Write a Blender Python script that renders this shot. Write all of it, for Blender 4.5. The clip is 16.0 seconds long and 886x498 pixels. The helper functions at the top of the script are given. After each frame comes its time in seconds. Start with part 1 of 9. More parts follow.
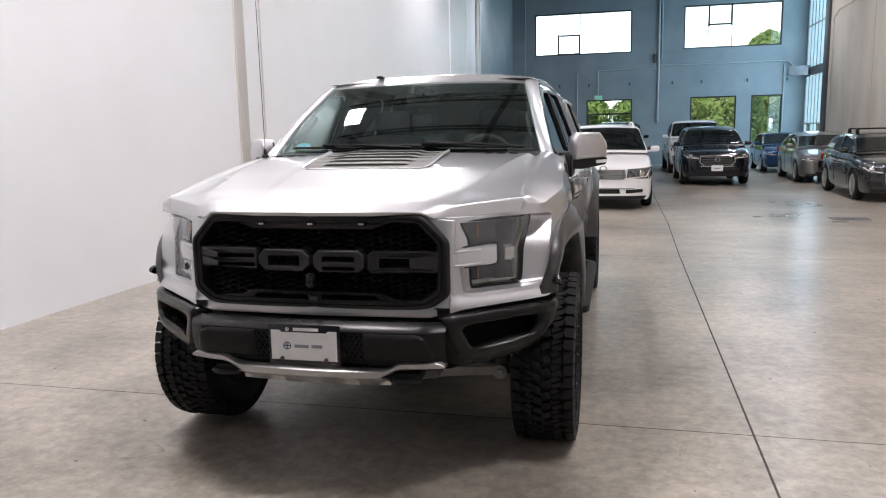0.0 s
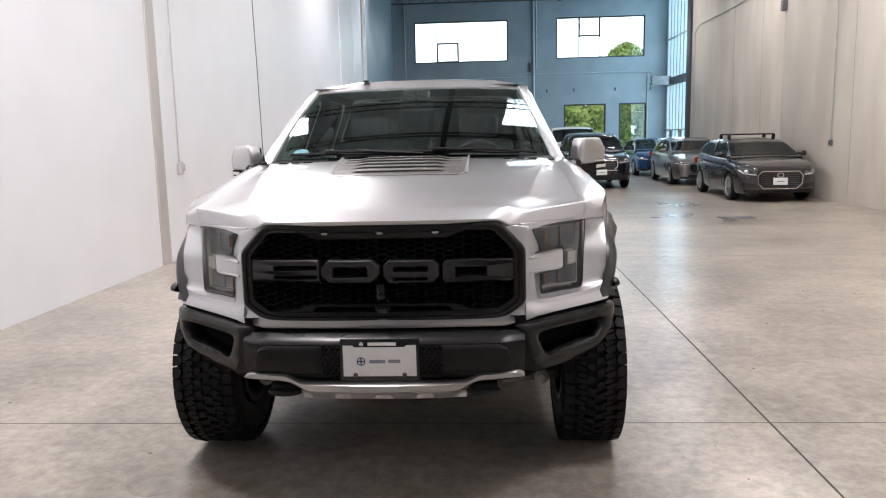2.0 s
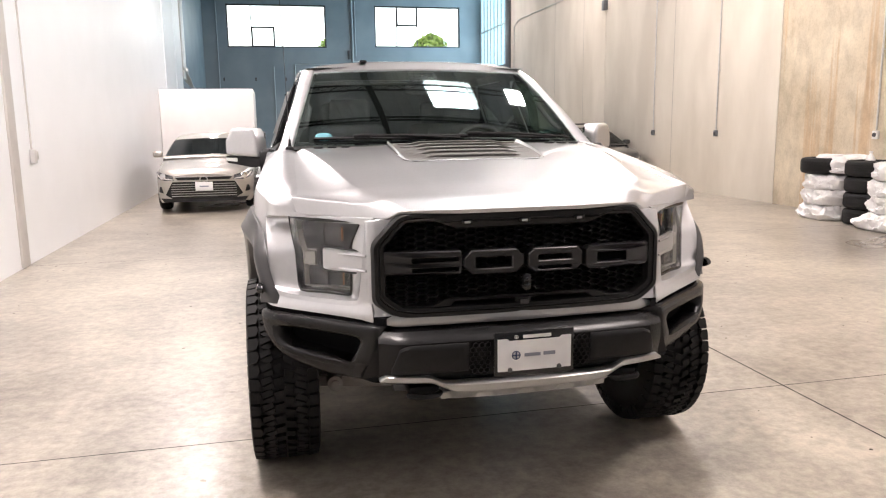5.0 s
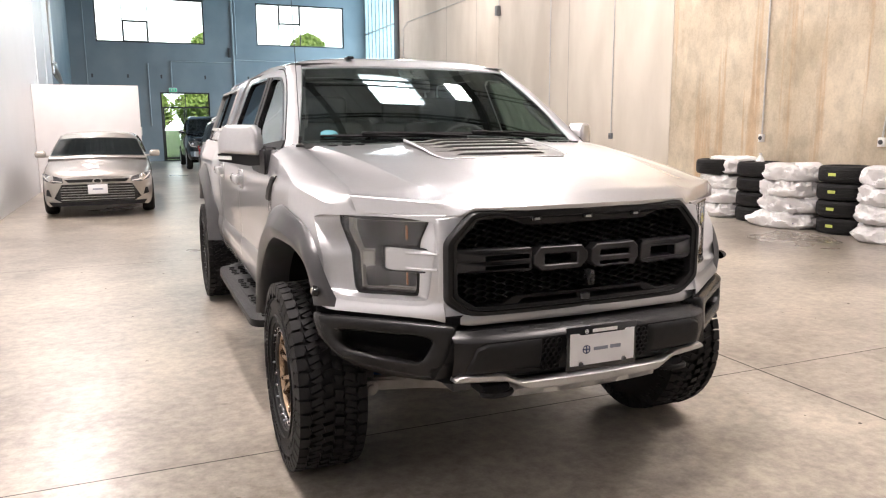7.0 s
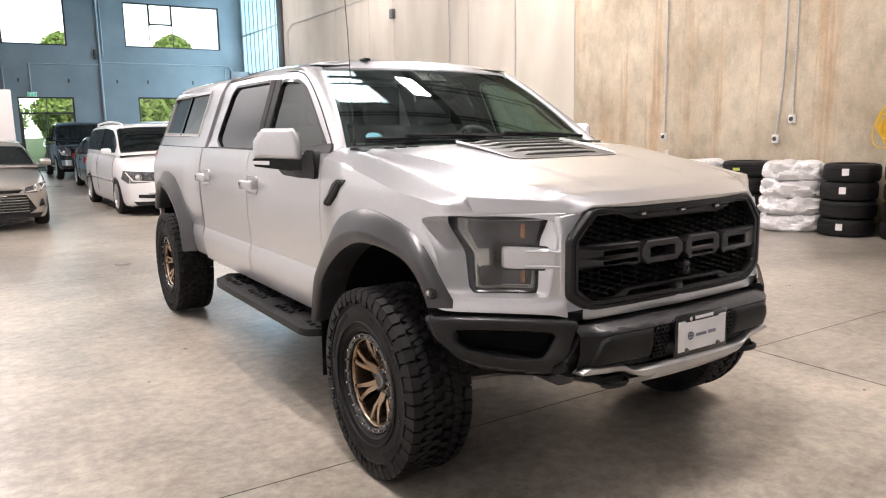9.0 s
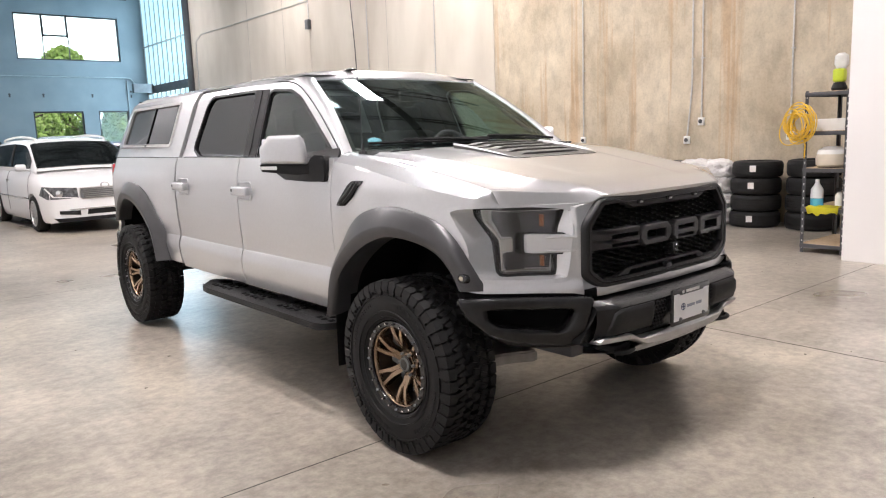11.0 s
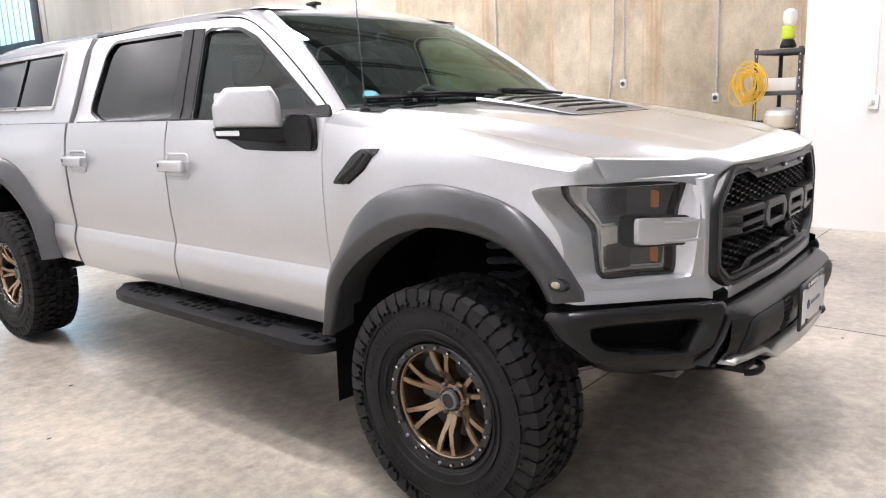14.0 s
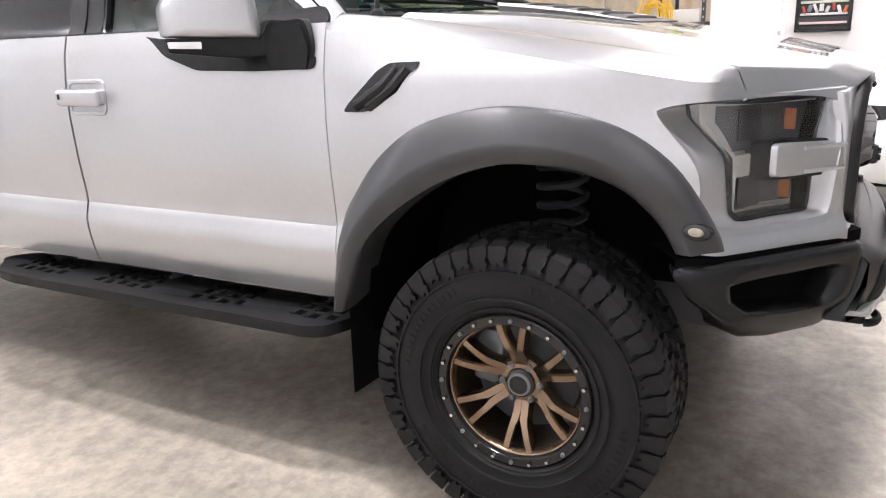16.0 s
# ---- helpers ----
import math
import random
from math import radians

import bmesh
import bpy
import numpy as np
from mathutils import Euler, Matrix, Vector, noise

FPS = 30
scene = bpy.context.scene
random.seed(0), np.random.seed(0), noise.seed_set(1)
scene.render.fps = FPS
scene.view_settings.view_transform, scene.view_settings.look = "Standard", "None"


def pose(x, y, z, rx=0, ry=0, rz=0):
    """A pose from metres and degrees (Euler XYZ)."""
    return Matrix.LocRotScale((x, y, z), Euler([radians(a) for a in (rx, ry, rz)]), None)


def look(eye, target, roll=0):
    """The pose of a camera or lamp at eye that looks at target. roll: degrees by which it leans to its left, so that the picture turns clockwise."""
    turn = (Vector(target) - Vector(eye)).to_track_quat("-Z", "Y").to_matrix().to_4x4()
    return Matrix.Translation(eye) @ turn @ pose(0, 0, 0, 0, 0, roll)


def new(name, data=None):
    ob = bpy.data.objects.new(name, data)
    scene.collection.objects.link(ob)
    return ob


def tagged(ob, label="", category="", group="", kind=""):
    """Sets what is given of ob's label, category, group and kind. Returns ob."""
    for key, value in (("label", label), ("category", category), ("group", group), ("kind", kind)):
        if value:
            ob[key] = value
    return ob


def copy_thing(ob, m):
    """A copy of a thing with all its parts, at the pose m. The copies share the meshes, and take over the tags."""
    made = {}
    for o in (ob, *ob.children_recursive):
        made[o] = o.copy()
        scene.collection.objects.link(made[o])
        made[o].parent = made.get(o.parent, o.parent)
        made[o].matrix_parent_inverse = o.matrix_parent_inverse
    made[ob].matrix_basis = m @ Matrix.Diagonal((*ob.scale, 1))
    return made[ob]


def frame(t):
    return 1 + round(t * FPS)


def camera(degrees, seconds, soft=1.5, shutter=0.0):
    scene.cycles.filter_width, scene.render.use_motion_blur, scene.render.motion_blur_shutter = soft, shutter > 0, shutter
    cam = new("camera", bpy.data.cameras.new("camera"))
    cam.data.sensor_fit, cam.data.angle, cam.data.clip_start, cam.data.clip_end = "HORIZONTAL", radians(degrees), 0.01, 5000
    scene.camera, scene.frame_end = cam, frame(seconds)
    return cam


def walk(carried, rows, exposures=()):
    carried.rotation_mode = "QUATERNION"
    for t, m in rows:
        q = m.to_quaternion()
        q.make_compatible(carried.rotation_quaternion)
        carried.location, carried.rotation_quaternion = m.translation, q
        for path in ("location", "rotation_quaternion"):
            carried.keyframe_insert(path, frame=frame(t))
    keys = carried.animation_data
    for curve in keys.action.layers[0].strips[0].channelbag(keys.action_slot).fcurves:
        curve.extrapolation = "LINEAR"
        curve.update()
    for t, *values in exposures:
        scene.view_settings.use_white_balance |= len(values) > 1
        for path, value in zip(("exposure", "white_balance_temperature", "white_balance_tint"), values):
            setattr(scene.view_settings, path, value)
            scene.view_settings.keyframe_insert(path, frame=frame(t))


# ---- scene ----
from mathutils import geometry

# ---- camera ----
cam = camera(62.0, 16.0, 1.15)
METRES, EYE, TILT, LEAN, TURN = 6.7, 1.548, 0.65, -0.6, 13.7
ROWS = [
    (0.0, 0.0, 0.0, 0.0, -0.29, -9.36, 1.75),
    (0.5, -0.0301, 0.0084, 0.0028, -2.56, -9.38, 1.84),
    (1.0, -0.0553, 0.0138, 0.0023, -5.36, -9.31, 1.91),
    (1.5, -0.0987, 0.0153, 0.0031, -8.07, -9.24, 1.94),
    (2.0, -0.1248, 0.0213, 0.0029, -10.64, -9.18, 1.77),
    (2.5, -0.1484, 0.0364, 0.0015, -13.02, -9.22, 1.63),
    (3.0, -0.1751, 0.0545, 0.0033, -15.54, -9.45, 1.57),
    (3.5, -0.2038, 0.0668, 0.0014, -17.92, -9.75, 1.45),
    (4.0, -0.2462, 0.0761, 0.003, -20.75, -9.99, 1.35),
    (6.5, -0.3759, 0.1543, 0.0023, -33.84, -10.47, 0.52),
    (7.0, -0.402, 0.1671, 0.0013, -36.21, -10.36, 0.41),
    (7.5, -0.4217, 0.195, 0.0002, -39.04, -10.52, 0.42),
    (8.0, -0.4437, 0.2192, 0.0016, -41.41, -10.55, 0.57),
    (10.5, -0.5918, 0.2846, 0.0006, -52.96, -9.71, 1.65),
    (11.0, -0.5957, 0.2837, 0.0, -54.0, -9.73, 1.91),
    (11.5, -0.5929, 0.2879, 0.0006, -54.51, -9.94, 2.03),
    (12.0, -0.5748, 0.3075, -0.0005, -54.94, -10.26, 2.08),
    (12.5, -0.5515, 0.334, -0.0002, -55.78, -10.88, 1.97),
    (13.0, -0.5443, 0.3735, -0.0046, -57.59, -11.18, 1.88),
    (13.5, -0.5407, 0.4151, -0.0051, -60.53, -11.63, 1.87),
    (14.0, -0.5263, 0.4498, -0.0097, -63.93, -12.42, 2.01),
    (14.5, -0.5014, 0.4817, -0.013, -68.5, -13.71, 1.86),
    (15.0, -0.4899, 0.5099, -0.0216, -72.43, -15.29, 1.7),
    (15.5, -0.4839, 0.5454, -0.0228, -75.69, -16.45, 1.46),
    (16.0, -0.4779, 0.5706, -0.0269, -75.94, -16.92, 1.74),
]
EXPOSURES = [(0.0, -0.25, 6150, 12), (2.0, -0.11, 6200, 12), (4.0, 0.26, 6650, 14), (7.0, 0.30, 6600, 14), (11.0, 0.17, 6300, 12), (12.5, 0.28, 6150, 11), (14.0, 0.44, 6050, 11), (16.0, 0.50, 6050, 11)]
walk(cam, [(t, pose(0, 0, EYE, TILT, LEAN, TURN) @ pose(METRES * x, METRES * y, METRES * z, 90 + pitch, roll, yaw)) for t, x, y, z, yaw, pitch, roll in ROWS], EXPOSURES)

# ---- world and light ----
world = bpy.data.worlds.new("world")
scene.world = world
world.use_nodes = True
wn = world.node_tree.nodes
sky = wn.new("ShaderNodeTexSky")
sky.sky_type, sky.sun_disc = "NISHITA", False
sky.sun_elevation, sky.sun_rotation = radians(48), radians(200)
wn["Background"].inputs["Strength"].default_value = 0.15
world.node_tree.links.new(sky.outputs["Color"], wn["Background"].inputs["Color"])
sun = new("sun", bpy.data.lights.new("sun", "SUN"))
sun.data.energy, sun.data.angle, sun.data.color = 4.5, radians(0.5), (1.0, 0.95, 0.88)
sun.matrix_basis = look((0, 0, 40), (-8, 28, 0))

HALL_L, HALL_R, HALL_BACK, HALL_FRONT, HALL_TOP = -5.08, 6.93, 37.0, -9.0, 8.6
LAMP_POWER = {(-4.4, -5.5): 12, (2.4, -5.5): 12, (-2.9, 3.2): 370, (2.2, 2.2): 230, (-4.5, 7.4): 190, (2.1, 8.0): 120, (-4.5, 13.0): 230, (4.6, 13.0): 290, (-4.5, 18.8): 270, (4.6, 20.5): 180, (-4.4, 28.0): 115, (4.6, 28.0): 115}
LAMP_SPOTS = list(LAMP_POWER)
for lx, ly in LAMP_SPOTS:
    lamp = new("high_bay_light", bpy.data.lights.new("high_bay_light", "AREA"))
    lamp.data.shape, lamp.data.size, lamp.data.size_y = "RECTANGLE", 0.42, 1.2
    lamp.data.energy, lamp.data.color = 1.18 * LAMP_POWER[lx, ly], (1.0, 0.915, 0.88)
    lamp.location = (lx, ly, 7.36)


def window_lamp(cx, cy, cz, w, h, rz, power):
    ob = new("window_daylight", bpy.data.lights.new("window_daylight", "AREA"))
    ob.data.shape, ob.data.size, ob.data.size_y = "RECTANGLE", w, h
    ob.data.energy, ob.data.color = power, (0.62, 0.86, 1.0)
    ob.matrix_basis = pose(cx, cy, cz, 90, 0, rz)


window_lamp(-1.85, HALL_BACK + 0.16, 6.3, 4.4, 2.0, 180, 8)
window_lamp(4.9, HALL_BACK + 0.16, 6.3, 4.2, 2.0, 180, 8)
window_lamp(7.95, 32.8, 4.2, 7.0, 7.6, 90, 650)


# ---- helpers for meshes ----
def part(name, bm, material, parent=None, label="", sharp=32):
    """One mesh object from a bmesh, under a thing or a part."""
    me = bpy.data.meshes.new(name)
    bm.to_mesh(me)
    bm.free()
    me.materials.append(material)
    me.shade_smooth()
    me.set_sharp_from_angle(angle=radians(sharp))
    ob = new(name, me)
    ob.parent = parent
    if label:
        ob["label"] = label
    return ob


def thing(name, m, label, category, group="", kind=""):
    ob = new(name)
    ob.empty_display_size = 0.2
    ob.matrix_basis = m
    return tagged(ob, label, category, group, kind)


def flip(bm):
    """A copy of a bmesh mirrored in x."""
    out = bm.copy()
    for v in out.verts:
        v.co.x = -v.co.x
    bmesh.ops.reverse_faces(out, faces=out.faces[:])
    return out


def pair(name, bm, material, parent, label="", sharp=32):
    other = flip(bm)
    return part(name, bm, material, parent, label, sharp), part(name, other, material, parent, label, sharp)


def mesh():
    return bmesh.new()


def box(bm, c, s, bevel=0.0, m=None, seg=2):
    made = bmesh.ops.create_cube(bm, size=1.0)["verts"]
    bmesh.ops.scale(bm, vec=s, verts=made)
    if bevel:
        edges = list({e for v in made for e in v.link_edges})
        made = bmesh.ops.bevel(bm, geom=edges, offset=bevel, segments=seg, affect="EDGES", profile=0.5)["verts"]
    if m is not None:
        bmesh.ops.transform(bm, matrix=m, verts=made)
    bmesh.ops.translate(bm, vec=c, verts=made)
    return made


def grid(bm, rows, close=False):
    """Quads between rows of points; close joins each row's end to its start."""
    vs = [[bm.verts.new(p) for p in row] for row in rows]
    faces = []
    for a, b in zip(vs, vs[1:]):
        n = len(a)
        for i in range(n if close else n - 1):
            j = (i + 1) % n
            try:
                faces.append(bm.faces.new((a[i], a[j], b[j], b[i])))
            except ValueError:
                pass
    return vs, faces


def cap(bm, ring):
    try:
        return bm.faces.new(ring)
    except ValueError:
        return None


def tidy(bm, gap=0.0):
    if gap:
        bmesh.ops.remove_doubles(bm, verts=bm.verts[:], dist=gap)
    bmesh.ops.recalc_face_normals(bm, faces=bm.faces[:])
    return bm


def lathe(bm, profile, n, m, full=True):
    """Turn (radius, height) pairs round the local z axis."""
    rows = [[m @ Vector((r * math.cos(2 * math.pi * i / n), r * math.sin(2 * math.pi * i / n), h)) for i in range(n)] for r, h in profile]
    vs, _ = grid(bm, rows, True)
    if full:
        cap(bm, vs[0])
        cap(bm, vs[-1])
    return vs


def tube(bm, path, r, n=8, ends=True):
    pts = [Vector(p) for p in path]
    rows = []
    side = None
    for i, p in enumerate(pts):
        d = (pts[min(i + 1, len(pts) - 1)] - pts[max(i - 1, 0)]).normalized()
        if side is None:
            side = d.cross(Vector((0, 0, 1)) if abs(d.z) < 0.9 else Vector((1, 0, 0))).normalized()
        side = (side - d * side.dot(d)).normalized()
        up = d.cross(side)
        rows.append([p + side * (r * math.cos(2 * math.pi * k / n)) + up * (r * math.sin(2 * math.pi * k / n)) for k in range(n)])
    vs, _ = grid(bm, rows, True)
    if ends:
        cap(bm, vs[0])
        cap(bm, vs[-1])


def ipol(table, x):
    """Piecewise linear value at x."""
    if x <= table[0][0]:
        return table[0][1]
    for (a, va), (b, vb) in zip(table, table[1:]):
        if x <= b:
            return va + (vb - va) * (x - a) / (b - a)
    return table[-1][1]


def step(a, b, x):
    t = min(max((x - a) / (b - a), 0.0), 1.0)
    return t * t * (3 - 2 * t)


def spline(pts, n):
    """n points at even steps along a smooth curve through pts."""
    p = [Vector(q) for q in pts]
    p = [2 * p[0] - p[1]] + p + [2 * p[-1] - p[-2]]
    fine = []
    for a, b, c, d in zip(p, p[1:], p[2:], p[3:]):
        for k in range(16):
            t = k / 16
            fine.append(0.5 * (2 * b + (c - a) * t + (2 * a - 5 * b + 4 * c - d) * t * t + (3 * b - a - 3 * c + d) * t ** 3))
    fine.append(p[-2])
    run = [0.0]
    for a, b in zip(fine, fine[1:]):
        run.append(run[-1] + (b - a).length)
    out, j = [], 0
    for i in range(n):
        want = run[-1] * i / (n - 1)
        while j < len(run) - 2 and run[j + 1] < want:
            j += 1
        f = (want - run[j]) / max(run[j + 1] - run[j], 1e-9)
        out.append(fine[j].lerp(fine[j + 1], min(max(f, 0), 1)))
    return out


def rounded(pts, r, n=4):
    """A polygon in 2D with its corners rounded."""
    out = []
    k = len(pts)
    for i in range(k):
        p, a, b = Vector(pts[i]), Vector(pts[i - 1]), Vector(pts[(i + 1) % k])
        da, db = (a - p), (b - p)
        q = min(r, da.length * 0.45, db.length * 0.45)
        s, e = p + da.normalized() * q, p + db.normalized() * q
        for j in range(n + 1):
            t = j / n
            out.append(tuple((1 - t) ** 2 * s + 2 * t * (1 - t) * p + t * t * e))
    return out


def inset(poly, d):
    """A polygon (counter-clockwise) shrunk by d."""
    out = []
    k = len(poly)
    for i in range(k):
        p, a, b = Vector(poly[i]), Vector(poly[i - 1]), Vector(poly[(i + 1) % k])
        u, w = (p - a).normalized(), (b - p).normalized()
        n1, n2 = Vector((-u.y, u.x)), Vector((-w.y, w.x))
        m = (n1 + n2)
        m = m / max(m.length_squared, 0.3) * 2
        out.append(tuple(p + m * d))
    return out


def inside(poly, x, y):
    hit = False
    for (x1, y1), (x2, y2) in zip(poly, poly[1:] + poly[:1]):
        if (y1 > y) != (y2 > y) and x < (x2 - x1) * (y - y1) / (y2 - y1) + x1:
            hit = not hit
    return hit


def slab(bm, outer, holes, f, g):
    """A plate with holes: 2D outlines, mapped by f to its front and by g to its back."""
    loops = [list(outer)] + [list(h) for h in holes]
    flat = [p for loop in loops for p in loop]
    tris = geometry.tessellate_polygon([[Vector((x, y, 0)) for x, y in loop] for loop in loops])
    front = [bm.verts.new(f(x, y)) for x, y in flat]
    back = [bm.verts.new(g(x, y)) for x, y in flat]
    for a, b, c in tris:
        for vs in ((front[a], front[b], front[c]), (back[c], back[b], back[a])):
            try:
                bm.faces.new(vs)
            except ValueError:
                pass
    at = 0
    for loop in loops:
        n = len(loop)
        for i in range(n):
            a, b = at + i, at + (i + 1) % n
            try:
                bm.faces.new((front[a], front[b], back[b], back[a]))
            except ValueError:
                pass
        at += n
    bmesh.ops.recalc_face_normals(bm, faces=bm.faces[:])
    return bm


def by_angle(poly, c, n):
    """n points of a polygon, seen from c at even angles."""
    out = []
    for i in range(n):
        a = 2 * math.pi * (i + 0.5) / n
        d = Vector((math.cos(a), math.sin(a)))
        best = 9.0
        for (x1, y1), (x2, y2) in zip(poly, poly[1:] + poly[:1]):
            e = Vector((x2 - x1, y2 - y1))
            den = d.x * e.y - d.y * e.x
            if abs(den) < 1e-9:
                continue
            k = ((x1 - c[0]) * e.y - (y1 - c[1]) * e.x) / den
            m = ((x1 - c[0]) * d.y - (y1 - c[1]) * d.x) / den
            if k > 0 and -1e-6 <= m <= 1 + 1e-6:
                best = min(best, k)
        out.append((c[0] + d.x * best, c[1] + d.y * best))
    return out


def loft(bm, a, b, steps, f):
    """Rings between two outlines: steps of (share from a to b, depth)."""
    rows = [[f(xa + (xb - xa) * k, za + (zb - za) * k, d) for (xa, za), (xb, zb) in zip(a, b)] for k, d in steps]
    grid(bm, rows, True)
    return tidy(bm)


def frame_of(bm, poly, width, f, g):
    """A ring that follows a polygon (counter-clockwise)."""
    return slab(bm, poly, [inset(poly, width)], f, g)


# ---- materials ----
def material(name):
    m = bpy.data.materials.new(name)
    m.use_nodes = True
    return m, m.node_tree.nodes, m.node_tree.links, m.node_tree.nodes["Principled BSDF"]


def surface(name, col, col2=None, scale=8.0, rough=0.5, metal=0.0, bump=0.0, coat=0.0, detail=6.0, rough2=None, spread=(0.35, 0.65), stretch=(1, 1, 1), fine=0.0, spec=0.5):
    """A surface with two colours mixed by noise, varied roughness and fine relief."""
    m, nodes, links, b = material(name)
    b.inputs["Metallic"].default_value = metal
    b.inputs["Roughness"].default_value = rough
    b.inputs["Coat Weight"].default_value = coat
    b.inputs["Coat Roughness"].default_value = 0.04
    b.inputs["Specular IOR Level"].default_value = spec
    tc = nodes.new("ShaderNodeTexCoord")
    mp = nodes.new("ShaderNodeMapping")
    mp.inputs["Scale"].default_value = stretch
    links.new(tc.outputs["Object"], mp.inputs["Vector"])
    nz = nodes.new("ShaderNodeTexNoise")
    nz.inputs["Scale"].default_value, nz.inputs["Detail"].default_value = scale, detail
    links.new(mp.outputs["Vector"], nz.inputs["Vector"])
    ramp = nodes.new("ShaderNodeMapRange")
    ramp.inputs["From Min"].default_value, ramp.inputs["From Max"].default_value = spread
    links.new(nz.outputs["Fac"], ramp.inputs["Value"])
    mix = nodes.new("ShaderNodeMix")
    mix.data_type = "RGBA"
    mix.inputs["A"].default_value = (*col, 1)
    mix.inputs["B"].default_value = (*(col2 or [c * 0.85 for c in col]), 1)
    links.new(ramp.outputs["Result"], mix.inputs["Factor"])
    links.new(mix.outputs["Result"], b.inputs["Base Color"])
    if rough2 is not None:
        rr = nodes.new("ShaderNodeMapRange")
        rr.inputs["To Min"].default_value, rr.inputs["To Max"].default_value = rough, rough2
        rr.inputs["From Min"].default_value, rr.inputs["From Max"].default_value = 0.3, 0.7
        links.new(nz.outputs["Fac"], rr.inputs["Value"])
        links.new(rr.outputs["Result"], b.inputs["Roughness"])
    if bump:
        n2 = nodes.new("ShaderNodeTexNoise")
        n2.inputs["Scale"].default_value = fine or scale * 12
        n2.inputs["Detail"].default_value = 3
        links.new(tc.outputs["Object"], n2.inputs["Vector"])
        bp = nodes.new("ShaderNodeBump")
        bp.inputs["Strength"].default_value, bp.inputs["Distance"].default_value = bump, 0.004
        links.new(n2.outputs["Fac"], bp.inputs["Height"])
        links.new(bp.outputs["Normal"], b.inputs["Normal"])
    return m


def car_paint(name, col, flake=0.7, rough=0.34):
    return surface(name, col, [c * 0.97 for c in col], 60, rough, flake, 0.0, 1.0, 4)


def glass(name, tint, gloss=1.45, sheen=(1, 1, 1)):
    """A thin pane: tinted see-through with a mirror gloss."""
    m, nodes, links, b = material(name)
    nodes.remove(b)
    tr = nodes.new("ShaderNodeBsdfTransparent")
    tr.inputs["Color"].default_value = (*tint, 1)
    gl = nodes.new("ShaderNodeBsdfGlossy")
    gl.inputs["Roughness"].default_value = 0.012
    gl.inputs["Color"].default_value = (*sheen, 1)
    lw = nodes.new("ShaderNodeLayerWeight")
    lw.inputs["Blend"].default_value = 0.5
    pw = nodes.new("ShaderNodeMath")
    pw.operation = "POWER"
    pw.inputs[1].default_value = 5.0
    links.new(lw.outputs["Facing"], pw.inputs[0])
    fr = nodes.new("ShaderNodeMapRange")
    fr.inputs["To Min"].default_value = ((gloss - 1) / (gloss + 1)) ** 2
    links.new(pw.outputs["Value"], fr.inputs["Value"])
    mx = nodes.new("ShaderNodeMixShader")
    links.new(fr.outputs["Result"], mx.inputs["Fac"])
    links.new(tr.outputs["BSDF"], mx.inputs[1])
    links.new(gl.outputs["BSDF"], mx.inputs[2])
    links.new(mx.outputs["Shader"], nodes["Material Output"].inputs["Surface"])
    return m


def glow(name, col, power):
    m, nodes, links, b = material(name)
    b.inputs["Base Color"].default_value = (*col, 1)
    b.inputs["Emission Color"].default_value = (*col, 1)
    b.inputs["Emission Strength"].default_value = power
    return m


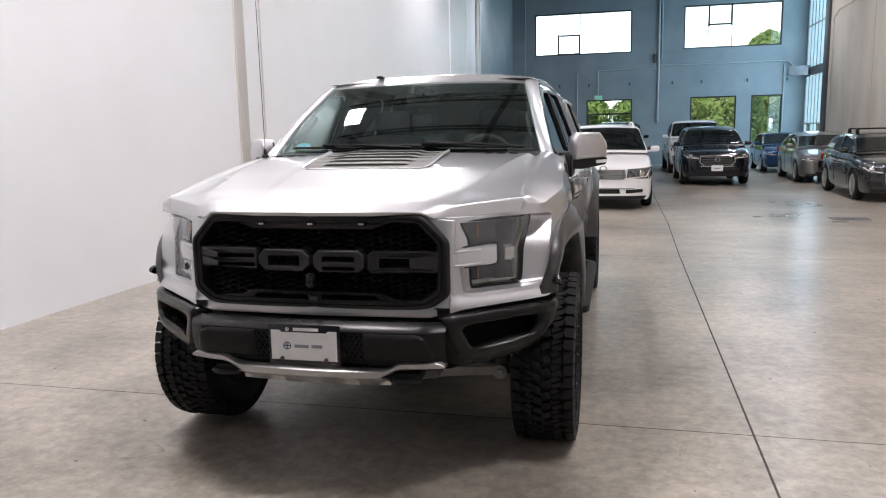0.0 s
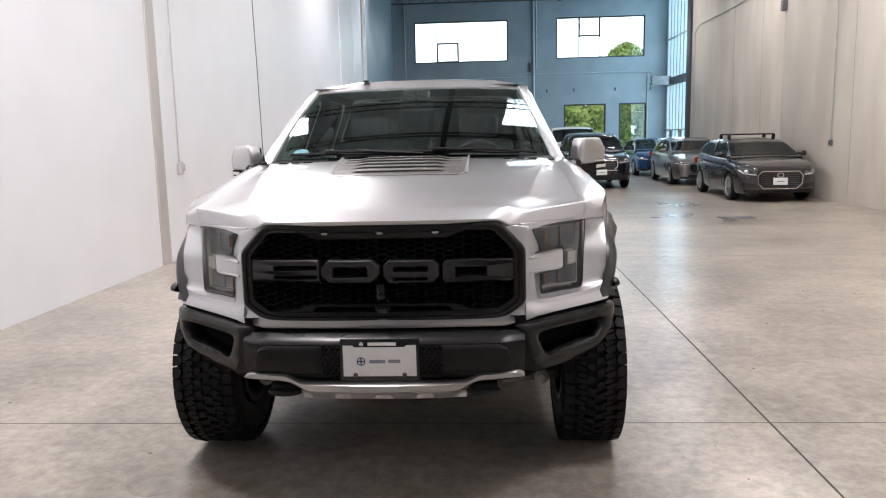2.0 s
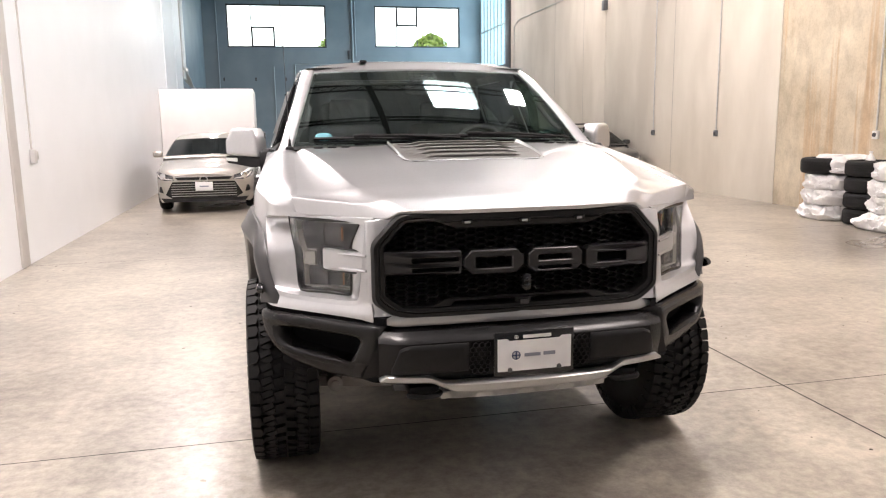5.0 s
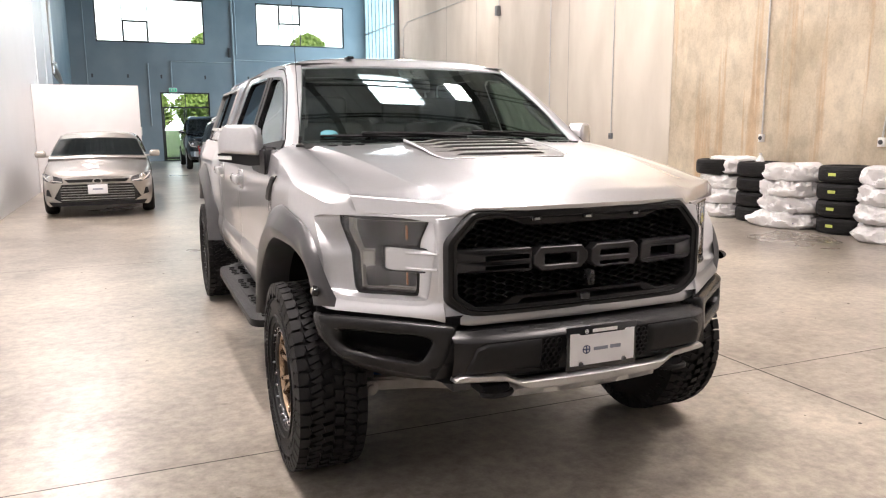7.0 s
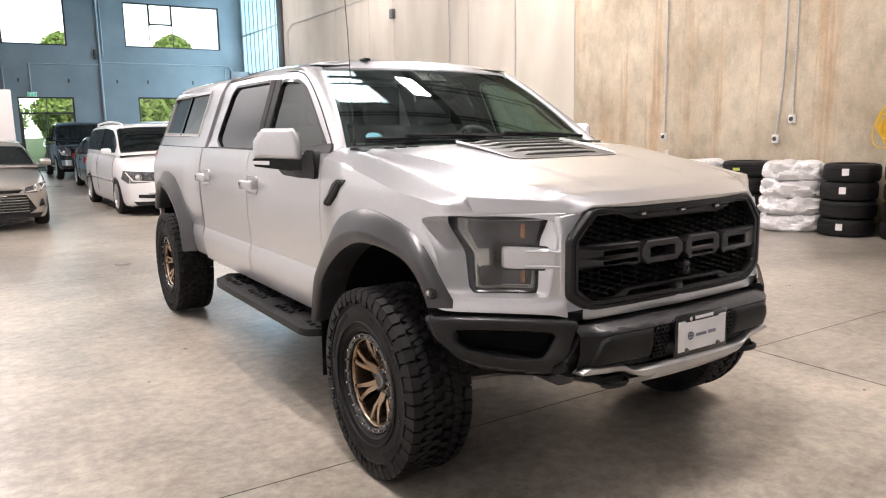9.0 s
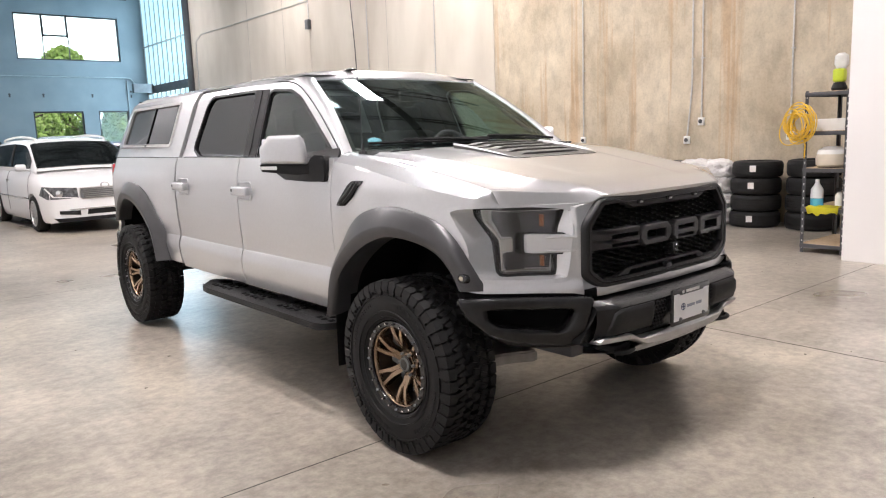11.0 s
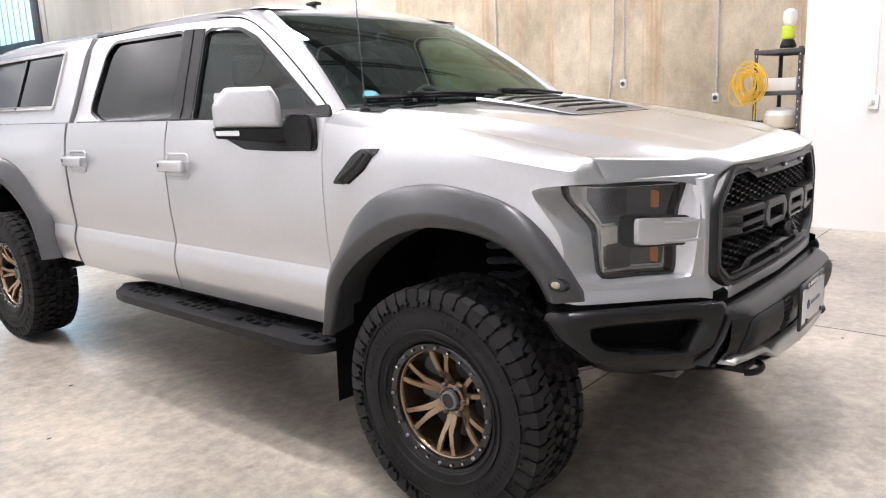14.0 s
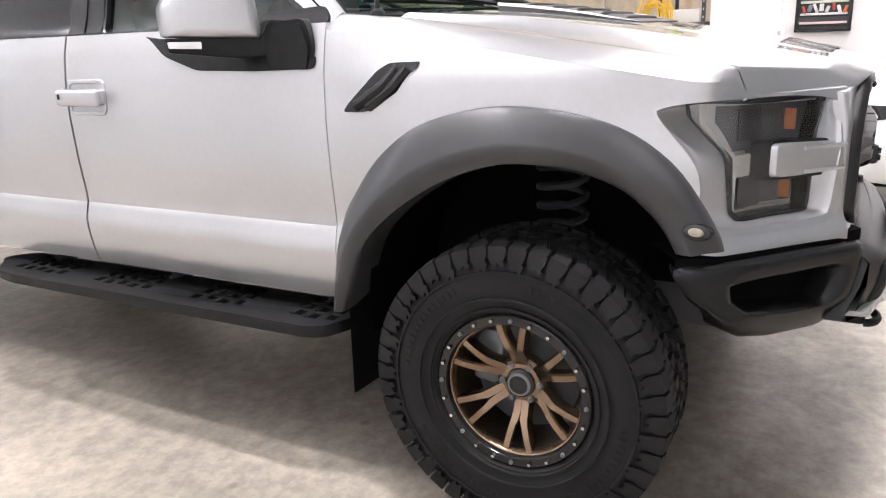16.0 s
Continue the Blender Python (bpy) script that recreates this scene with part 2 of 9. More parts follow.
def concrete_floor():
    """Polished grey-beige slab: cloudy stains, fine speckle, uneven gloss."""
    m, nodes, links, b = material("polished_concrete")
    tc = nodes.new("ShaderNodeTexCoord")

    def noise_at(scale, detail=8.0, rough=0.6, dist=0.0):
        n = nodes.new("ShaderNodeTexNoise")
        n.inputs["Scale"].default_value, n.inputs["Detail"].default_value = scale, detail
        n.inputs["Roughness"].default_value, n.inputs["Distortion"].default_value = rough, dist
        links.new(tc.outputs["Object"], n.inputs["Vector"])
        return n

    big, mid, small = noise_at(0.45, 3, 0.5), noise_at(1.9, 6, 0.58), noise_at(13, 10, 0.74)
    ramp = nodes.new("ShaderNodeValToRGB")
    e = ramp.color_ramp.elements
    e[0].position, e[0].color = 0.375, (0.150, 0.130, 0.106, 1)
    e[1].position, e[1].color = 0.625, (0.500, 0.450, 0.370, 1)
    mid_el = ramp.color_ramp.elements.new(0.5)
    mid_el.color = (0.315, 0.283, 0.240, 1)
    add = nodes.new("ShaderNodeMath")
    add.operation = "MULTIPLY_ADD"
    add.inputs[1].default_value = 0.42
    links.new(big.outputs["Fac"], add.inputs[0])
    half = nodes.new("ShaderNodeMath")
    half.operation = "MULTIPLY"
    half.inputs[1].default_value = 0.28
    links.new(mid.outputs["Fac"], half.inputs[0])
    third = nodes.new("ShaderNodeMath")
    third.operation = "MULTIPLY_ADD"
    third.inputs[1].default_value = 0.30
    links.new(small.outputs["Fac"], third.inputs[0])
    links.new(half.outputs["Value"], third.inputs[2])
    links.new(third.outputs["Value"], add.inputs[2])
    links.new(add.outputs["Value"], ramp.inputs["Fac"])
    mix = nodes.new("ShaderNodeMix")
    mix.data_type, mix.blend_type = "RGBA", "MULTIPLY"
    mix.inputs["Factor"].default_value = 0.38
    links.new(ramp.outputs["Color"], mix.inputs["A"])
    sp = nodes.new("ShaderNodeMapRange")
    sp.inputs["From Min"].default_value, sp.inputs["From Max"].default_value = 0.34, 0.58
    sp.inputs["To Min"].default_value = 0.55
    links.new(small.outputs["Fac"], sp.inputs["Value"])
    links.new(sp.outputs["Result"], mix.inputs["B"])
    # scattered dark spots
    vor = nodes.new("ShaderNodeTexVoronoi")
    vor.inputs["Scale"].default_value = 1.7
    links.new(tc.outputs["Object"], vor.inputs["Vector"])
    dots = nodes.new("ShaderNodeMapRange")
    dots.inputs["From Min"].default_value, dots.inputs["From Max"].default_value = 0.02, 0.045
    dots.inputs["To Min"].default_value = 0.45
    links.new(vor.outputs["Distance"], dots.inputs["Value"])
    mix2 = nodes.new("ShaderNodeMix")
    mix2.data_type, mix2.blend_type = "RGBA", "MULTIPLY"
    mix2.inputs["Factor"].default_value = 0.8
    links.new(mix.outputs["Result"], mix2.inputs["A"])
    links.new(dots.outputs["Result"], mix2.inputs["B"])
    links.new(mix2.outputs["Result"], b.inputs["Base Color"])
    rr = nodes.new("ShaderNodeMapRange")
    rr.inputs["From Min"].default_value, rr.inputs["From Max"].default_value = 0.0, 1.0
    rr.inputs["To Min"].default_value, rr.inputs["To Max"].default_value = 0.23, 0.36
    links.new(big.outputs["Fac"], rr.inputs["Value"])
    links.new(rr.outputs["Result"], b.inputs["Roughness"])
    bp = nodes.new("ShaderNodeBump")
    bp.inputs["Strength"].default_value, bp.inputs["Distance"].default_value = 0.05, 0.001
    links.new(small.outputs["Fac"], bp.inputs["Height"])
    links.new(bp.outputs["Normal"], b.inputs["Normal"])
    return m


def concrete_wall():
    """Bare tilt-up panel: warm grey, cloudy, with vertical rust runs."""
    m, nodes, links, b = material("bare_concrete_panel")
    tc = nodes.new("ShaderNodeTexCoord")

    def noise_at(scale, stretch=(1, 1, 1), detail=7.0):
        mp = nodes.new("ShaderNodeMapping")
        mp.inputs["Scale"].default_value = stretch
        links.new(tc.outputs["Object"], mp.inputs["Vector"])
        n = nodes.new("ShaderNodeTexNoise")
        n.inputs["Scale"].default_value, n.inputs["Detail"].default_value = scale, detail
        n.inputs["Roughness"].default_value = 0.62
        links.new(mp.outputs["Vector"], n.inputs["Vector"])
        return n

    cloud, runs, grain, blot = noise_at(0.9), noise_at(2.2, (1, 1, 0.045)), noise_at(28), noise_at(4.5, (1, 1, 0.6), 9.0)
    ramp = nodes.new("ShaderNodeValToRGB")
    e = ramp.color_ramp.elements
    e[0].position, e[0].color = 0.32, (0.47, 0.395, 0.285, 1)
    e[1].position, e[1].color = 0.68, (0.71, 0.625, 0.485, 1)
    links.new(cloud.outputs["Fac"], ramp.inputs["Fac"])
    stain = nodes.new("ShaderNodeMapRange")
    stain.inputs["From Min"].default_value, stain.inputs["From Max"].default_value = 0.555, 0.63
    stain.inputs["To Max"].default_value = 0.95
    links.new(runs.outputs["Fac"], stain.inputs["Value"])
    mul = nodes.new("ShaderNodeMath")
    mul.operation = "MULTIPLY"
    links.new(stain.outputs["Result"], mul.inputs[0])
    links.new(cloud.outputs["Fac"], mul.inputs[1])
    mix = nodes.new("ShaderNodeMix")
    mix.data_type = "RGBA"
    mix.inputs["B"].default_value = (0.45, 0.25, 0.10, 1)
    links.new(mul.outputs["Value"], mix.inputs["Factor"])
    links.new(ramp.outputs["Color"], mix.inputs["A"])
    mix2 = nodes.new("ShaderNodeMix")
    mix2.data_type, mix2.blend_type = "RGBA", "MULTIPLY"
    mix2.inputs["Factor"].default_value = 0.4
    links.new(mix.outputs["Result"], mix2.inputs["A"])
    gr = nodes.new("ShaderNodeMapRange")
    gr.inputs["From Min"].default_value, gr.inputs["From Max"].default_value = 0.3, 0.55
    gr.inputs["To Min"].default_value = 0.7
    links.new(grain.outputs["Fac"], gr.inputs["Value"])
    links.new(gr.outputs["Result"], mix2.inputs["B"])
    bl = nodes.new("ShaderNodeMapRange")
    bl.inputs["From Min"].default_value, bl.inputs["From Max"].default_value = 0.36, 0.56
    bl.inputs["To Min"].default_value = 0.72
    links.new(blot.outputs["Fac"], bl.inputs["Value"])
    mix3 = nodes.new("ShaderNodeMix")
    mix3.data_type, mix3.blend_type = "RGBA", "MULTIPLY"
    mix3.inputs["Factor"].default_value = 0.65
    links.new(mix2.outputs["Result"], mix3.inputs["A"])
    links.new(bl.outputs["Result"], mix3.inputs["B"])
    links.new(mix3.outputs["Result"], b.inputs["Base Color"])
    b.inputs["Roughness"].default_value = 0.8
    bp = nodes.new("ShaderNodeBump")
    bp.inputs["Strength"].default_value, bp.inputs["Distance"].default_value = 0.35, 0.006
    links.new(grain.outputs["Fac"], bp.inputs["Height"])
    links.new(bp.outputs["Normal"], b.inputs["Normal"])
    return m


FLOOR_M, PANEL_M = concrete_floor(), concrete_wall()
PARTITION_M = surface("warm_white_wall_paint", (0.76, 0.735, 0.715), (0.73, 0.705, 0.69), 1.2, 0.45, bump=0.06, fine=60)
WHITE_WALL = surface("white_wall_paint", (0.855, 0.875, 0.90), (0.83, 0.85, 0.875), 1.2, 0.42, bump=0.06, fine=60)
BACK_WALL = surface("grey_blue_wall_paint", (0.235, 0.285, 0.315), (0.19, 0.235, 0.265), 0.8, 0.55, bump=0.12, fine=50)
PANEL_PAINT = surface("painted_concrete_panel", (0.67, 0.625, 0.545), (0.55, 0.505, 0.43), 1.1, 0.75, bump=0.25, fine=40, stretch=(1, 1, 0.35))
DECK = surface("galvanised_deck", (0.60, 0.62, 0.63), (0.50, 0.52, 0.53), 3, 0.45, 0.1)
STEEL_DARK = surface("dark_painted_steel", (0.045, 0.047, 0.05), (0.06, 0.06, 0.065), 6, 0.5)
STEEL_GREY = surface("grey_steel", (0.18, 0.19, 0.20), (0.14, 0.15, 0.16), 6, 0.45, 0.3)
CONDUIT = surface("galvanised_conduit", (0.60, 0.60, 0.58), (0.50, 0.50, 0.49), 20, 0.38, 0.6)
ALU_DARK = surface("black_aluminium_frame", (0.018, 0.018, 0.02), (0.024, 0.024, 0.026), 9, 0.4)
PLASTIC_WHITE = surface("white_plastic", (0.78, 0.78, 0.76), (0.72, 0.72, 0.70), 12, 0.4)
JOINT_M = surface("joint_filler", (0.030, 0.027, 0.024), (0.05, 0.045, 0.04), 14, 0.8)
WINDOW_GLASS = glass("window_glass", (0.93, 0.97, 0.96))
FROSTED = glow("translucent_daylight_glazing", (0.58, 0.86, 0.97), 0.85)
GRASS_M = surface("grass", (0.06, 0.12, 0.03), (0.11, 0.17, 0.05), 3, 0.9)
# ---- the hall ----
def wall_box(name, lo, hi, mat, label=""):
    bm = mesh()
    box(bm, [(a + b) / 2 for a, b in zip(lo, hi)], [b - a for a, b in zip(lo, hi)])
    return tagged(part(name, bm, mat), label, "wall" if "wall" in name else "", kind="structure")


def back_plate(name, outline, holes, y, thick, mat, label, cat):
    bm = mesh()
    slab(bm, outline, holes, lambda x, z: (x, y, z), lambda x, z: (x, y + thick, z))
    return tagged(part(name, bm, mat), label, cat, kind="structure")


def rect(x0, z0, x1, z1):
    return [(x0, z0), (x1, z0), (x1, z1), (x0, z1)]


bm = mesh()
SLAB_X, SLAB_Y = (0.70, 0.012), (3.85, 9.5, 15.1, 20.7, 26.3, 31.9)
box(bm, (0.9, 14.0, -0.10), (12.6, 46.4, 0.2))
floor = tagged(part("floor", bm, FLOOR_M), "polished grey-beige concrete slab floor with saw-cut joints", "floor", kind="structure")
bm = mesh()
path = [(0.672, -8.9), (0.668, 2.0), (0.70, 5.5), (0.735, 9.5), (0.80, 13.0), (0.84, 36.9)]
for (x0, y0), (x1, y1) in zip(path, path[1:]):
    v = [bm.verts.new(p) for p in ((x0 - 0.006, y0, 0.0012), (x0 + 0.006, y0, 0.0012), (x1 + 0.006, y1, 0.0012), (x1 - 0.006, y1, 0.0012))]
    bm.faces.new(v)
for y in SLAB_Y + (-1.9, -7.5):
    for k in range(24):
        x0, x1 = HALL_L + k * 0.5, HALL_L + (k + 1) * 0.5
        w = 0.004 + 0.0015 * noise.noise((k * 0.7, y, 0))
        bm.faces.new([bm.verts.new(p) for p in ((x0, y - w, 0.001), (x1, y - w, 0.001), (x1, y + w, 0.001), (x0, y + w, 0.001))])
tagged(part("floor_joint", bm, JOINT_M, floor), "dark saw-cut floor joints", kind="structure")

wall_left = wall_box("wall_left", (HALL_L - 0.25, HALL_FRONT, 0), (HALL_L, 26.5, HALL_TOP), WHITE_WALL, "smooth white painted side wall")
wall_box("wall_left_far", (HALL_L - 0.45, 26.5, 0), (HALL_L - 0.16, HALL_BACK, HALL_TOP), BACK_WALL, "grey-blue painted far end of the side wall")
wall_box("wall_front", (HALL_L - 0.25, HALL_FRONT - 0.25, 0), (HALL_R + 0.3, HALL_FRONT, HALL_TOP), BACK_WALL, "plain grey-blue wall closing the hall")
# pilaster strip on the white wall
bm = mesh()
box(bm, (HALL_L + 0.012, 9.42, HALL_TOP / 2), (0.03, 0.24, HALL_TOP - 0.02), 0.004)
tagged(part("trim_pilaster", bm, surface("trim_grey_white", (0.60, 0.58, 0.56), (0.56, 0.54, 0.52), 2, 0.5)), "off-white flat joint cover strip on the wall", "trim", kind="structure")
bm = mesh()
for y, w in ((22.4, 0.02), (24.9, 0.30)):
    box(bm, (HALL_L + 0.006, y, HALL_TOP / 2), (0.016, w, HALL_TOP - 0.02))
tagged(part("trim_wall_joint", bm, WHITE_WALL), "narrow vertical cover strips on white wall", "trim", kind="structure")

# bare concrete panels on the other side
SEAMS = [4.3, 12.42, 19.95, 28.4]
for i, (a, b) in enumerate(zip(SEAMS, SEAMS[1:])):
    bm = mesh()
    box(bm, (HALL_R + 0.125, (a + b) / 2, HALL_TOP / 2), (0.25, b - a - 0.016, HALL_TOP), 0.006)
    tagged(part("wall_right_%d" % (i + 1), bm, PANEL_M if i == 0 else PANEL_PAINT), "bare concrete tilt-up wall panel with rust runs" if i == 0 else "pale painted concrete wall panel with form lines", "wall", kind="structure")
bm = mesh()
box(bm, (HALL_R + 0.16, 16.4, HALL_TOP / 2), (0.14, 24.2, HALL_TOP - 0.01))
tagged(part("wall_right_core", bm, JOINT_M), "dark joint filler behind the wall panels", "wall", kind="structure")
# shallow form lines
bm = mesh()
for y, z1 in ((21.45, 7.5), (23.8, 7.5), (16.2, 7.0)):
    box(bm, (HALL_R - 0.001, y, z1 / 2 + 0.2), (0.006, 0.012, z1))
tagged(part("trim_form_lines", bm, surface("form_line_grey", (0.33, 0.31, 0.28), (0.4, 0.38, 0.34), 10, 0.8)), "thin grey form lines in the concrete", "trim", kind="structure")

# white partition with the tool board
wall_box("wall_partition", (4.13, HALL_FRONT, 0), (HALL_R + 0.3, 4.2, HALL_TOP), PARTITION_M, "white painted partition block beside the alcove")

# far wall with its windows
WIN_A, WIN_B = (-4.15, 5.28, 0.42, 7.24), (2.76, 5.33, 7.0, 7.27)
WIN_C, WIN_D, DOORWAY = (3.13, 0.95, 5.16, 3.13), (5.8, 0.95, 7.13, 3.13), (-1.66, 0.0, 0.49, 3.12)
back_plate("wall_back", [(HALL_L - 0.2, 0), (8.25, 0), (8.25, HALL_TOP), (HALL_L - 0.2, HALL_TOP)],
           [rect(*w) for w in (WIN_A, WIN_B, WIN_C, WIN_D)] + [rect(DOORWAY[0], 0.004, DOORWAY[2], DOORWAY[3])], HALL_BACK, 0.3, BACK_WALL, "grey-blue painted concrete end wall with windows", "wall")


def framed_window(name, w, bars, label):
    """Frame, mullions and a pane set into an opening of the far wall."""
    x0, z0, x1, z1 = w
    ob = thing(name, Matrix(), label, "window", kind="structure")
    bm = mesh()
    slab(bm, rect(x0, z0, x1, z1), [rect(x0 + 0.06, z0 + 0.06, x1 - 0.06, z1 - 0.06)], lambda x, z: (x, HALL_BACK + 0.06, z), lambda x, z: (x, HALL_BACK + 0.16, z))
    part("window_frame", bm, ALU_DARK, ob)
    for bx0, bz0, bx1, bz1 in bars:
        bm = mesh()
        box(bm, ((bx0 + bx1) / 2, HALL_BACK + 0.11, (bz0 + bz1) / 2), (abs(bx1 - bx0) + 0.03, 0.08, abs(bz1 - bz0) + 0.03), 0.004)
        part("mullion", bm, ALU_DARK, ob)
    bm = mesh()
    box(bm, ((x0 + x1) / 2, HALL_BACK + 0.12, (z0 + z1) / 2), (x1 - x0 - 0.11, 0.008, z1 - z0 - 0.11))
    pane = part("pane", bm, WINDOW_GLASS, ob)
    pane.visible_shadow = False
    return ob


def sash(x0, z0, x1, z1, t=0.07):
    """The four bars of an opening light."""
    return [(x0, z0 + t / 2, x1, z0 + t / 2 + 0.04), (x0, z1 - t / 2, x1, z1 - t / 2 + 0.04), (x0, z0, x0 + 0.05, z1), (x1 - 0.05, z0, x1, z1)]


framed_window("window_1", WIN_A, [(-3.05, 5.3, -3.05, 7.2), (-1.99, 5.3, -1.99, 7.2)] + sash(-3.05, 5.28, -1.99, 6.22), "high black-framed strip window with an opening light")
framed_window("window_2", WIN_B, [(3.84, 5.3, 3.84, 7.2), (4.87, 5.3, 4.87, 7.2)] + sash(3.84, 6.33, 4.87, 7.27), "high black-framed strip window with an opening light")
framed_window("window_3", WIN_C, [], "ground-floor black-framed window")
framed_window("window_4", WIN_D, [], "ground-floor black-framed window")
framed_window("door_1", DOORWAY, [(-1.66, 2.42, 0.49, 2.46), (-0.58, 0, -0.58, 3.1), (-0.66, 0, -0.66, 2.42), (-1.58, 0.0, -1.54, 2.42), (-1.6, 0.1, -0.6, 0.16)], "black-framed glass shopfront door with a transom")

# tie holes, ledge and conduits on the far wall
bm = mesh()
for x in (-4.4, -2.95, -1.55, 0.35, 2.3, 3.6, 5.6, 7.3):
    lathe(bm, [(0.0, 0), (0.045, 0), (0.045, 0.012)], 10, pose(x, HALL_BACK - 0.012, 3.85 if x < 7 else 4.0, -90, 0, 0), False)
    box(bm, (x, HALL_BACK - 0.012, 3.80), (0.07, 0.02, 0.14), 0.01)
tagged(part("trim_lifting_point", bm, STEEL_DARK), "small dark lifting-point recesses", "trim", kind="structure")
for x, z0, z1, r in ((1.66, 2.0, 8.5, 0.05), (1.80, 4.9, 8.5, 0.03), (7.15, 0.3, 4.5, 0.03), (-2.1, 1.6, 4.4, 0.03), (-1.12, 3.35, 4.5, 0.03), (-4.6, 2.0, 8.5, 0.02)):
    bm = mesh()
    tube(bm, [(x, HALL_BACK - r, z0), (x, HALL_BACK - r, z1)], r, 8)
    tagged(part("conduit", bm, surface("painted_conduit", (0.34, 0.40, 0.43), (0.3, 0.36, 0.39), 8, 0.5)), "painted vertical conduit on the end wall", "conduit", "end wall conduits")
bm = mesh()
tube(bm, [(1.66, HALL_BACK - 0.05, 4.62), (6.9, HALL_BACK - 0.05, 4.62), (7.3, HALL_BACK - 0.05, 4.60), (7.55, HALL_BACK - 0.05, 4.3)], 0.03, 8)
tube(bm, [(-1.12, HALL_BACK - 0.05, 4.5), (1.66, HALL_BACK - 0.05, 4.5)], 0.02, 8)
tagged(part("conduit", bm, surface("painted_conduit_run", (0.36, 0.42, 0.45), (0.3, 0.36, 0.39), 8, 0.5)), "painted horizontal conduit on the end wall", "conduit", "end wall conduits")
bm = mesh()
box(bm, (1.48, HALL_BACK - 0.06, 4.95), (0.12, 0.12, 0.42), 0.02)
tagged(part("junction_box", bm, STEEL_DARK), "small dark junction box on the end wall", "junction box")
sign = thing("exit_sign", pose(-1.1, HALL_BACK - 0.05, 3.22), "green and white exit sign above the glass door", "sign")
bm = mesh()
box(bm, (0, 0, 0), (0.36, 0.05, 0.2), 0.008)
part("case", bm, PLASTIC_WHITE, sign)
bm = mesh()
box(bm, (0, -0.027, 0), (0.31, 0.006, 0.15), 0.002)
part("face", bm, glow("exit_green", (0.05, 0.42, 0.25), 0.6), sign)
bm = mesh()
box(bm, (0.05, -0.032, 0), (0.05, 0.004, 0.1))
part("pictogram", bm, PLASTIC_WHITE, sign)
bm = mesh()
box(bm, (-0.06, -0.032, 0), (0.06, 0.004, 0.1))
part("pictogram", bm, PLASTIC_WHITE, sign)

# glazed bay at the far corner
bm = mesh()
box(bm, (HALL_R + 0.10, 28.75, HALL_TOP / 2), (0.34, 0.5, HALL_TOP), 0.01)
tagged(part("steel_column", bm, STEEL_DARK), "tall dark steel column at the glazed bay", "column", kind="structure")
bay = thing("window_5", Matrix(), "tall translucent glazed bay in the corner of the hall", "window", kind="structure")
for i in range(14):
    for z0, z1 in ((0.15, 1.75), (1.8, 3.85), (4.25, 6.0), (6.05, 8.5)):
        y = 29.05 + i * 0.565
        bm = mesh()
        box(bm, (8.12, y + 0.27, (z0 + z1) / 2), (0.02, 0.53, z1 - z0))
        part("pane", bm, FROSTED if z0 > 1.7 or i % 3 else WINDOW_GLASS, bay)
for z in (0.08, 1.78, 4.05, 6.02, 8.55):
    bm = mesh()
    box(bm, (8.10, 33.0, z), (0.10, 8.0, 0.36 if z == 4.05 else 0.06), 0.004)
    part("rail", bm, STEEL_GREY if z == 4.05 else CONDUIT, bay)
for i in range(15):
    bm = mesh()
    box(bm, (8.10, 29.05 + i * 0.565, HALL_TOP / 2), (0.06, 0.03, HALL_TOP - 0.1))
    part("mullion", bm, CONDUIT, bay)
wall_box("wall_bay_return", (HALL_R, 28.42, 0), (8.3, 28.5, HALL_TOP), PANEL_PAINT, "short concrete return of the glazed bay")
bm = mesh()
box(bm, (7.6, 36.2, 4.1), (0.9, 0.25, 0.4), 0.01)
tagged(part("steel_beam", bm, STEEL_GREY), "grey steel beam stub across the bay", "beam", kind="structure")

# roof: corrugated deck, joists and a rooflight
SKY_X, SKY_Y = (0.30, 1.50), (7.2, 9.5)
bm = mesh()
x = HALL_L - 0.2
ribs = []
while x < 8.3:
    for dx, dz in ((0, 0), (0.09, 0), (0.12, 0.07), (0.21, 0.07), (0.24, 0)):
        ribs.append((x + dx, HALL_TOP + dz))
    x += 0.30
for x0, x1, y0, y1 in ((HALL_L - 0.2, SKY_X[0], HALL_FRONT, HALL_BACK + 0.3), (SKY_X[1], 8.4, HALL_FRONT, HALL_BACK + 0.3), (SKY_X[0], SKY_X[1], HALL_FRONT, SKY_Y[0]), (SKY_X[0], SKY_X[1], SKY_Y[1], HALL_BACK + 0.3)):
    sel = [(x0, HALL_TOP)] + [(xx, zz) for xx, zz in ribs if x0 < xx < x1] + [(x1, HALL_TOP)]
    grid(bm, [[(xx, y0, zz) for xx, zz in sel], [(xx, y1, zz) for xx, zz in sel]])
    grid(bm, [[(xx, y0, HALL_TOP + 0.2) for xx, zz in sel], [(xx, y1, HALL_TOP + 0.2) for xx, zz in sel]])
tagged(part("ceiling", bm, DECK, sharp=10), "corrugated galvanised steel roof deck", "ceiling", kind="structure")
bm = mesh()
for lo, hi in (((SKY_X[0] - 0.04, SKY_Y[0], 8.5), (SKY_X[0], SKY_Y[1], 9.0)), ((SKY_X[1], SKY_Y[0], 8.5), (SKY_X[1] + 0.04, SKY_Y[1], 9.0)), ((SKY_X[0] - 0.04, SKY_Y[0] - 0.04, 8.5), (SKY_X[1] + 0.04, SKY_Y[0], 9.0)), ((SKY_X[0] - 0.04, SKY_Y[1], 8.5), (SKY_X[1] + 0.04, SKY_Y[1] + 0.04, 9.0))):
    box(bm, [(a + b) / 2 for a, b in zip(lo, hi)], [b - a for a, b in zip(lo, hi)])
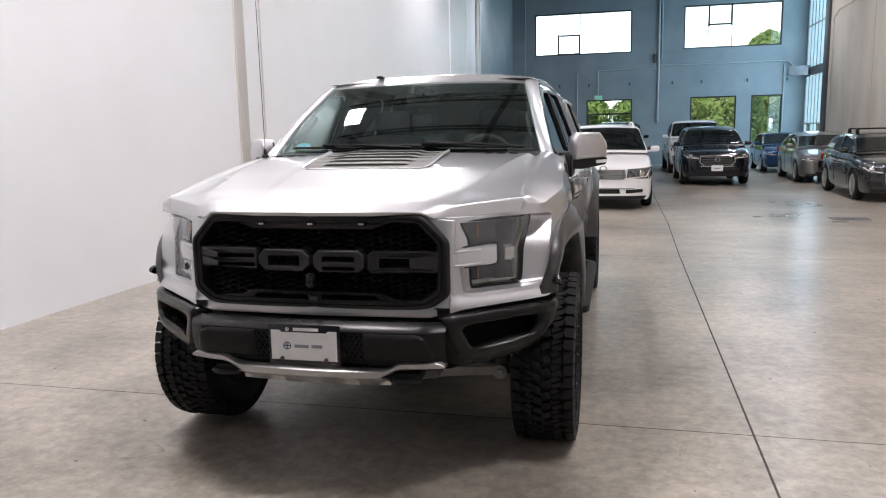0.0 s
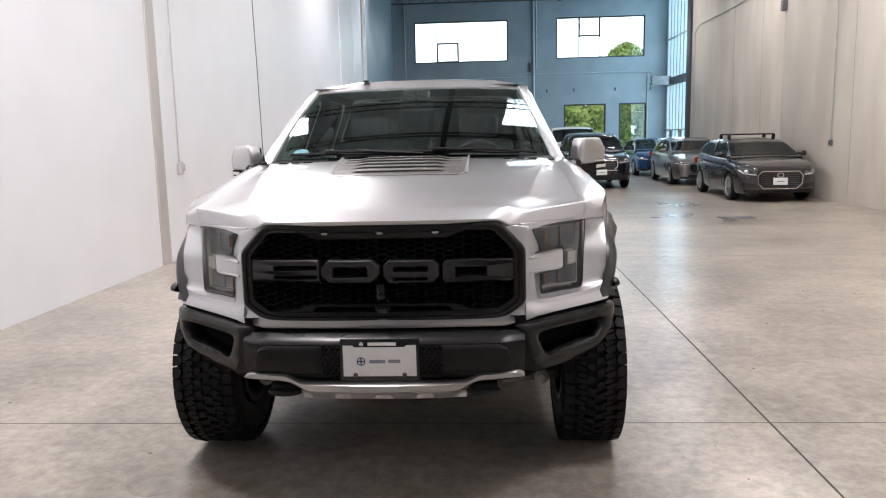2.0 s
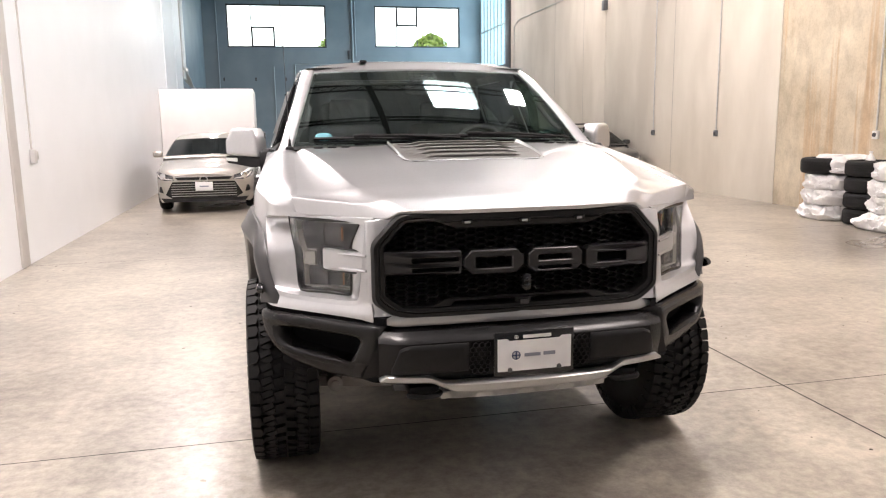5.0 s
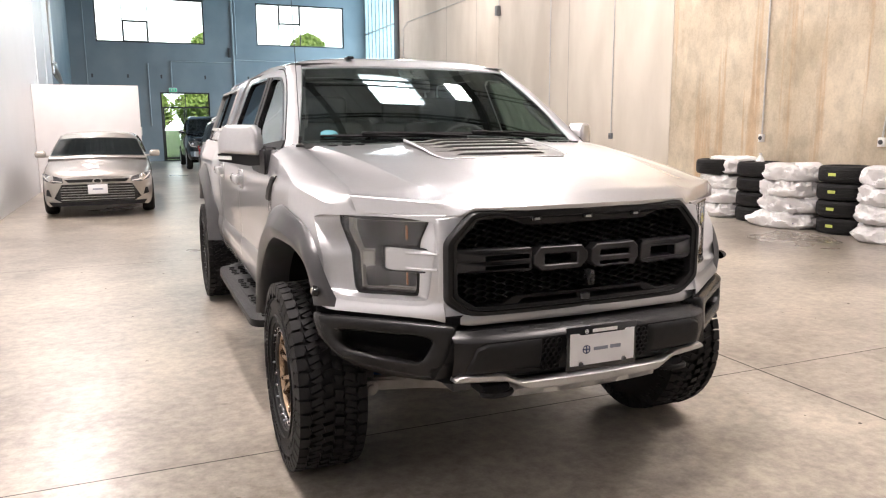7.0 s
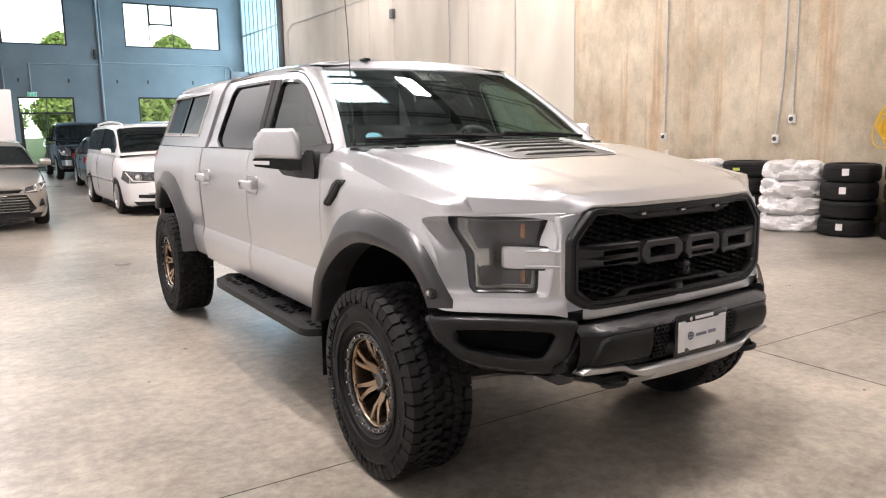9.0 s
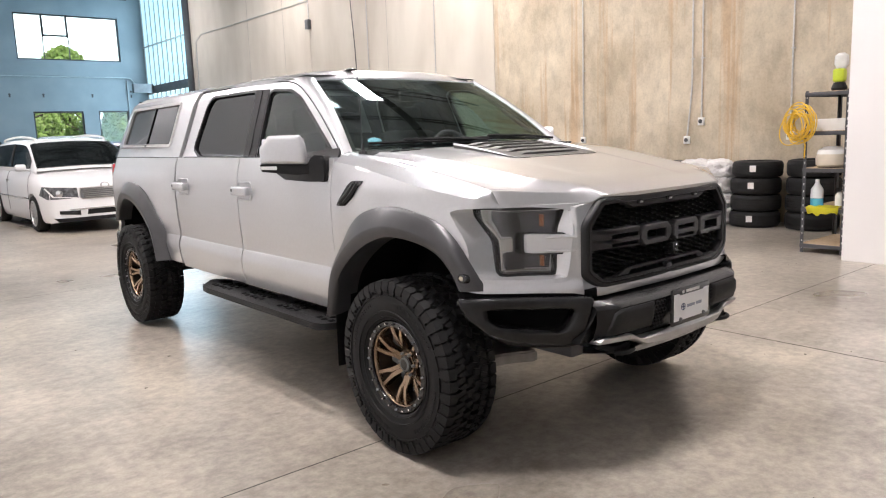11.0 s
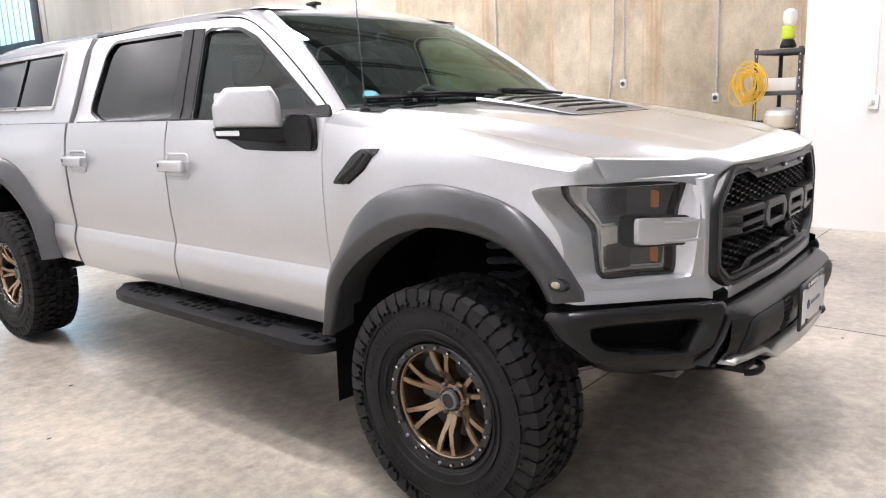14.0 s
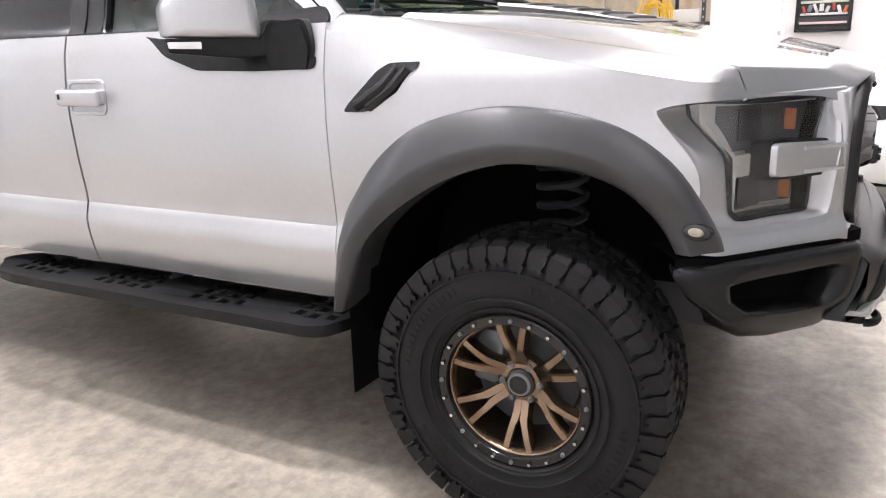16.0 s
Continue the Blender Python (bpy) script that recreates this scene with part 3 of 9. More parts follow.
kerb = tagged(part("window_rooflight", bm, PLASTIC_WHITE), "white rooflight with an opal daylight dome", "rooflight", kind="structure")
bm = mesh()
box(bm, ((SKY_X[0] + SKY_X[1]) / 2, (SKY_Y[0] + SKY_Y[1]) / 2, 8.98), (SKY_X[1] - SKY_X[0], SKY_Y[1] - SKY_Y[0], 0.02))
part("dome", bm, glow("opal_daylight", (0.93, 0.97, 1.0), 16.0), kerb)


def joist(y):
    """An open-web steel joist across the hall."""
    bm = mesh()
    x0, x1, zt, zb = HALL_L, HALL_R + 0.1, HALL_TOP - 0.06, HALL_TOP - 0.72
    box(bm, ((x0 + x1) / 2, y, zt), (x1 - x0, 0.10, 0.07))
    box(bm, ((x0 + x1) / 2, y, zb), (x1 - x0, 0.10, 0.06))
    n = 20
    for i in range(n):
        a, b = x0 + (x1 - x0) * i / n, x0 + (x1 - x0) * (i + 0.5) / n
        c = x0 + (x1 - x0) * (i + 1) / n
        tube(bm, [(a, y, zt), (b, y, zb)], 0.016, 6)
        tube(bm, [(b, y, zb), (c, y, zt)], 0.016, 6)
    tagged(part("roof_joist", bm, STEEL_DARK), "dark open-web steel roof joist", "joist", "roof joists", "structure")


for k in range(18):
    joist(-6.0 + 2.45 * k)
for x in (-1.1, 2.9):
    bm = mesh()
    box(bm, (x, 14.0, HALL_TOP - 0.45), (0.14, 45.8, 0.3), 0.01)
    tagged(part("roof_beam", bm, STEEL_DARK), "dark steel roof beam along the hall", "beam", "roof beams", "structure")

fixture = thing("high_bay_fixture", pose(LAMP_SPOTS[0][0], LAMP_SPOTS[0][1], 7.42), "white twin LED high-bay fixture hung from the joists", "light fixture", "high-bay fixtures")
bm = mesh()
box(bm, (0, 0, 0), (0.5, 1.25, 0.06), 0.012)
part("housing", bm, PLASTIC_WHITE, fixture)
for sx, sy in ((-0.2, -0.5), (0.2, -0.5), (-0.2, 0.5), (0.2, 0.5)):
    bm = mesh()
    tube(bm, [(sx, sy, 0.02), (sx, sy, 1.19)], 0.004, 5)
    part("hanger", bm, CONDUIT, fixture)
for lx, ly in LAMP_SPOTS[1:]:
    copy_thing(fixture, pose(lx, ly, 7.42))

# conduits and boxes on the concrete side
def wall_conduit(y, z0, hook=0.0, plate="outlet_box", label="white outlet box at the foot of a conduit", mat=PLASTIC_WHITE):
    ob = thing("conduit", pose(HALL_R, y, 0), "thin galvanised conduit running down the concrete wall to an outlet box", "conduit", "side wall conduits")
    bm = mesh()
    tube(bm, [(-0.025, hook, z0 + 0.05), (-0.025, hook * 0.4, z0 + 0.5), (-0.025, 0, z0 + 0.9), (-0.025, 0, HALL_TOP - 0.1)], 0.014, 8)
    part("pipe", bm, CONDUIT, ob)
    bm = mesh()
    box(bm, (-0.03, hook, z0), (0.055, 0.10, 0.13), 0.008)
    bx = part(plate, bm, mat, ob, label)
    bm = mesh()
    lathe(bm, [(0.0, 0.0), (0.032, 0.0), (0.035, -0.01), (0.035, -0.02)], 14, pose(-0.07, hook, z0, 0, -90, 0), False)
    part("socket", bm, STEEL_DARK, bx)
    for z in (2.6, 4.4, 6.2):
        bm = mesh()
        box(bm, (-0.012, 0, z), (0.03, 0.06, 0.02), 0.003)
        part("strap", bm, CONDUIT, ob)


wall_conduit(17.03, 1.30, 0.0, mat=STEEL_GREY, label="grey outlet box")
wall_conduit(14.34, 1.30, 0.0, mat=STEEL_GREY, label="grey outlet box")
wall_conduit(10.02, 1.31, 0.0)
wall_conduit(7.74, 1.28, 0.08)
wall_conduit(7.56, 1.58, 0.0)
wall_conduit(6.09, 1.32, 0.0)
bm = mesh()
box(bm, (HALL_R - 0.06, 19.9, 4.75), (0.12, 0.16, 0.26), 0.01)
tagged(part("junction_box", bm, STEEL_GREY), "grey junction box high on the concrete wall", "junction box")
bm = mesh()
tube(bm, [(HALL_R - 0.03, 19.9, 4.9), (HALL_R - 0.03, 19.9, 8.5)], 0.014, 8)
tube(bm, [(HALL_R - 0.03, 19.9, 5.4), (HALL_R - 0.03, 27.5, 5.4), (HALL_R - 0.03, 28.0, 5.2), (HALL_R - 0.03, 28.1, 2.0)], 0.014, 8)
tagged(part("conduit", bm, CONDUIT), "thin galvanised conduit branching along the wall", "conduit", "side wall conduits")

# conduit and box on the white wall
ob = thing("conduit", pose(HALL_L, 10.02, 0), "thin grey conduit running down the white wall to an outlet", "conduit", "side wall conduits")
bm = mesh()
tube(bm, [(0.02, 0, 1.32), (0.02, 0, HALL_TOP - 0.1)], 0.011, 8)
part("pipe", bm, surface("pale_conduit", (0.55, 0.53, 0.52), (0.5, 0.48, 0.47), 9, 0.45), ob)
bm = mesh()
box(bm, (0.035, 0, 1.25), (0.06, 0.09, 0.17), 0.008)
part("outlet_box", bm, surface("pale_grey_box", (0.58, 0.57, 0.56), (0.5, 0.5, 0.5), 9, 0.45), ob)
bm = mesh()
box(bm, (0.05, 0.075, 1.26), (0.03, 0.05, 0.1), 0.006)
part("plug", bm, CONDUIT, ob)
for y, r in ((26.7, 0.07), (27.0, 0.045), (27.3, 0.045)):
    bm = mesh()
    tube(bm, [(HALL_L + 0.12 - (0.12 if y > 26.5 else 0), y, 3.2), (HALL_L + 0.12 - (0.12 if y > 26.5 else 0), y, 8.5)], r, 10)
    tagged(part("pipe", bm, CONDUIT), "vertical galvanised service pipe in the corner", "pipe", "service pipes")
bm = mesh()
for k in range(4):
    tube(bm, [(HALL_L + 0.02, 26.6 + k * 0.2, 3.55 - 0.12 * k), (HALL_L + 0.15, 27.2 + k * 0.25, 3.2 - 0.08 * k), (HALL_L + 0.1, 28.3 + k * 0.2, 3.0)], 0.05, 8)
box(bm, (HALL_L - 0.06, 27.4, 3.45), (0.3, 0.25, 0.3), 0.02)
tagged(part("service_pipes", bm, CONDUIT), "bent galvanised pipes and valve box in the corner", "pipe")

# switch and conduit on the partition
ob = thing("light_switch", pose(4.13, 3.55, 1.27), "white light switch with a conduit on the partition", "switch")
bm = mesh()
box(bm, (-0.025, 0, 0), (0.05, 0.09, 0.13), 0.006)
part("box", bm, PLASTIC_WHITE, ob)
bm = mesh()
box(bm, (-0.055, 0, 0), (0.014, 0.03, 0.05), 0.003)
part("rocker", bm, CONDUIT, ob)
bm = mesh()
tube(bm, [(-0.02, 0, 0.06), (-0.02, 0, 5.0)], 0.011, 8)
part("conduit", bm, PLASTIC_WHITE, ob)

# floor drain
ob = thing("floor_drain", pose(3.85, 13.9, 0), "dark cast-iron drain grate set in the floor", "drain")
bm = mesh()
box(bm, (0, 0, 0.002), (0.62, 0.34, 0.008))
part("frame", bm, STEEL_DARK, ob)
for k in range(12):
    bm = mesh()
    box(bm, (-0.26 + k * 0.047, 0, 0.008), (0.026, 0.28, 0.008), 0.002)
    part("slat", bm, STEEL_GREY, ob)

# outside
bm = mesh()
box(bm, (0, 300, -0.35), (1600, 1600, 0.3))
tagged(part("ground", bm, GRASS_M), "green lawn outside the hall", "ground", kind="structure")
LEAF = [surface("leaf_a", (0.20, 0.31, 0.055), (0.36, 0.46, 0.12), 4, 0.7), surface("leaf_b", (0.10, 0.19, 0.06), (0.20, 0.29, 0.08), 4, 0.7)]
BARK = surface("bark", (0.10, 0.075, 0.05), (0.16, 0.12, 0.08), 20, 0.9, stretch=(1, 1, 0.2), bump=0.5)


def tree(x, y, h, w, leaf, conifer=False):
    ob = thing("tree", pose(x, y, -0.2), "leafy green tree outside the windows" if not conifer else "blue-green spruce outside the windows", "tree", "trees outside")
    rnd = random.Random(int(x * 31 + y * 7))
    bm = mesh()
    tube(bm, [(0, 0, 0), (0.05, 0.03, h * 0.4), (0, 0, h * 0.85)], 0.12 * w / 3, 8)
    for k in range(7):
        a = k * 2.4
        z = h * (0.3 + 0.08 * k)
        tube(bm, [(0, 0, z), (math.cos(a) * w * 0.25, math.sin(a) * w * 0.25, z + h * 0.1), (math.cos(a) * w * 0.42, math.sin(a) * w * 0.42, z + h * 0.16)], 0.035 * w / 3, 5)
    part("trunk", bm, BARK, ob)
    verts, faces = [], []
    for k in range(5200):
        t = rnd.random()
        z = h * (0.12 + 0.88 * t) if conifer else h * (0.28 + 0.72 * t)
        prof = (1 - t) if conifer else math.sqrt(max(0.0, 1 - (2 * t - 0.9) ** 2 * 0.85))
        a = rnd.random() * 6.283
        r = w / 2 * prof * (0.55 + 0.45 * rnd.random()) * (0.8 + 0.35 * noise.noise((math.cos(a) * 1.5, math.sin(a) * 1.5, z * 0.8)))
        c = Vector((r * math.cos(a), r * math.sin(a), z))
        s = (0.07 + 0.09 * rnd.random()) * w / 3.4
        u = Vector((rnd.uniform(-1, 1), rnd.uniform(-1, 1), rnd.uniform(-1, 1))).normalized() * s
        v = u.orthogonal().normalized() * s * 0.6
        i = len(verts)
        verts += [c - u, c + v, c + u, c - v + u * 0.3]
        faces.append((i, i + 1, i + 2, i + 3))
    me = bpy.data.meshes.new("crown")
    me.from_pydata(verts, [], faces)
    me.materials.append(leaf)
    crown = new("crown", me)
    crown.parent = ob
    crown["kind"] = "stuff"


for x, y, h, w, k, con in ((-2.6, 49, 4.6, 4.6, 0, False), (1.3, 47, 4.3, 4.2, 0, False), (4.1, 48, 4.2, 4.4, 0, False), (3.0, 64, 9.2, 5.0, 0, False), (11.2, 64, 9.4, 5.6, 0, False), (7.6, 46, 3.9, 2.6, 1, True), (9.4, 48, 4.4, 3.0, 1, True), (6.4, 52, 4.8, 3.4, 0, False), (-6.5, 60, 7.2, 6.0, 0, False), (13.5, 55, 5.5, 5, 0, False)):
    tree(x, y, h, w, LEAF[k], con)

# bright hazy sky in the distance
bm = mesh()
box(bm, (0, 420, 60), (1400, 0.5, 130))
tagged(part("backdrop", bm, glow("hazy_sky", (0.93, 0.97, 1.0), 1.7)), "bright white hazy sky in the distance", "sky", kind="structure")  # sky_backdrop
# ---- the silver pickup ----
SILVER = car_paint("silver_metallic_paint", (0.525, 0.53, 0.54), 0.75, 0.335)
FLARE_M = surface("grey_satin_plastic", (0.052, 0.052, 0.054), (0.042, 0.042, 0.044), 9, 0.33, 0.15)
BLACK_PLASTIC = surface("black_textured_plastic", (0.009, 0.009, 0.0095), (0.013, 0.013, 0.0135), 30, 0.5, bump=0.15, fine=400, spec=0.2)
GRILLE_M = surface("charcoal_grille_plastic", (0.013, 0.013, 0.0135), (0.010, 0.010, 0.0104), 20, 0.36, spec=0.3)
BUMPER_M = surface("charcoal_bumper_coating", (0.013, 0.013, 0.0136), (0.010, 0.010, 0.0105), 14, 0.27, bump=0.05, fine=500, spec=0.25)
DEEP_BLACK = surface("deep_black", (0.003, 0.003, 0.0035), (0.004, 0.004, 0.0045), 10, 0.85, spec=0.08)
SKID_M = surface("brushed_skid_plate", (0.48, 0.48, 0.47), (0.40, 0.40, 0.39), 8, 0.36, 0.75)
RUBBER = surface("tyre_rubber", (0.0085, 0.0085, 0.0088), (0.0135, 0.0132, 0.013), 7, 0.62, bump=0.2, fine=180, spec=0.2)
BRONZE = surface("bronze_wheel", (0.31, 0.225, 0.152), (0.25, 0.178, 0.12), 12, 0.25, 0.92)
GLOSS_BLACK = surface("gloss_black", (0.010, 0.010, 0.011), (0.014, 0.014, 0.015), 9, 0.12)
CHROME = surface("chrome", (0.75, 0.75, 0.76), (0.7, 0.7, 0.71), 9, 0.10, 1.0)
TINTED = glass("windscreen_glass", (0.70, 0.80, 0.76), 2.2, (0.80, 0.97, 0.98))
PRIVACY = glass("tinted_side_glass", (0.10, 0.105, 0.11), 1.62)
FRONT_TINT = glass("front_side_glass", (0.42, 0.51, 0.46), 1.6)
LENS = glass("clear_lens", (0.94, 0.94, 0.94), 1.38)
LAMP_GREY = surface("lamp_bezel_grey", (0.46, 0.46, 0.45), (0.40, 0.40, 0.39), 12, 0.3, 0.3)
LAMP_DARK = surface("lamp_housing_dark", (0.11, 0.11, 0.115), (0.085, 0.085, 0.09), 12, 0.25, 0.2)
AMBER = surface("amber_reflector", (0.44, 0.16, 0.06), (0.38, 0.13, 0.045), 40, 0.3)
INTERIOR = surface("dark_interior_trim", (0.022, 0.022, 0.024), (0.030, 0.030, 0.032), 16, 0.7)
SEAT_M = surface("charcoal_seat_cloth", (0.03, 0.031, 0.034), (0.045, 0.045, 0.048), 40, 0.85)
SHOCK_BLUE = surface("blue_anodised", (0.02, 0.13, 0.30), (0.02, 0.10, 0.24), 9, 0.3, 0.8)
ARM_M = surface("cast_aluminium", (0.30, 0.29, 0.27), (0.24, 0.23, 0.21), 15, 0.5, 0.6)
RED_LENS = surface("red_lens", (0.35, 0.01, 0.012), (0.28, 0.008, 0.01), 20, 0.15)
PLATE_WHITE = surface("plate_white", (0.78, 0.78, 0.79), (0.74, 0.74, 0.75), 20, 0.35)

truck = thing("pickup_truck", pose(-1.272, 3.662, 0, 0, 0, 0.2), "silver four-door off-road pickup with a canopy, grey flares and bronze wheels", "pickup truck")

# side profile of the lower body: half width by height
SIDE = [(0.56, 0.946), (0.575, 0.962), (0.60, 0.976), (0.65, 0.991), (0.70, 1.0), (0.745, 1.0045), (0.772, 1.004), (0.829, 0.9885), (0.8325, 0.9855), (0.87, 0.9860), (1.0, 0.996), (1.15, 1.0), (1.28, 0.992), (1.36, 0.978), (1.43, 0.958)]
# plans of the nose from the grille to the wheel arch, at the chin and at the lamp's top
NOSE_LOW = [(0.590, -0.752), (0.632, -0.730), (0.70, -0.679), (0.80, -0.602), (0.90, -0.526), (0.962, -0.478), (0.985, -0.43), (0.998, -0.36), (1.008, -0.28), (1.015, -0.20), (1.020, -0.10)]
NOSE_TOP = [(0.590, -0.735), (0.619, -0.713), (0.70, -0.652), (0.80, -0.576), (0.90, -0.500), (0.945, -0.463), (0.966, -0.42), (0.980, -0.36), (0.993, -0.28), (1.004, -0.20), (1.016, -0.10)]
LENS_PLAN = [(0.598, -0.672), (0.655, -0.653), (0.755, -0.568), (0.848, -0.497), (0.880, -0.371)]
AXLE_R = 3.78
FLARE_OUT = [(-0.490, 0.855), (-0.440, 0.962), (-0.355, 1.075), (-0.205, 1.166), (0.025, 1.202), (0.250, 1.163), (0.400, 1.075), (0.510, 0.958), (0.585, 0.835), (0.614, 0.60)]
FLARE_IN = [(-0.385, 0.852), (-0.340, 0.925), (-0.250, 1.005), (-0.125, 1.052), (0.02, 1.064), (0.160, 1.028), (0.29, 0.962), (0.400, 0.880), (0.475, 0.79), (0.545, 0.60)]


def arch(points, n, dy=0.0):
    return [(p.x + dy, p.y) for p in spline([(y, z, 0) for y, z in points], n)]


def side_x(y, z):
    """Half width of the body side at y and height z."""
    x = ipol(SIDE, z)
    fender = step(0.62, 0.30, y) * step(0.70, 1.0, z)
    bed = step(2.86, 3.2, y) * step(0.70, 1.0, z) * step(4.5, 4.2, y)
    x -= 0.10 * max(0.0, (y - 4.2) / 0.3) ** 2
    return x + 0.028 * fender * (1 - step(1.25, 1.40, z)) + 0.03 * bed * (1 - step(1.22, 1.40, z))


def hood_cut(y):
    """Height of the gap between bonnet and wing."""
    return ipol([(-0.60, 1.212), (-0.520, 1.214), (-0.508, 1.222), (-0.484, 1.280), (-0.455, 1.288), (-0.2, 1.335), (0.1, 1.385), (0.389, 1.429), (0.62, 1.452)], y)


def side_panel(name, y0, y1, z0, z1, cut=None, lean=None, label=""):
    """A curved body-side panel; cells inside the cut outline are left open under the flare."""
    ny = max(4, int((y1 - y0) / 0.025))
    zs = sorted({z0 + (z1 - z0) * k / 44 for k in range(45) if not 0.812 < z0 + (z1 - z0) * k / 44 < 0.85} | {0.815, 0.8285, 0.8335, 0.847})
    rows = []
    for i in range(ny + 1):
        row = []
        for z in zs:
            y = y0 + (y1 - y0) * i / ny
            row.append((-side_x(y, z), y, z))
        rows.append(row)
    bm = mesh()
    vs, faces = grid(bm, rows)
    if cut:
        gone = [f for f in faces if inside(cut, f.calc_center_median().y, f.calc_center_median().z)]
        bmesh.ops.delete(bm, geom=gone, context="FACES")
    edge = [e for e in bm.edges if e.is_boundary]
    made = bmesh.ops.extrude_edge_only(bm, edges=edge)["geom"]
    for v in made:
        if isinstance(v, bmesh.types.BMVert):
            v.co.x += 0.03 if v.co.z < 1.41 else 0.075
    tidy(bm)
    return pair(name, bm, SILVER, truck, label)


front_cut = [(y, z) for y, z in arch([(a * 0.45 + b * 0.55, c * 0.45 + d * 0.55) for (a, c), (b, d) in zip(FLARE_OUT, FLARE_IN)], 40)]
front_cut += [(0.53, 0.3), (-0.45, 0.3)]
rear_cut = [(AXLE_R - 0.02 - y, z) for y, z in front_cut]

# doors and bed
side_panel("front_door", 0.612, 1.735, 0.60, 1.425, label="silver front door skin")
side_panel("rear_door", 1.745, 2.800, 0.60, 1.425, label="silver rear door skin")
side_panel("bed_side", 2.825, 4.50, 0.62, 1.425, cut=rear_cut, label="silver bed side with flared arch")

# wing and nose panel, one shell from the grille to the door
low, top = [spline([(x, y, 0) for x, y in plan], 141) for plan in (NOSE_LOW, NOSE_TOP)]


def at_run(pts, u):
    """A point u (0 to 10) along one of the plans."""
    k = min(max(u, 0.0), 9.9999) / 10 * (len(pts) - 1)
    i = int(k)
    return pts[i].lerp(pts[i + 1], k - i)


# even steps of the spline are lengths; turn the knots into runs
def knots(plan, pts):
    out = []
    for x, y in plan:
        i = min(range(len(pts)), key=lambda k: (pts[k].x - x) ** 2 + (pts[k].y - y) ** 2)
        out.append(i / (len(pts) - 1) * 10)
    out[0], out[-1] = 0.0, 10.0
    return list(enumerate(out))


lens_c = spline([(x, y, 0) for x, y in LENS_PLAN], 81)
KLOW, KTOP, KLENS = knots(NOSE_LOW, low), knots(NOSE_TOP, top), knots(LENS_PLAN, lens_c)


def on_nose(u, z, out=0.0):
    """A point of the nose surface at knot u and height z, moved outward."""
    def spot(v):
        p = at_run(low, ipol(KLOW, v)).lerp(at_run(top, ipol(KTOP, v)), step(0.838, 0.896, z))
        lean = 0.026 * step(1.04, 1.215, z)
        return Vector((p.x - 0.6 * lean, p.y + 0.8 * lean))
    p = spot(u)
    d = (spot(min(u + 0.1, 10)) - spot(max(u - 0.1, 0))).normalized()
    return Vector((-(p.x - d.y * -out), p.y - d.x * out, z))


def on_lens(q, z, out=0.0):
    """A point of the headlight lens: q runs from the grille side to the outer end."""
    k = ipol(KLENS, q) / 10 * (len(lens_c) - 1)
    i = min(int(k), len(lens_c) - 2)
    p = lens_c[i].lerp(lens_c[i + 1], k - i)
    d = (lens_c[min(i + 6, len(lens_c) - 1)] - lens_c[max(i - 5, 0)]).normalized()
    return Vector((-(p.x + d.y * out), p.y - d.x * out, z))


# outline of the pocket on the nose (u, z) and of the lens (q, z), corner by corner
POCKET = [(0.42, 1.207), (0.98, 1.10), (1.16, 0.910), (1.35, 0.886), (5.0, 0.902), (5.8, 0.945), (5.75, 1.05), (7.3, 1.165), (7.2, 1.209)]
LAMP = [(0.25, 1.201), (0.93, 1.11), (1.0, 0.93), (1.05, 0.905), (2.97, 0.905), (3.14, 0.928), (3.26, 1.068), (3.95, 1.164), (4.0, 1.203)]


def both(n=8):
    out = []
    for i in range(9):
        for k in range(n):
            t = k / n
            out.append(tuple(Vector(POCKET[i]).lerp(Vector(POCKET[(i + 1) % 9]), t)) + tuple(Vector(LAMP[i]).lerp(Vector(LAMP[(i + 1) % 9]), t)))
    soft = []
    for i, p in enumerate(out):
        a, b = [[out[(i + k) % len(out)] for k in range(-w, w + 1)] for w in (4, 1)]
        soft.append((sum(v[0] for v in a) / 9, sum(v[1] for v in a) / 9, sum(v[2] for v in b) / 3, sum(v[3] for v in b) / 3))
    return soft


LOOP = both()
rows = []
ys = [-0.10 + 0.708 * k / 28 for k in range(1, 29)]
runs = [10 * k / 130 for k in range(131)]
for u, y in [(u, None) for u in runs] + [(None, y) for y in ys]:
    row = []
    tip = on_nose(u, 1.2) if u is not None else Vector((-1.018, y, 0))
    wing = step(0.80, 0.97, -tip.x)
    zs = max(hood_cut(tip.y) - 0.040 * wing - 0.006, 1.211)
    z0 = (ipol([(0, 0.818), (1, 0.829), (5, 0.846), (6, 0.852), (6.6, 0.862), (10, 0.866)], u) if u is not None else 0.60)
    if u is not None and tip.y > -0.14:
        z0 = 0.60
    for j in range(48):
        z = z0 + (zs - z0) * j / 47
        if u is not None:
            p = on_nose(u, z)
            q = step(-0.34, -0.05, p.y)
            p.x = p.x * (1 - q) - side_x(p.y, z) * q
        else:
            p = Vector((-side_x(y, z), y, z))
        row.append(p)
    e = row[-1]
    inner = min(ipol([(-0.50, 0.860), (-0.45, 0.862), (-0.38, 0.848), (0.0, 0.848)], e.y), -e.x - 0.012)
    for t in (0.12, 0.25, 0.4, 0.55, 0.7, 0.85, 1.0):
        row.append((e.x * (1 - t) - inner * t, e.y + 0.006 * t, zs + max(hood_cut(e.y) - zs, 0.004) * math.sin(t * 1.57)))
    rows.append(row)
bm = mesh()
vs, faces = grid(bm, rows)
cell = {v: (runs[min(i, 130)], v.co.z) for i, col in enumerate(vs) for v in col}
hole = inset([(u * 0.1, z) for u, z, _, _ in LOOP], -0.006)
gone = []
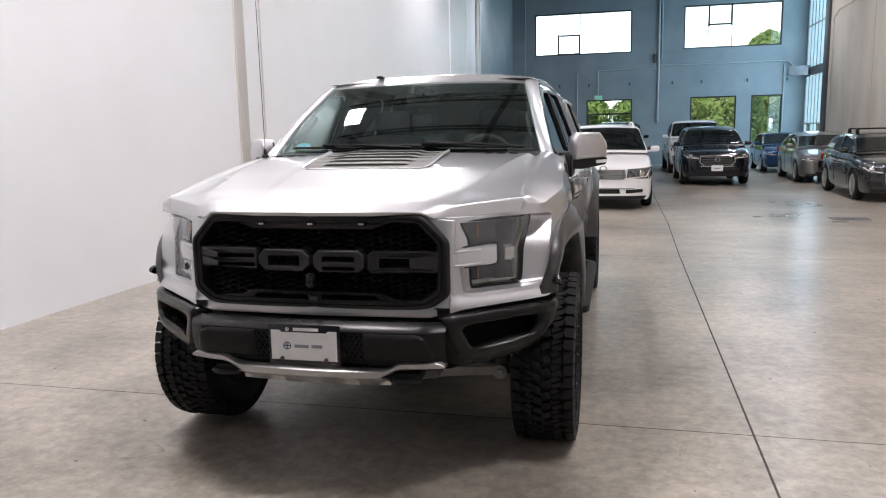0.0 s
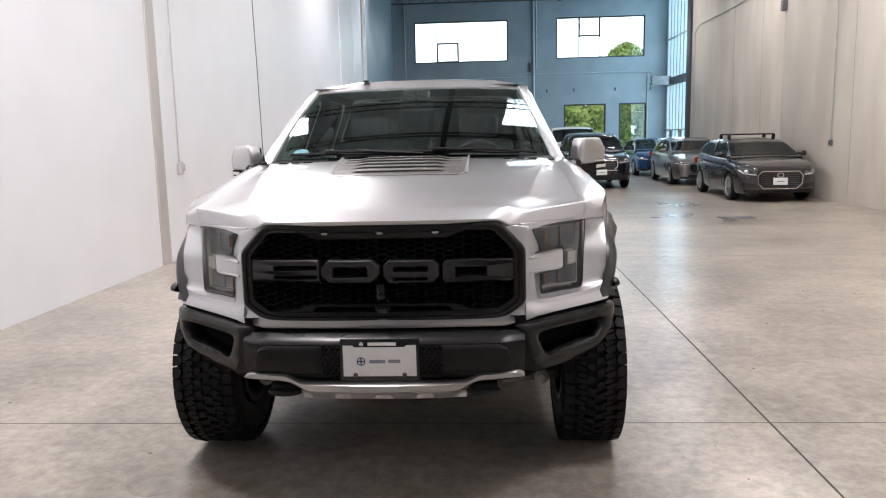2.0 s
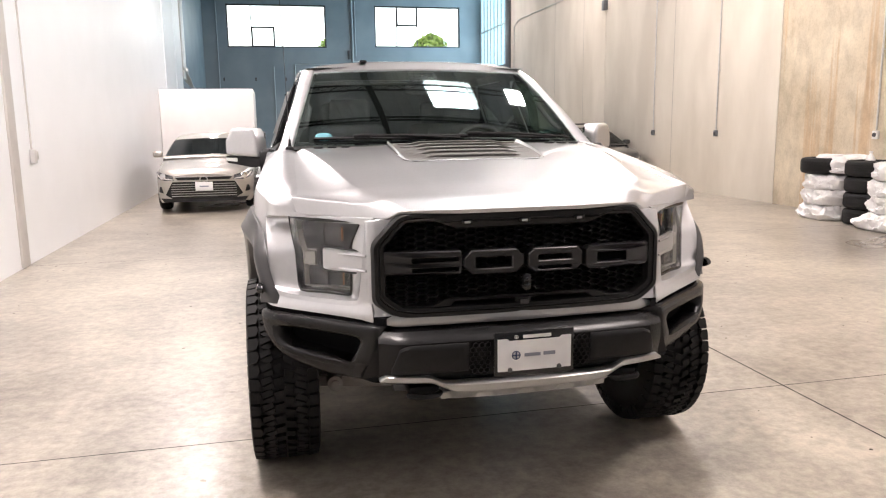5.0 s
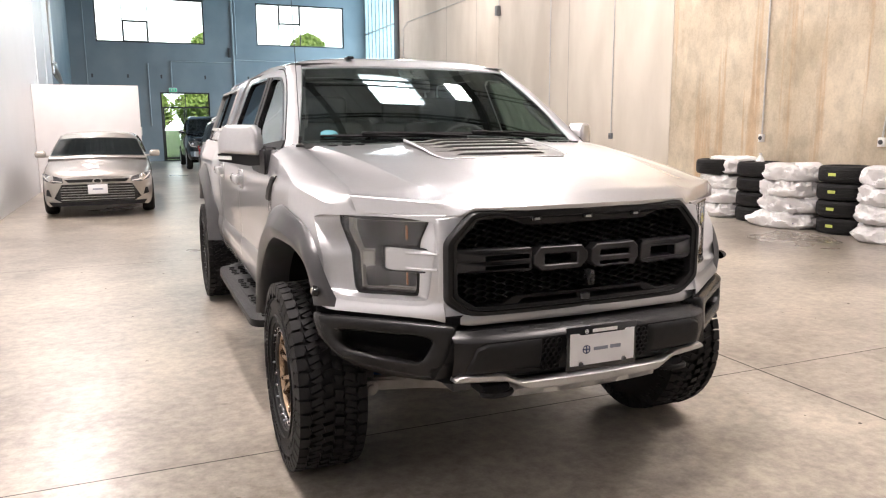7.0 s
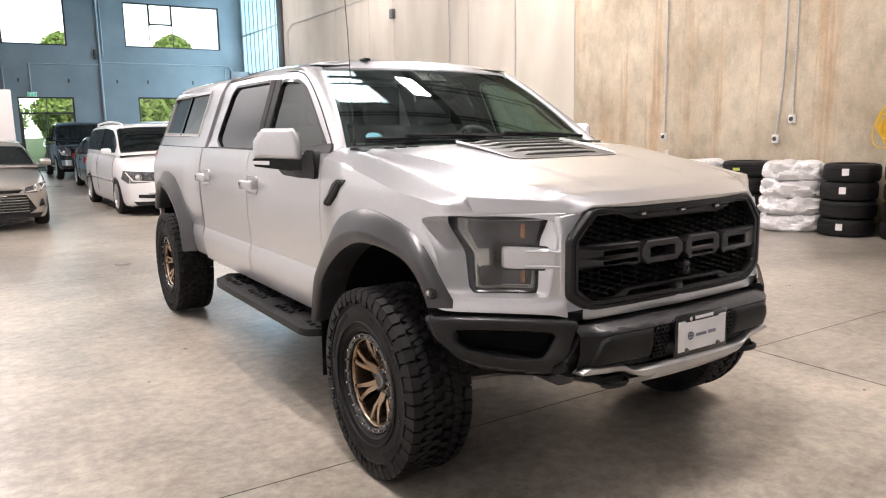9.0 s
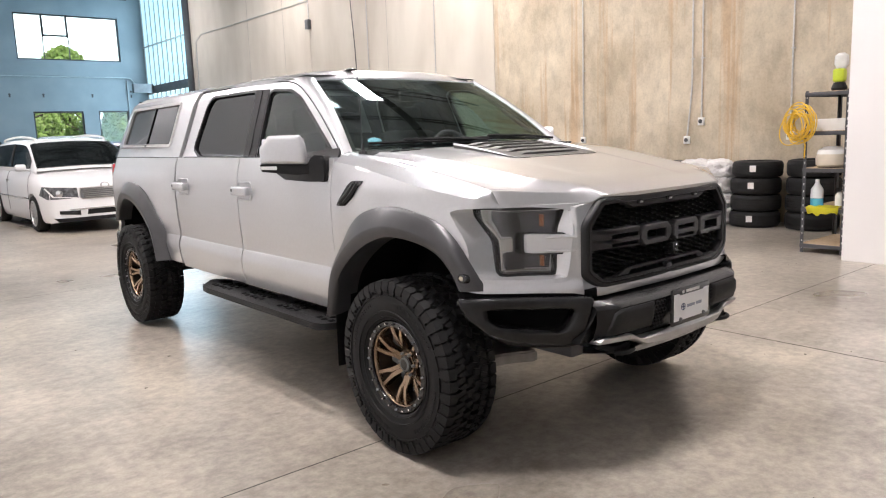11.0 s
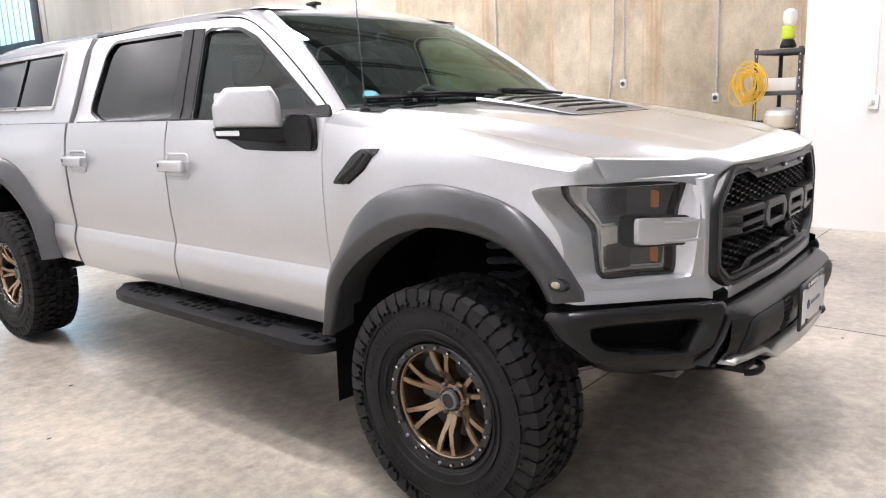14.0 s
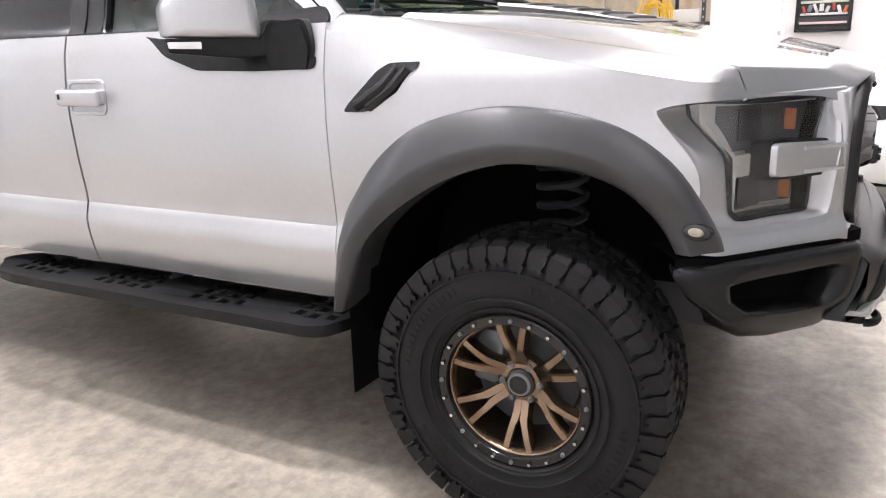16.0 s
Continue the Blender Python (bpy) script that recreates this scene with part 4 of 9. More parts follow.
for f in faces:
    c = f.calc_center_median()
    u = sum(cell[v][0] for v in f.verts) / 4
    if (c.y < -0.25 and inside(hole, u * 0.1, c.z)) or (c.y > -0.52 and c.x < -0.93 and inside(front_cut, c.y, c.z)):
        gone.append(f)
bmesh.ops.delete(bm, geom=gone, context="FACES")
edge = [e for e in bm.edges if e.is_boundary and e.calc_length() < 0.2]
made = bmesh.ops.extrude_edge_only(bm, edges=edge)["geom"]
for v in made:
    if isinstance(v, bmesh.types.BMVert):
        v.co += Vector((0.02, 0.022, 0))
tidy(bm)
wings = pair("wing", bm, SILVER, truck, "silver front wing and nose panel", sharp=38)
# lamp pocket: a flange on the nose and slopes down to the lens
flange = [(a * 10, b) for a, b in inset([(u * 0.1, z) for u, z, _, _ in LOOP], -0.018)]
bm = mesh()
rows = [[on_nose(min(max(u, 0), 10), min(z, 1.2105 if u < 3.8 else 1.232), 0.0008) for u, z in flange], [on_nose(u, z, 0.0016) for u, z, _, _ in LOOP],
        [on_nose(u, z, -0.002).lerp(on_lens(q, w, -0.002), 0.07) for u, z, q, w in LOOP], [on_nose(u, z, -0.006).lerp(on_lens(q, w, -0.002), 0.20) for u, z, q, w in LOOP], [on_nose(u, z, -0.006).lerp(on_lens(q, w, -0.002), 0.94) for u, z, q, w in LOOP], [on_lens(q, w, -0.002) for _, _, q, w in LOOP], [on_lens(q, w, -0.06) for _, _, q, w in LOOP]]
grid(bm, [r + r[:1] for r in rows])
tidy(bm)
for w, bmx in zip(wings, (bm, None)):
    if bmx is not None:
        other = flip(bmx)
        part("lamp_pocket", bmx, SILVER, w, sharp=44)
part("lamp_pocket", other, SILVER, wings[1], sharp=44)


def dense(poly, gap=0.02):
    out = []
    for (x0, y0), (x1, y1) in zip(poly, poly[1:] + poly[:1]):
        k = max(1, int(math.hypot(x1 - x0, y1 - y0) / gap))
        out += [(x0 + (x1 - x0) * j / k, y0 + (y1 - y0) * j / k) for j in range(k)]
    return out


# lamps
PALE_REFLECTOR = surface("pale_reflector", (0.60, 0.59, 0.54), (0.50, 0.49, 0.45), 60, 0.25, 0.3)


def curtain(bm, poly, f, g):
    """A curved plate: columns between the edges of a polygon whose first coordinate runs along a bent surface."""
    cuts = sorted({round(p[0], 4) for p in poly} | {k / 8 for k in range(1, 32) if min(p[0] for p in poly) < k / 8 < max(p[0] for p in poly)})

    def levels(q):
        zs = []
        for (x0, y0), (x1, y1) in zip(poly, poly[1:] + poly[:1]):
            if (x0 > q) != (x1 > q):
                zs.append(y0 + (y1 - y0) * (q - x0) / (x1 - x0))
        return sorted(zs)

    for a, b in zip(cuts, cuts[1:]):
        if b - a < 1e-3:
            continue
        la, lb = levels(a + 2e-4), levels(b - 2e-4)
        if len(la) != len(lb):
            continue
        for i in range(0, len(la) - 1, 2):
            if la[i + 1] - la[i] < 1e-4 and lb[i + 1] - lb[i] < 1e-4:
                continue
            quad = [(a, la[i]), (b, lb[i]), (b, lb[i + 1]), (a, la[i + 1])]
            fr = [bm.verts.new(f(*p)) for p in quad]
            bk = [bm.verts.new(g(*p)) for p in quad]
            bm.faces.new(fr)
            bm.faces.new(bk[::-1])
            for p, q in ((0, 1), (2, 3)):
                bm.faces.new((fr[p], bk[p], bk[q], fr[q]))
            for p, q, at in ((1, 2, b), (3, 0, a)):
                if at in (cuts[0], cuts[-1]):
                    bm.faces.new((fr[p], bk[p], bk[q], fr[q]))
    bmesh.ops.remove_doubles(bm, verts=bm.verts[:], dist=0.0004)
    bmesh.ops.recalc_face_normals(bm, faces=bm.faces[:])


def lamp_side(sign):
    def lens_face(out):
        return lambda q, z: (on_lens(q, z, out).x * sign, on_lens(q, z, out).y, z)

    def plate(name, poly, out, back, mat, parent, label=""):
        bm = mesh()
        curtain(bm, poly, lens_face(out), lens_face(back))
        return part(name, bm, mat, parent, label)

    ring = [(q, z) for _, _, q, z in LOOP]
    lamp = plate("headlight", LAMP, -0.045, -0.058, LAMP_GREY, truck, "grey headlight with a bracket-shaped light guide")
    # black gasket round the lens
    bm = mesh()
    rows = []
    for k, d in ((-0.006, 0.0), (0.004, 0.004), (0.008, 0.0), (0.008, -0.05)):
        row = []
        for q, z in ring:
            p = Vector(lens_face(d)(q, z))
            c = Vector(lens_face(d)(2.0, 1.05))
            row.append(p + (c - p).normalized() * (k + 0.004))
        rows.append(row + row[:1])
    grid(bm, rows)
    tidy(bm)
    part("gasket", bm, GLOSS_BLACK, lamp)
    plate("bezel", [(0.55, 1.184), (3.45, 1.186), (3.45, 1.146), (2.98, 1.074), (2.45, 1.074), (2.45, 1.004), (2.92, 1.0), (2.88, 0.934), (1.2, 0.932), (1.05, 1.09)], -0.040, -0.044, LAMP_DARK, lamp)
    plate("light_guide", [(0.7, 1.191), (3.74, 1.194), (3.74, 1.142), (3.04, 1.06), (2.99, 0.925), (1.3, 0.923), (1.3, 0.926), (2.92, 0.9285), (2.97, 1.062), (3.62, 1.144), (3.62, 1.189), (0.7, 1.187)], -0.022, -0.044, PALE_REFLECTOR, lamp)
    plate("turn_signal", [(2.45, 1.012), (2.96, 1.012), (2.96, 1.066), (2.45, 1.066)], -0.026, -0.044, PALE_REFLECTOR, lamp)
    for q0, z0 in ((2.55, 1.135), (2.45, 0.966)):
        plate("reflector", [(q0 - 0.42, z0 - 0.036), (q0 + 0.32, z0 - 0.036), (q0 + 0.32, z0 + 0.042), (q0 - 0.42, z0 + 0.042)], -0.032, -0.039, surface("smoked_reflector", (0.10, 0.10, 0.105), (0.06, 0.06, 0.065), 14, 0.2, 0.5), lamp)
    for z0, h in ((1.142, 0.026), (0.965, 0.024)):
        bm = mesh()
        box(bm, (-sign * 0.678, -0.582, z0), (0.006, 0.050, 2 * h), 0.002, pose(0, 0, 0, 0, 0, -12 * sign))
        part("side_marker", bm, AMBER, lamp, "amber reflector")
    bm = mesh()
    curtain(bm, LAMP, lens_face(-0.001), lens_face(-0.004))
    lens = part("lens", bm, LENS, lamp)
    lens.visible_shadow = False

    def bar_y(x):
        return -0.578 - (0.756 - x) / 0.134 * 0.130

    bm = mesh()
    slab(bm, rounded([(0.612, 1.003), (0.758, 1.002), (0.758, 1.089), (0.612, 1.082)], 0.014, 3), [], lambda x, z: (-sign * x, bar_y(x), z), lambda x, z: (-sign * x, bar_y(x) + 0.075, z))
    bmesh.ops.bevel(bm, geom=[e for e in bm.edges if e.calc_face_angle(0) > 1.2], offset=0.009, segments=3, affect="EDGES")
    surround = mesh()
    slab(surround, rounded([(0.626, 0.995), (0.766, 0.994), (0.766, 1.097), (0.626, 1.090)], 0.018, 3), [], lambda x, z: (-sign * x, bar_y(x) + 0.016, z), lambda x, z: (-sign * x, bar_y(x) + 0.07, z))
    part("bar_gap", surround, GLOSS_BLACK, lamp)
    bar = part("bracket_bar", bm, SILVER, lamp, "silver bar across the headlight", sharp=40)
    for z in (1.071, 1.013):
        bm = mesh()
        tube(bm, [(-sign * x, bar_y(x) - 0.002, z) for x in (0.606, 0.64, 0.70)], 0.006, 6)
        part("bracket_rib", bm, SILVER, bar, sharp=40)


lamp_side(1)
lamp_side(-1)


# flares
def wing_x(y, z):
    """Half width of the front wing at y and height z."""
    if y > -0.10:
        return side_x(y, z)
    lo, hi = 3.0, 10.0
    for _ in range(24):
        u = (lo + hi) / 2
        lo, hi = (u, hi) if on_nose(u, z).y < y else (lo, u)
    q = step(-0.34, -0.05, y)
    return -on_nose(lo, z).x * (1 - q) + side_x(y, z) * q


def flare(dy, mirror_y, name):
    n = 46
    o, i = arch(FLARE_OUT, n), arch(FLARE_IN, n)
    rows = []
    for (yo, zo), (yi, zi) in zip(o, i):
        def at(t, x):
            y, z = yo + (yi - yo) * t, zo + (zi - zo) * t
            if mirror_y:
                return (-x, dy - 0.02 - y * (1.14 if y > 0 else 0.95), z + 0.02)
            return (-x, y, z)
        tip = 0.082 * step(0.02, -0.50, yo) * (0.4 if mirror_y else 1)
        if mirror_y:
            base = max(side_x(3.6, zo) if zo > 0.7 else 0.985, 0.985) - tip * 1.35
        else:
            base = wing_x(yo, max(zo, 0.9)) + 0.020 * step(-0.22, -0.40, yo) if yo < 0.5 else max(side_x(yo, zo), 0.985)
        rows.append([at(-0.02, base - 0.02), at(0.0, base + 0.010), at(0.12, base + 0.026), at(0.35, max(1.066 - tip * 1.1, base + 0.034)), at(0.60, 1.088 - tip), at(0.66, 1.090 - tip), at(0.93, 1.080 - tip), at(1.0, 1.072 - tip), at(1.02, 1.05 - tip), at(1.0, 0.93)])
    bm = mesh()
    vs, _ = grid(bm, rows)
    cap(bm, vs[0])
    cap(bm, vs[-1])
    tidy(bm)
    return pair(name, bm, FLARE_M, truck, "satin grey wheel-arch flare", sharp=40)


fl = flare(0, False, "front_flare")
flare(AXLE_R, True, "rear_flare")
for sgn, f in zip((-1, 1), fl):
    bm = mesh()
    lathe(bm, [(0.0, 0.006), (0.018, 0.006), (0.026, 0.003), (0.028, 0.0), (0.028, -0.02)], 18, pose(1.012 * sgn, -0.434, 0.914, 0, 80 * sgn, 12 * sgn) @ Matrix.Diagonal((0.72, 1.25, 1, 1)), False)
    mk = part("marker_lamp", bm, GLOSS_BLACK, f)
    bm = mesh()
    lathe(bm, [(0.0, 0.010), (0.012, 0.009), (0.016, 0.005)], 14, pose(1.012 * sgn, -0.434, 0.914, 0, 80 * sgn, 12 * sgn) @ Matrix.Diagonal((0.72, 1.25, 1, 1)), False)
    part("lens", bm, surface("marker_lens_smoked", (0.27, 0.24, 0.18), (0.19, 0.17, 0.13), 60, 0.2), mk)

# black liners in the arches
for y0 in (0.0, AXLE_R):
    bm = mesh()
    rows = []
    for k in range(21):
        a = -0.2 + 2.85 * k / 20
        y, z = y0 + 0.02 + 0.50 * math.cos(a), 0.60 + 0.50 * math.sin(a)
        rows.append([(-0.97, y, z), (-0.80, y, z), (-0.52, y, z)])
    vs, _ = grid(bm, rows)
    back = [bm.verts.new((-0.52, y0 + 0.02, 0.5))]
    for a, b in zip(vs, vs[1:]):
        bm.faces.new((a[2], b[2], back[0]))
    tidy(bm)
    pair("arch_liner", bm, DEEP_BLACK, truck)


# bonnet: a flat dome between two crests, side slopes, and a steeper front face
def crest_x(y):
    return ipol([(-0.74, 0.505), (-0.635, 0.591), (-0.45, 0.628), (-0.28, 0.657), (0.0, 0.708), (0.475, 0.785)], y)


def ridge_x(y):
    return ipol([(-0.66, 0.285), (-0.2, 0.325), (0.02, 0.352), (0.45, 0.372)], y)


def bonnet_z(x, y):
    """Height of the bonnet behind its front break."""
    ax, c, h = abs(x), crest_x(y), ridge_x(y)
    g = ipol([(-0.451, 0.851), (0.0, 0.846), (0.5, 0.826)], y)
    z = ipol([(-0.68, 1.291), (-0.66, 1.296), (-0.5, 1.326), (-0.3, 1.362), (-0.14, 1.392), (0.0, 1.414), (0.12, 1.430), (0.25, 1.444), (0.5, 1.465)], y) - 0.012 * (min(ax, c) / 0.7) ** 2
    z -= 0.003 * step(h, h + 0.035, ax) * (1 - step(h + 0.05, c - 0.02, ax))
    if ax > c:
        k = min((ax - c) / max(g - c, 0.01), 1.0)
        z = z * (1 - k) + (hood_cut(max(y, -0.455)) - 0.004) * k - 0.010 * math.sin(math.pi * k)
    return z


FRONT_EDGE = [(0.0, (0.0, -0.800, 1.243)), (0.3, (0.25, -0.794, 1.243)), (0.55, (0.478, -0.766, 1.242)), (0.60, (0.520, -0.742, 1.218)), (0.64, (0.545, -0.722, 1.212)), (1.0, (0.847, -0.508, 1.220))]
BREAK = [(0.0, (0.0, -0.668, 1.291)), (0.3, (0.285, -0.664, 1.290)), (0.55, (0.530, -0.668, 1.284)), (0.60, (0.565, -0.672, 1.270)), (0.64, (0.605, -0.664, 1.262)), (1.0, (0.866, -0.484, 1.284))]


def along(table, s):
    return [ipol([(k, p[i]) for k, p in table], s) for i in range(len(table[0][1]))]


def bonnet_raw(s, t):
    bx, by, bz = along(BREAK, s)
    if t <= 0:
        return Vector(along(FRONT_EDGE, s)).lerp(Vector((bx, by, bz)), 1 + t)
    yr = 0.41 + 0.10 * s * s
    y = by + (yr - by) * t
    c, h = crest_x(y), ridge_x(y)
    g = ipol([(-0.484, 0.866), (-0.42, 0.852), (0.0, 0.846), (0.5, 0.826)], y)
    k = step(0, 0.25, t)
    x = bx * (1 - k) + ipol([(0.0, 0.0), (0.3, h), (0.60, c), (1.0, g)], s) * k
    k = min(t / 0.10, 1.0)
    return Vector((x, y, bz * (1 - k) + bonnet_z(x, y) * k))


def bonnet_at(s, t):
    """s: 0 in the middle to 1 at the gap; t: -1 at the front edge, 0 at the break, 1 at the cowl."""
    run = 0.135 * t if t < 0 else 1.08 * t
    w = min(0.012 + 0.035 * (1 - step(0.50, 0.62, s)), run + 0.135, max(1.08 - run, 0.0))
    total = Vector()
    for k in range(-4, 5):
        m = run + w * k / 4
        total += bonnet_raw(s, m / 0.135 if m < 0 else min(m / 1.08, 1.0))
    return total / 9


half = [0.0, 0.06, 0.12, 0.18, 0.24, 0.29, 0.31, 0.33, 0.36, 0.40, 0.45, 0.50, 0.55, 0.58, 0.592, 0.60, 0.608, 0.62, 0.64, 0.68, 0.72, 0.77, 0.82, 0.87, 0.92, 0.96, 1.0]
ts = [-1.0, -0.94, -0.8, -0.6, -0.4, -0.2, -0.08, -0.03, 0.0, 0.008, 0.02, 0.05] + [0.05 + 0.95 * k / 30 for k in range(1, 31)]
rows = []
for s in [-q for q in half[:0:-1]] + half:
    row = [bonnet_at(abs(s), t) for t in ts]
    row = [row[0] + Vector((0, 0.02, -0.022)), row[0] + Vector((0, 0.001, -0.006))] + row
    rows.append([Vector((p.x * (-1 if s < 0 else 1), p.y, p.z)) for p in row])
bm = mesh()
grid(bm, rows)
edge = [e for e in bm.edges if e.is_boundary]
made = bmesh.ops.extrude_edge_only(bm, edges=edge)["geom"]
for v in made:
    if isinstance(v, bmesh.types.BMVert):
        v.co.z -= 0.05 if abs(v.co.x) > 0.80 and v.co.y > -0.44 else 0.008
tidy(bm)
bonnet = part("bonnet", bm, SILVER, truck, "silver power-dome bonnet", sharp=50)


# raised scoop on the bonnet: a silver rim round a grey louvred panel
def scoop(y):
    return ipol([(-0.17, 0.0), (-0.08, 0.006), (0.06, 0.014), (0.34, 0.027)], y)


rim = [(-0.352, 0.345), (-0.350, 0.10), (-0.345, -0.06), (-0.325, -0.105), (-0.29, -0.122), (0.0, -0.128), (0.29, -0.122), (0.325, -0.105), (0.345, -0.06), (0.350, 0.10), (0.352, 0.345)]
path = spline([(x, y, 0) for x, y in rim], 61)
rows = []
for i, p in enumerate(path):
    d = (path[min(i + 1, 60)] - path[max(i - 1, 0)]).normalized()
    n = Vector((-d.y, d.x, 0))
    row = []
    for off, lift in ((0.034, -0.10), (0.010, 0.80), (0.006, 0.98), (0.002, 1.0), (0.0, 0.96), (-0.003, 0.6)):
        q = p + n * off
        row.append((q.x, q.y, bonnet_z(q.x, q.y) + scoop(p.y) * lift + (0.001 if lift > 0 else -0.002)))
    rows.append(row)
bm = mesh()
grid(bm, rows)
tidy(bm)
part("scoop_rim", bm, SILVER, bonnet, sharp=50)
vent_poly = [(-0.30, -0.122), (0.30, -0.122), (0.343, -0.08), (0.350, 0.10), (0.352, 0.342), (-0.352, 0.342), (-0.350, 0.10), (-0.343, -0.08)]
bm = mesh()
slab(bm, vent_poly, [], lambda x, y: (x, y, bonnet_z(x, y) + 0.55 * scoop(y) + 0.002), lambda x, y: (x, y, bonnet_z(x, y) - 0.01))
VENT_M = surface("matt_grey_vent", (0.075, 0.071, 0.066), (0.062, 0.059, 0.055), 12, 0.5)
vent = part("bonnet_vent", bm, VENT_M, bonnet, "matt grey vented panel on the bonnet")
for k in range(5):
    y = -0.06 + k * 0.085
    bm = mesh()
    w = 0.31 - 0.012 * (k == 0)
    rows = []
    for i in range(21):
        x = -w + 2 * w * i / 20
        drop = 0.010 * step(0.20, 0.235, abs(x))
        za, zb = bonnet_z(x, y) + 0.9 * scoop(y) + 0.008 - drop, bonnet_z(x, y + 0.07) + 0.8 * scoop(y + 0.07) + 0.001 - drop
        rows.append([(x, y + 0.004, za - 0.026), (x, y, za - 0.003), (x, y + 0.003, za), (x, y + 0.012, za), (x, y + 0.070, zb), (x, y + 0.074, zb - 0.02)])
    grid(bm, rows)
    tidy(bm)
    part("louvre", bm, VENT_M, vent, sharp=30)

# cowl
bm = mesh()
rows = []
for i in range(25):
    x = -0.84 + 1.68 * i / 24
    c = 0.10 * (abs(x) / 0.84) ** 2
    rows.append([(x, 0.405 + c, 1.440), (x, 0.46 + c, 1.437), (x, 0.56 + c, 1.455), (x, 0.60 + c, 1.47)])
grid(bm, rows)
tidy(bm)
cowl = part("cowl_grille", bm, BLACK_PLASTIC, truck)
for side in (-1, 1):
    for k in range(3):
        bm = mesh()
        x = side * (0.56 + k * 0.07)
        box(bm, (x, 0.36 + 0.06, bonnet_z(x, 0.40) + 0.004), (0.045, 0.035, 0.008), 0.003)
        part("cowl_slot", bm, BLACK_PLASTIC, cowl)


# upper cab: doors' window frames, pillars, roof
def upper(y, z):
    """Half width of the cab above the belt, drawn in by tumblehome."""
    x = ipol([(1.40, 0.940), (1.42, 0.910), (1.46, 0.886), (1.586, 0.842), (1.72, 0.790), (1.86, 0.738), (1.93, 0.690), (1.955, 0.62)], z)
    return x + 0.02 * step(0.9, 1.8, y)


def cab_f(y, z):
    return (-upper(y, z), y, z)


def cab_b(y, z):
    return (-upper(y, z) + 0.035, y, z)


PILLAR = [(p.x, p.y) for p in spline([(0.620, 1.436, 0), (0.690, 1.496, 0), (0.945, 1.674, 0), (1.240, 1.848, 0), (1.40, 1.903, 0)], 15)]
CAB = [(0.620, 1.420), (2.80, 1.420), (2.80, 1.50), (2.79, 1.84), (2.76, 1.915), (1.70, 1.922)] + PILLAR[::-1]
FRONT_WIN = [(0.70, 1.415), (1.60, 1.415), (1.65, 1.825), (1.60, 1.852), (1.37, 1.836), (1.235, 1.785), (0.96, 1.610), (0.735, 1.465)]
REAR_WIN = [(1.755, 1.415), (2.47, 1.418), (2.645, 1.478), (2.60, 1.80), (2.53, 1.862), (1.82, 1.862)]
fw, rw = rounded(FRONT_WIN, 0.03), rounded(REAR_WIN, 0.05)
bm = mesh()
slab(bm, dense(CAB, 0.06), [dense(fw, 0.06), dense(rw, 0.06)], cab_f, cab_b)
cabs = pair("cab_side", bm, SILVER, truck, "silver pillars and window frames", sharp=25)
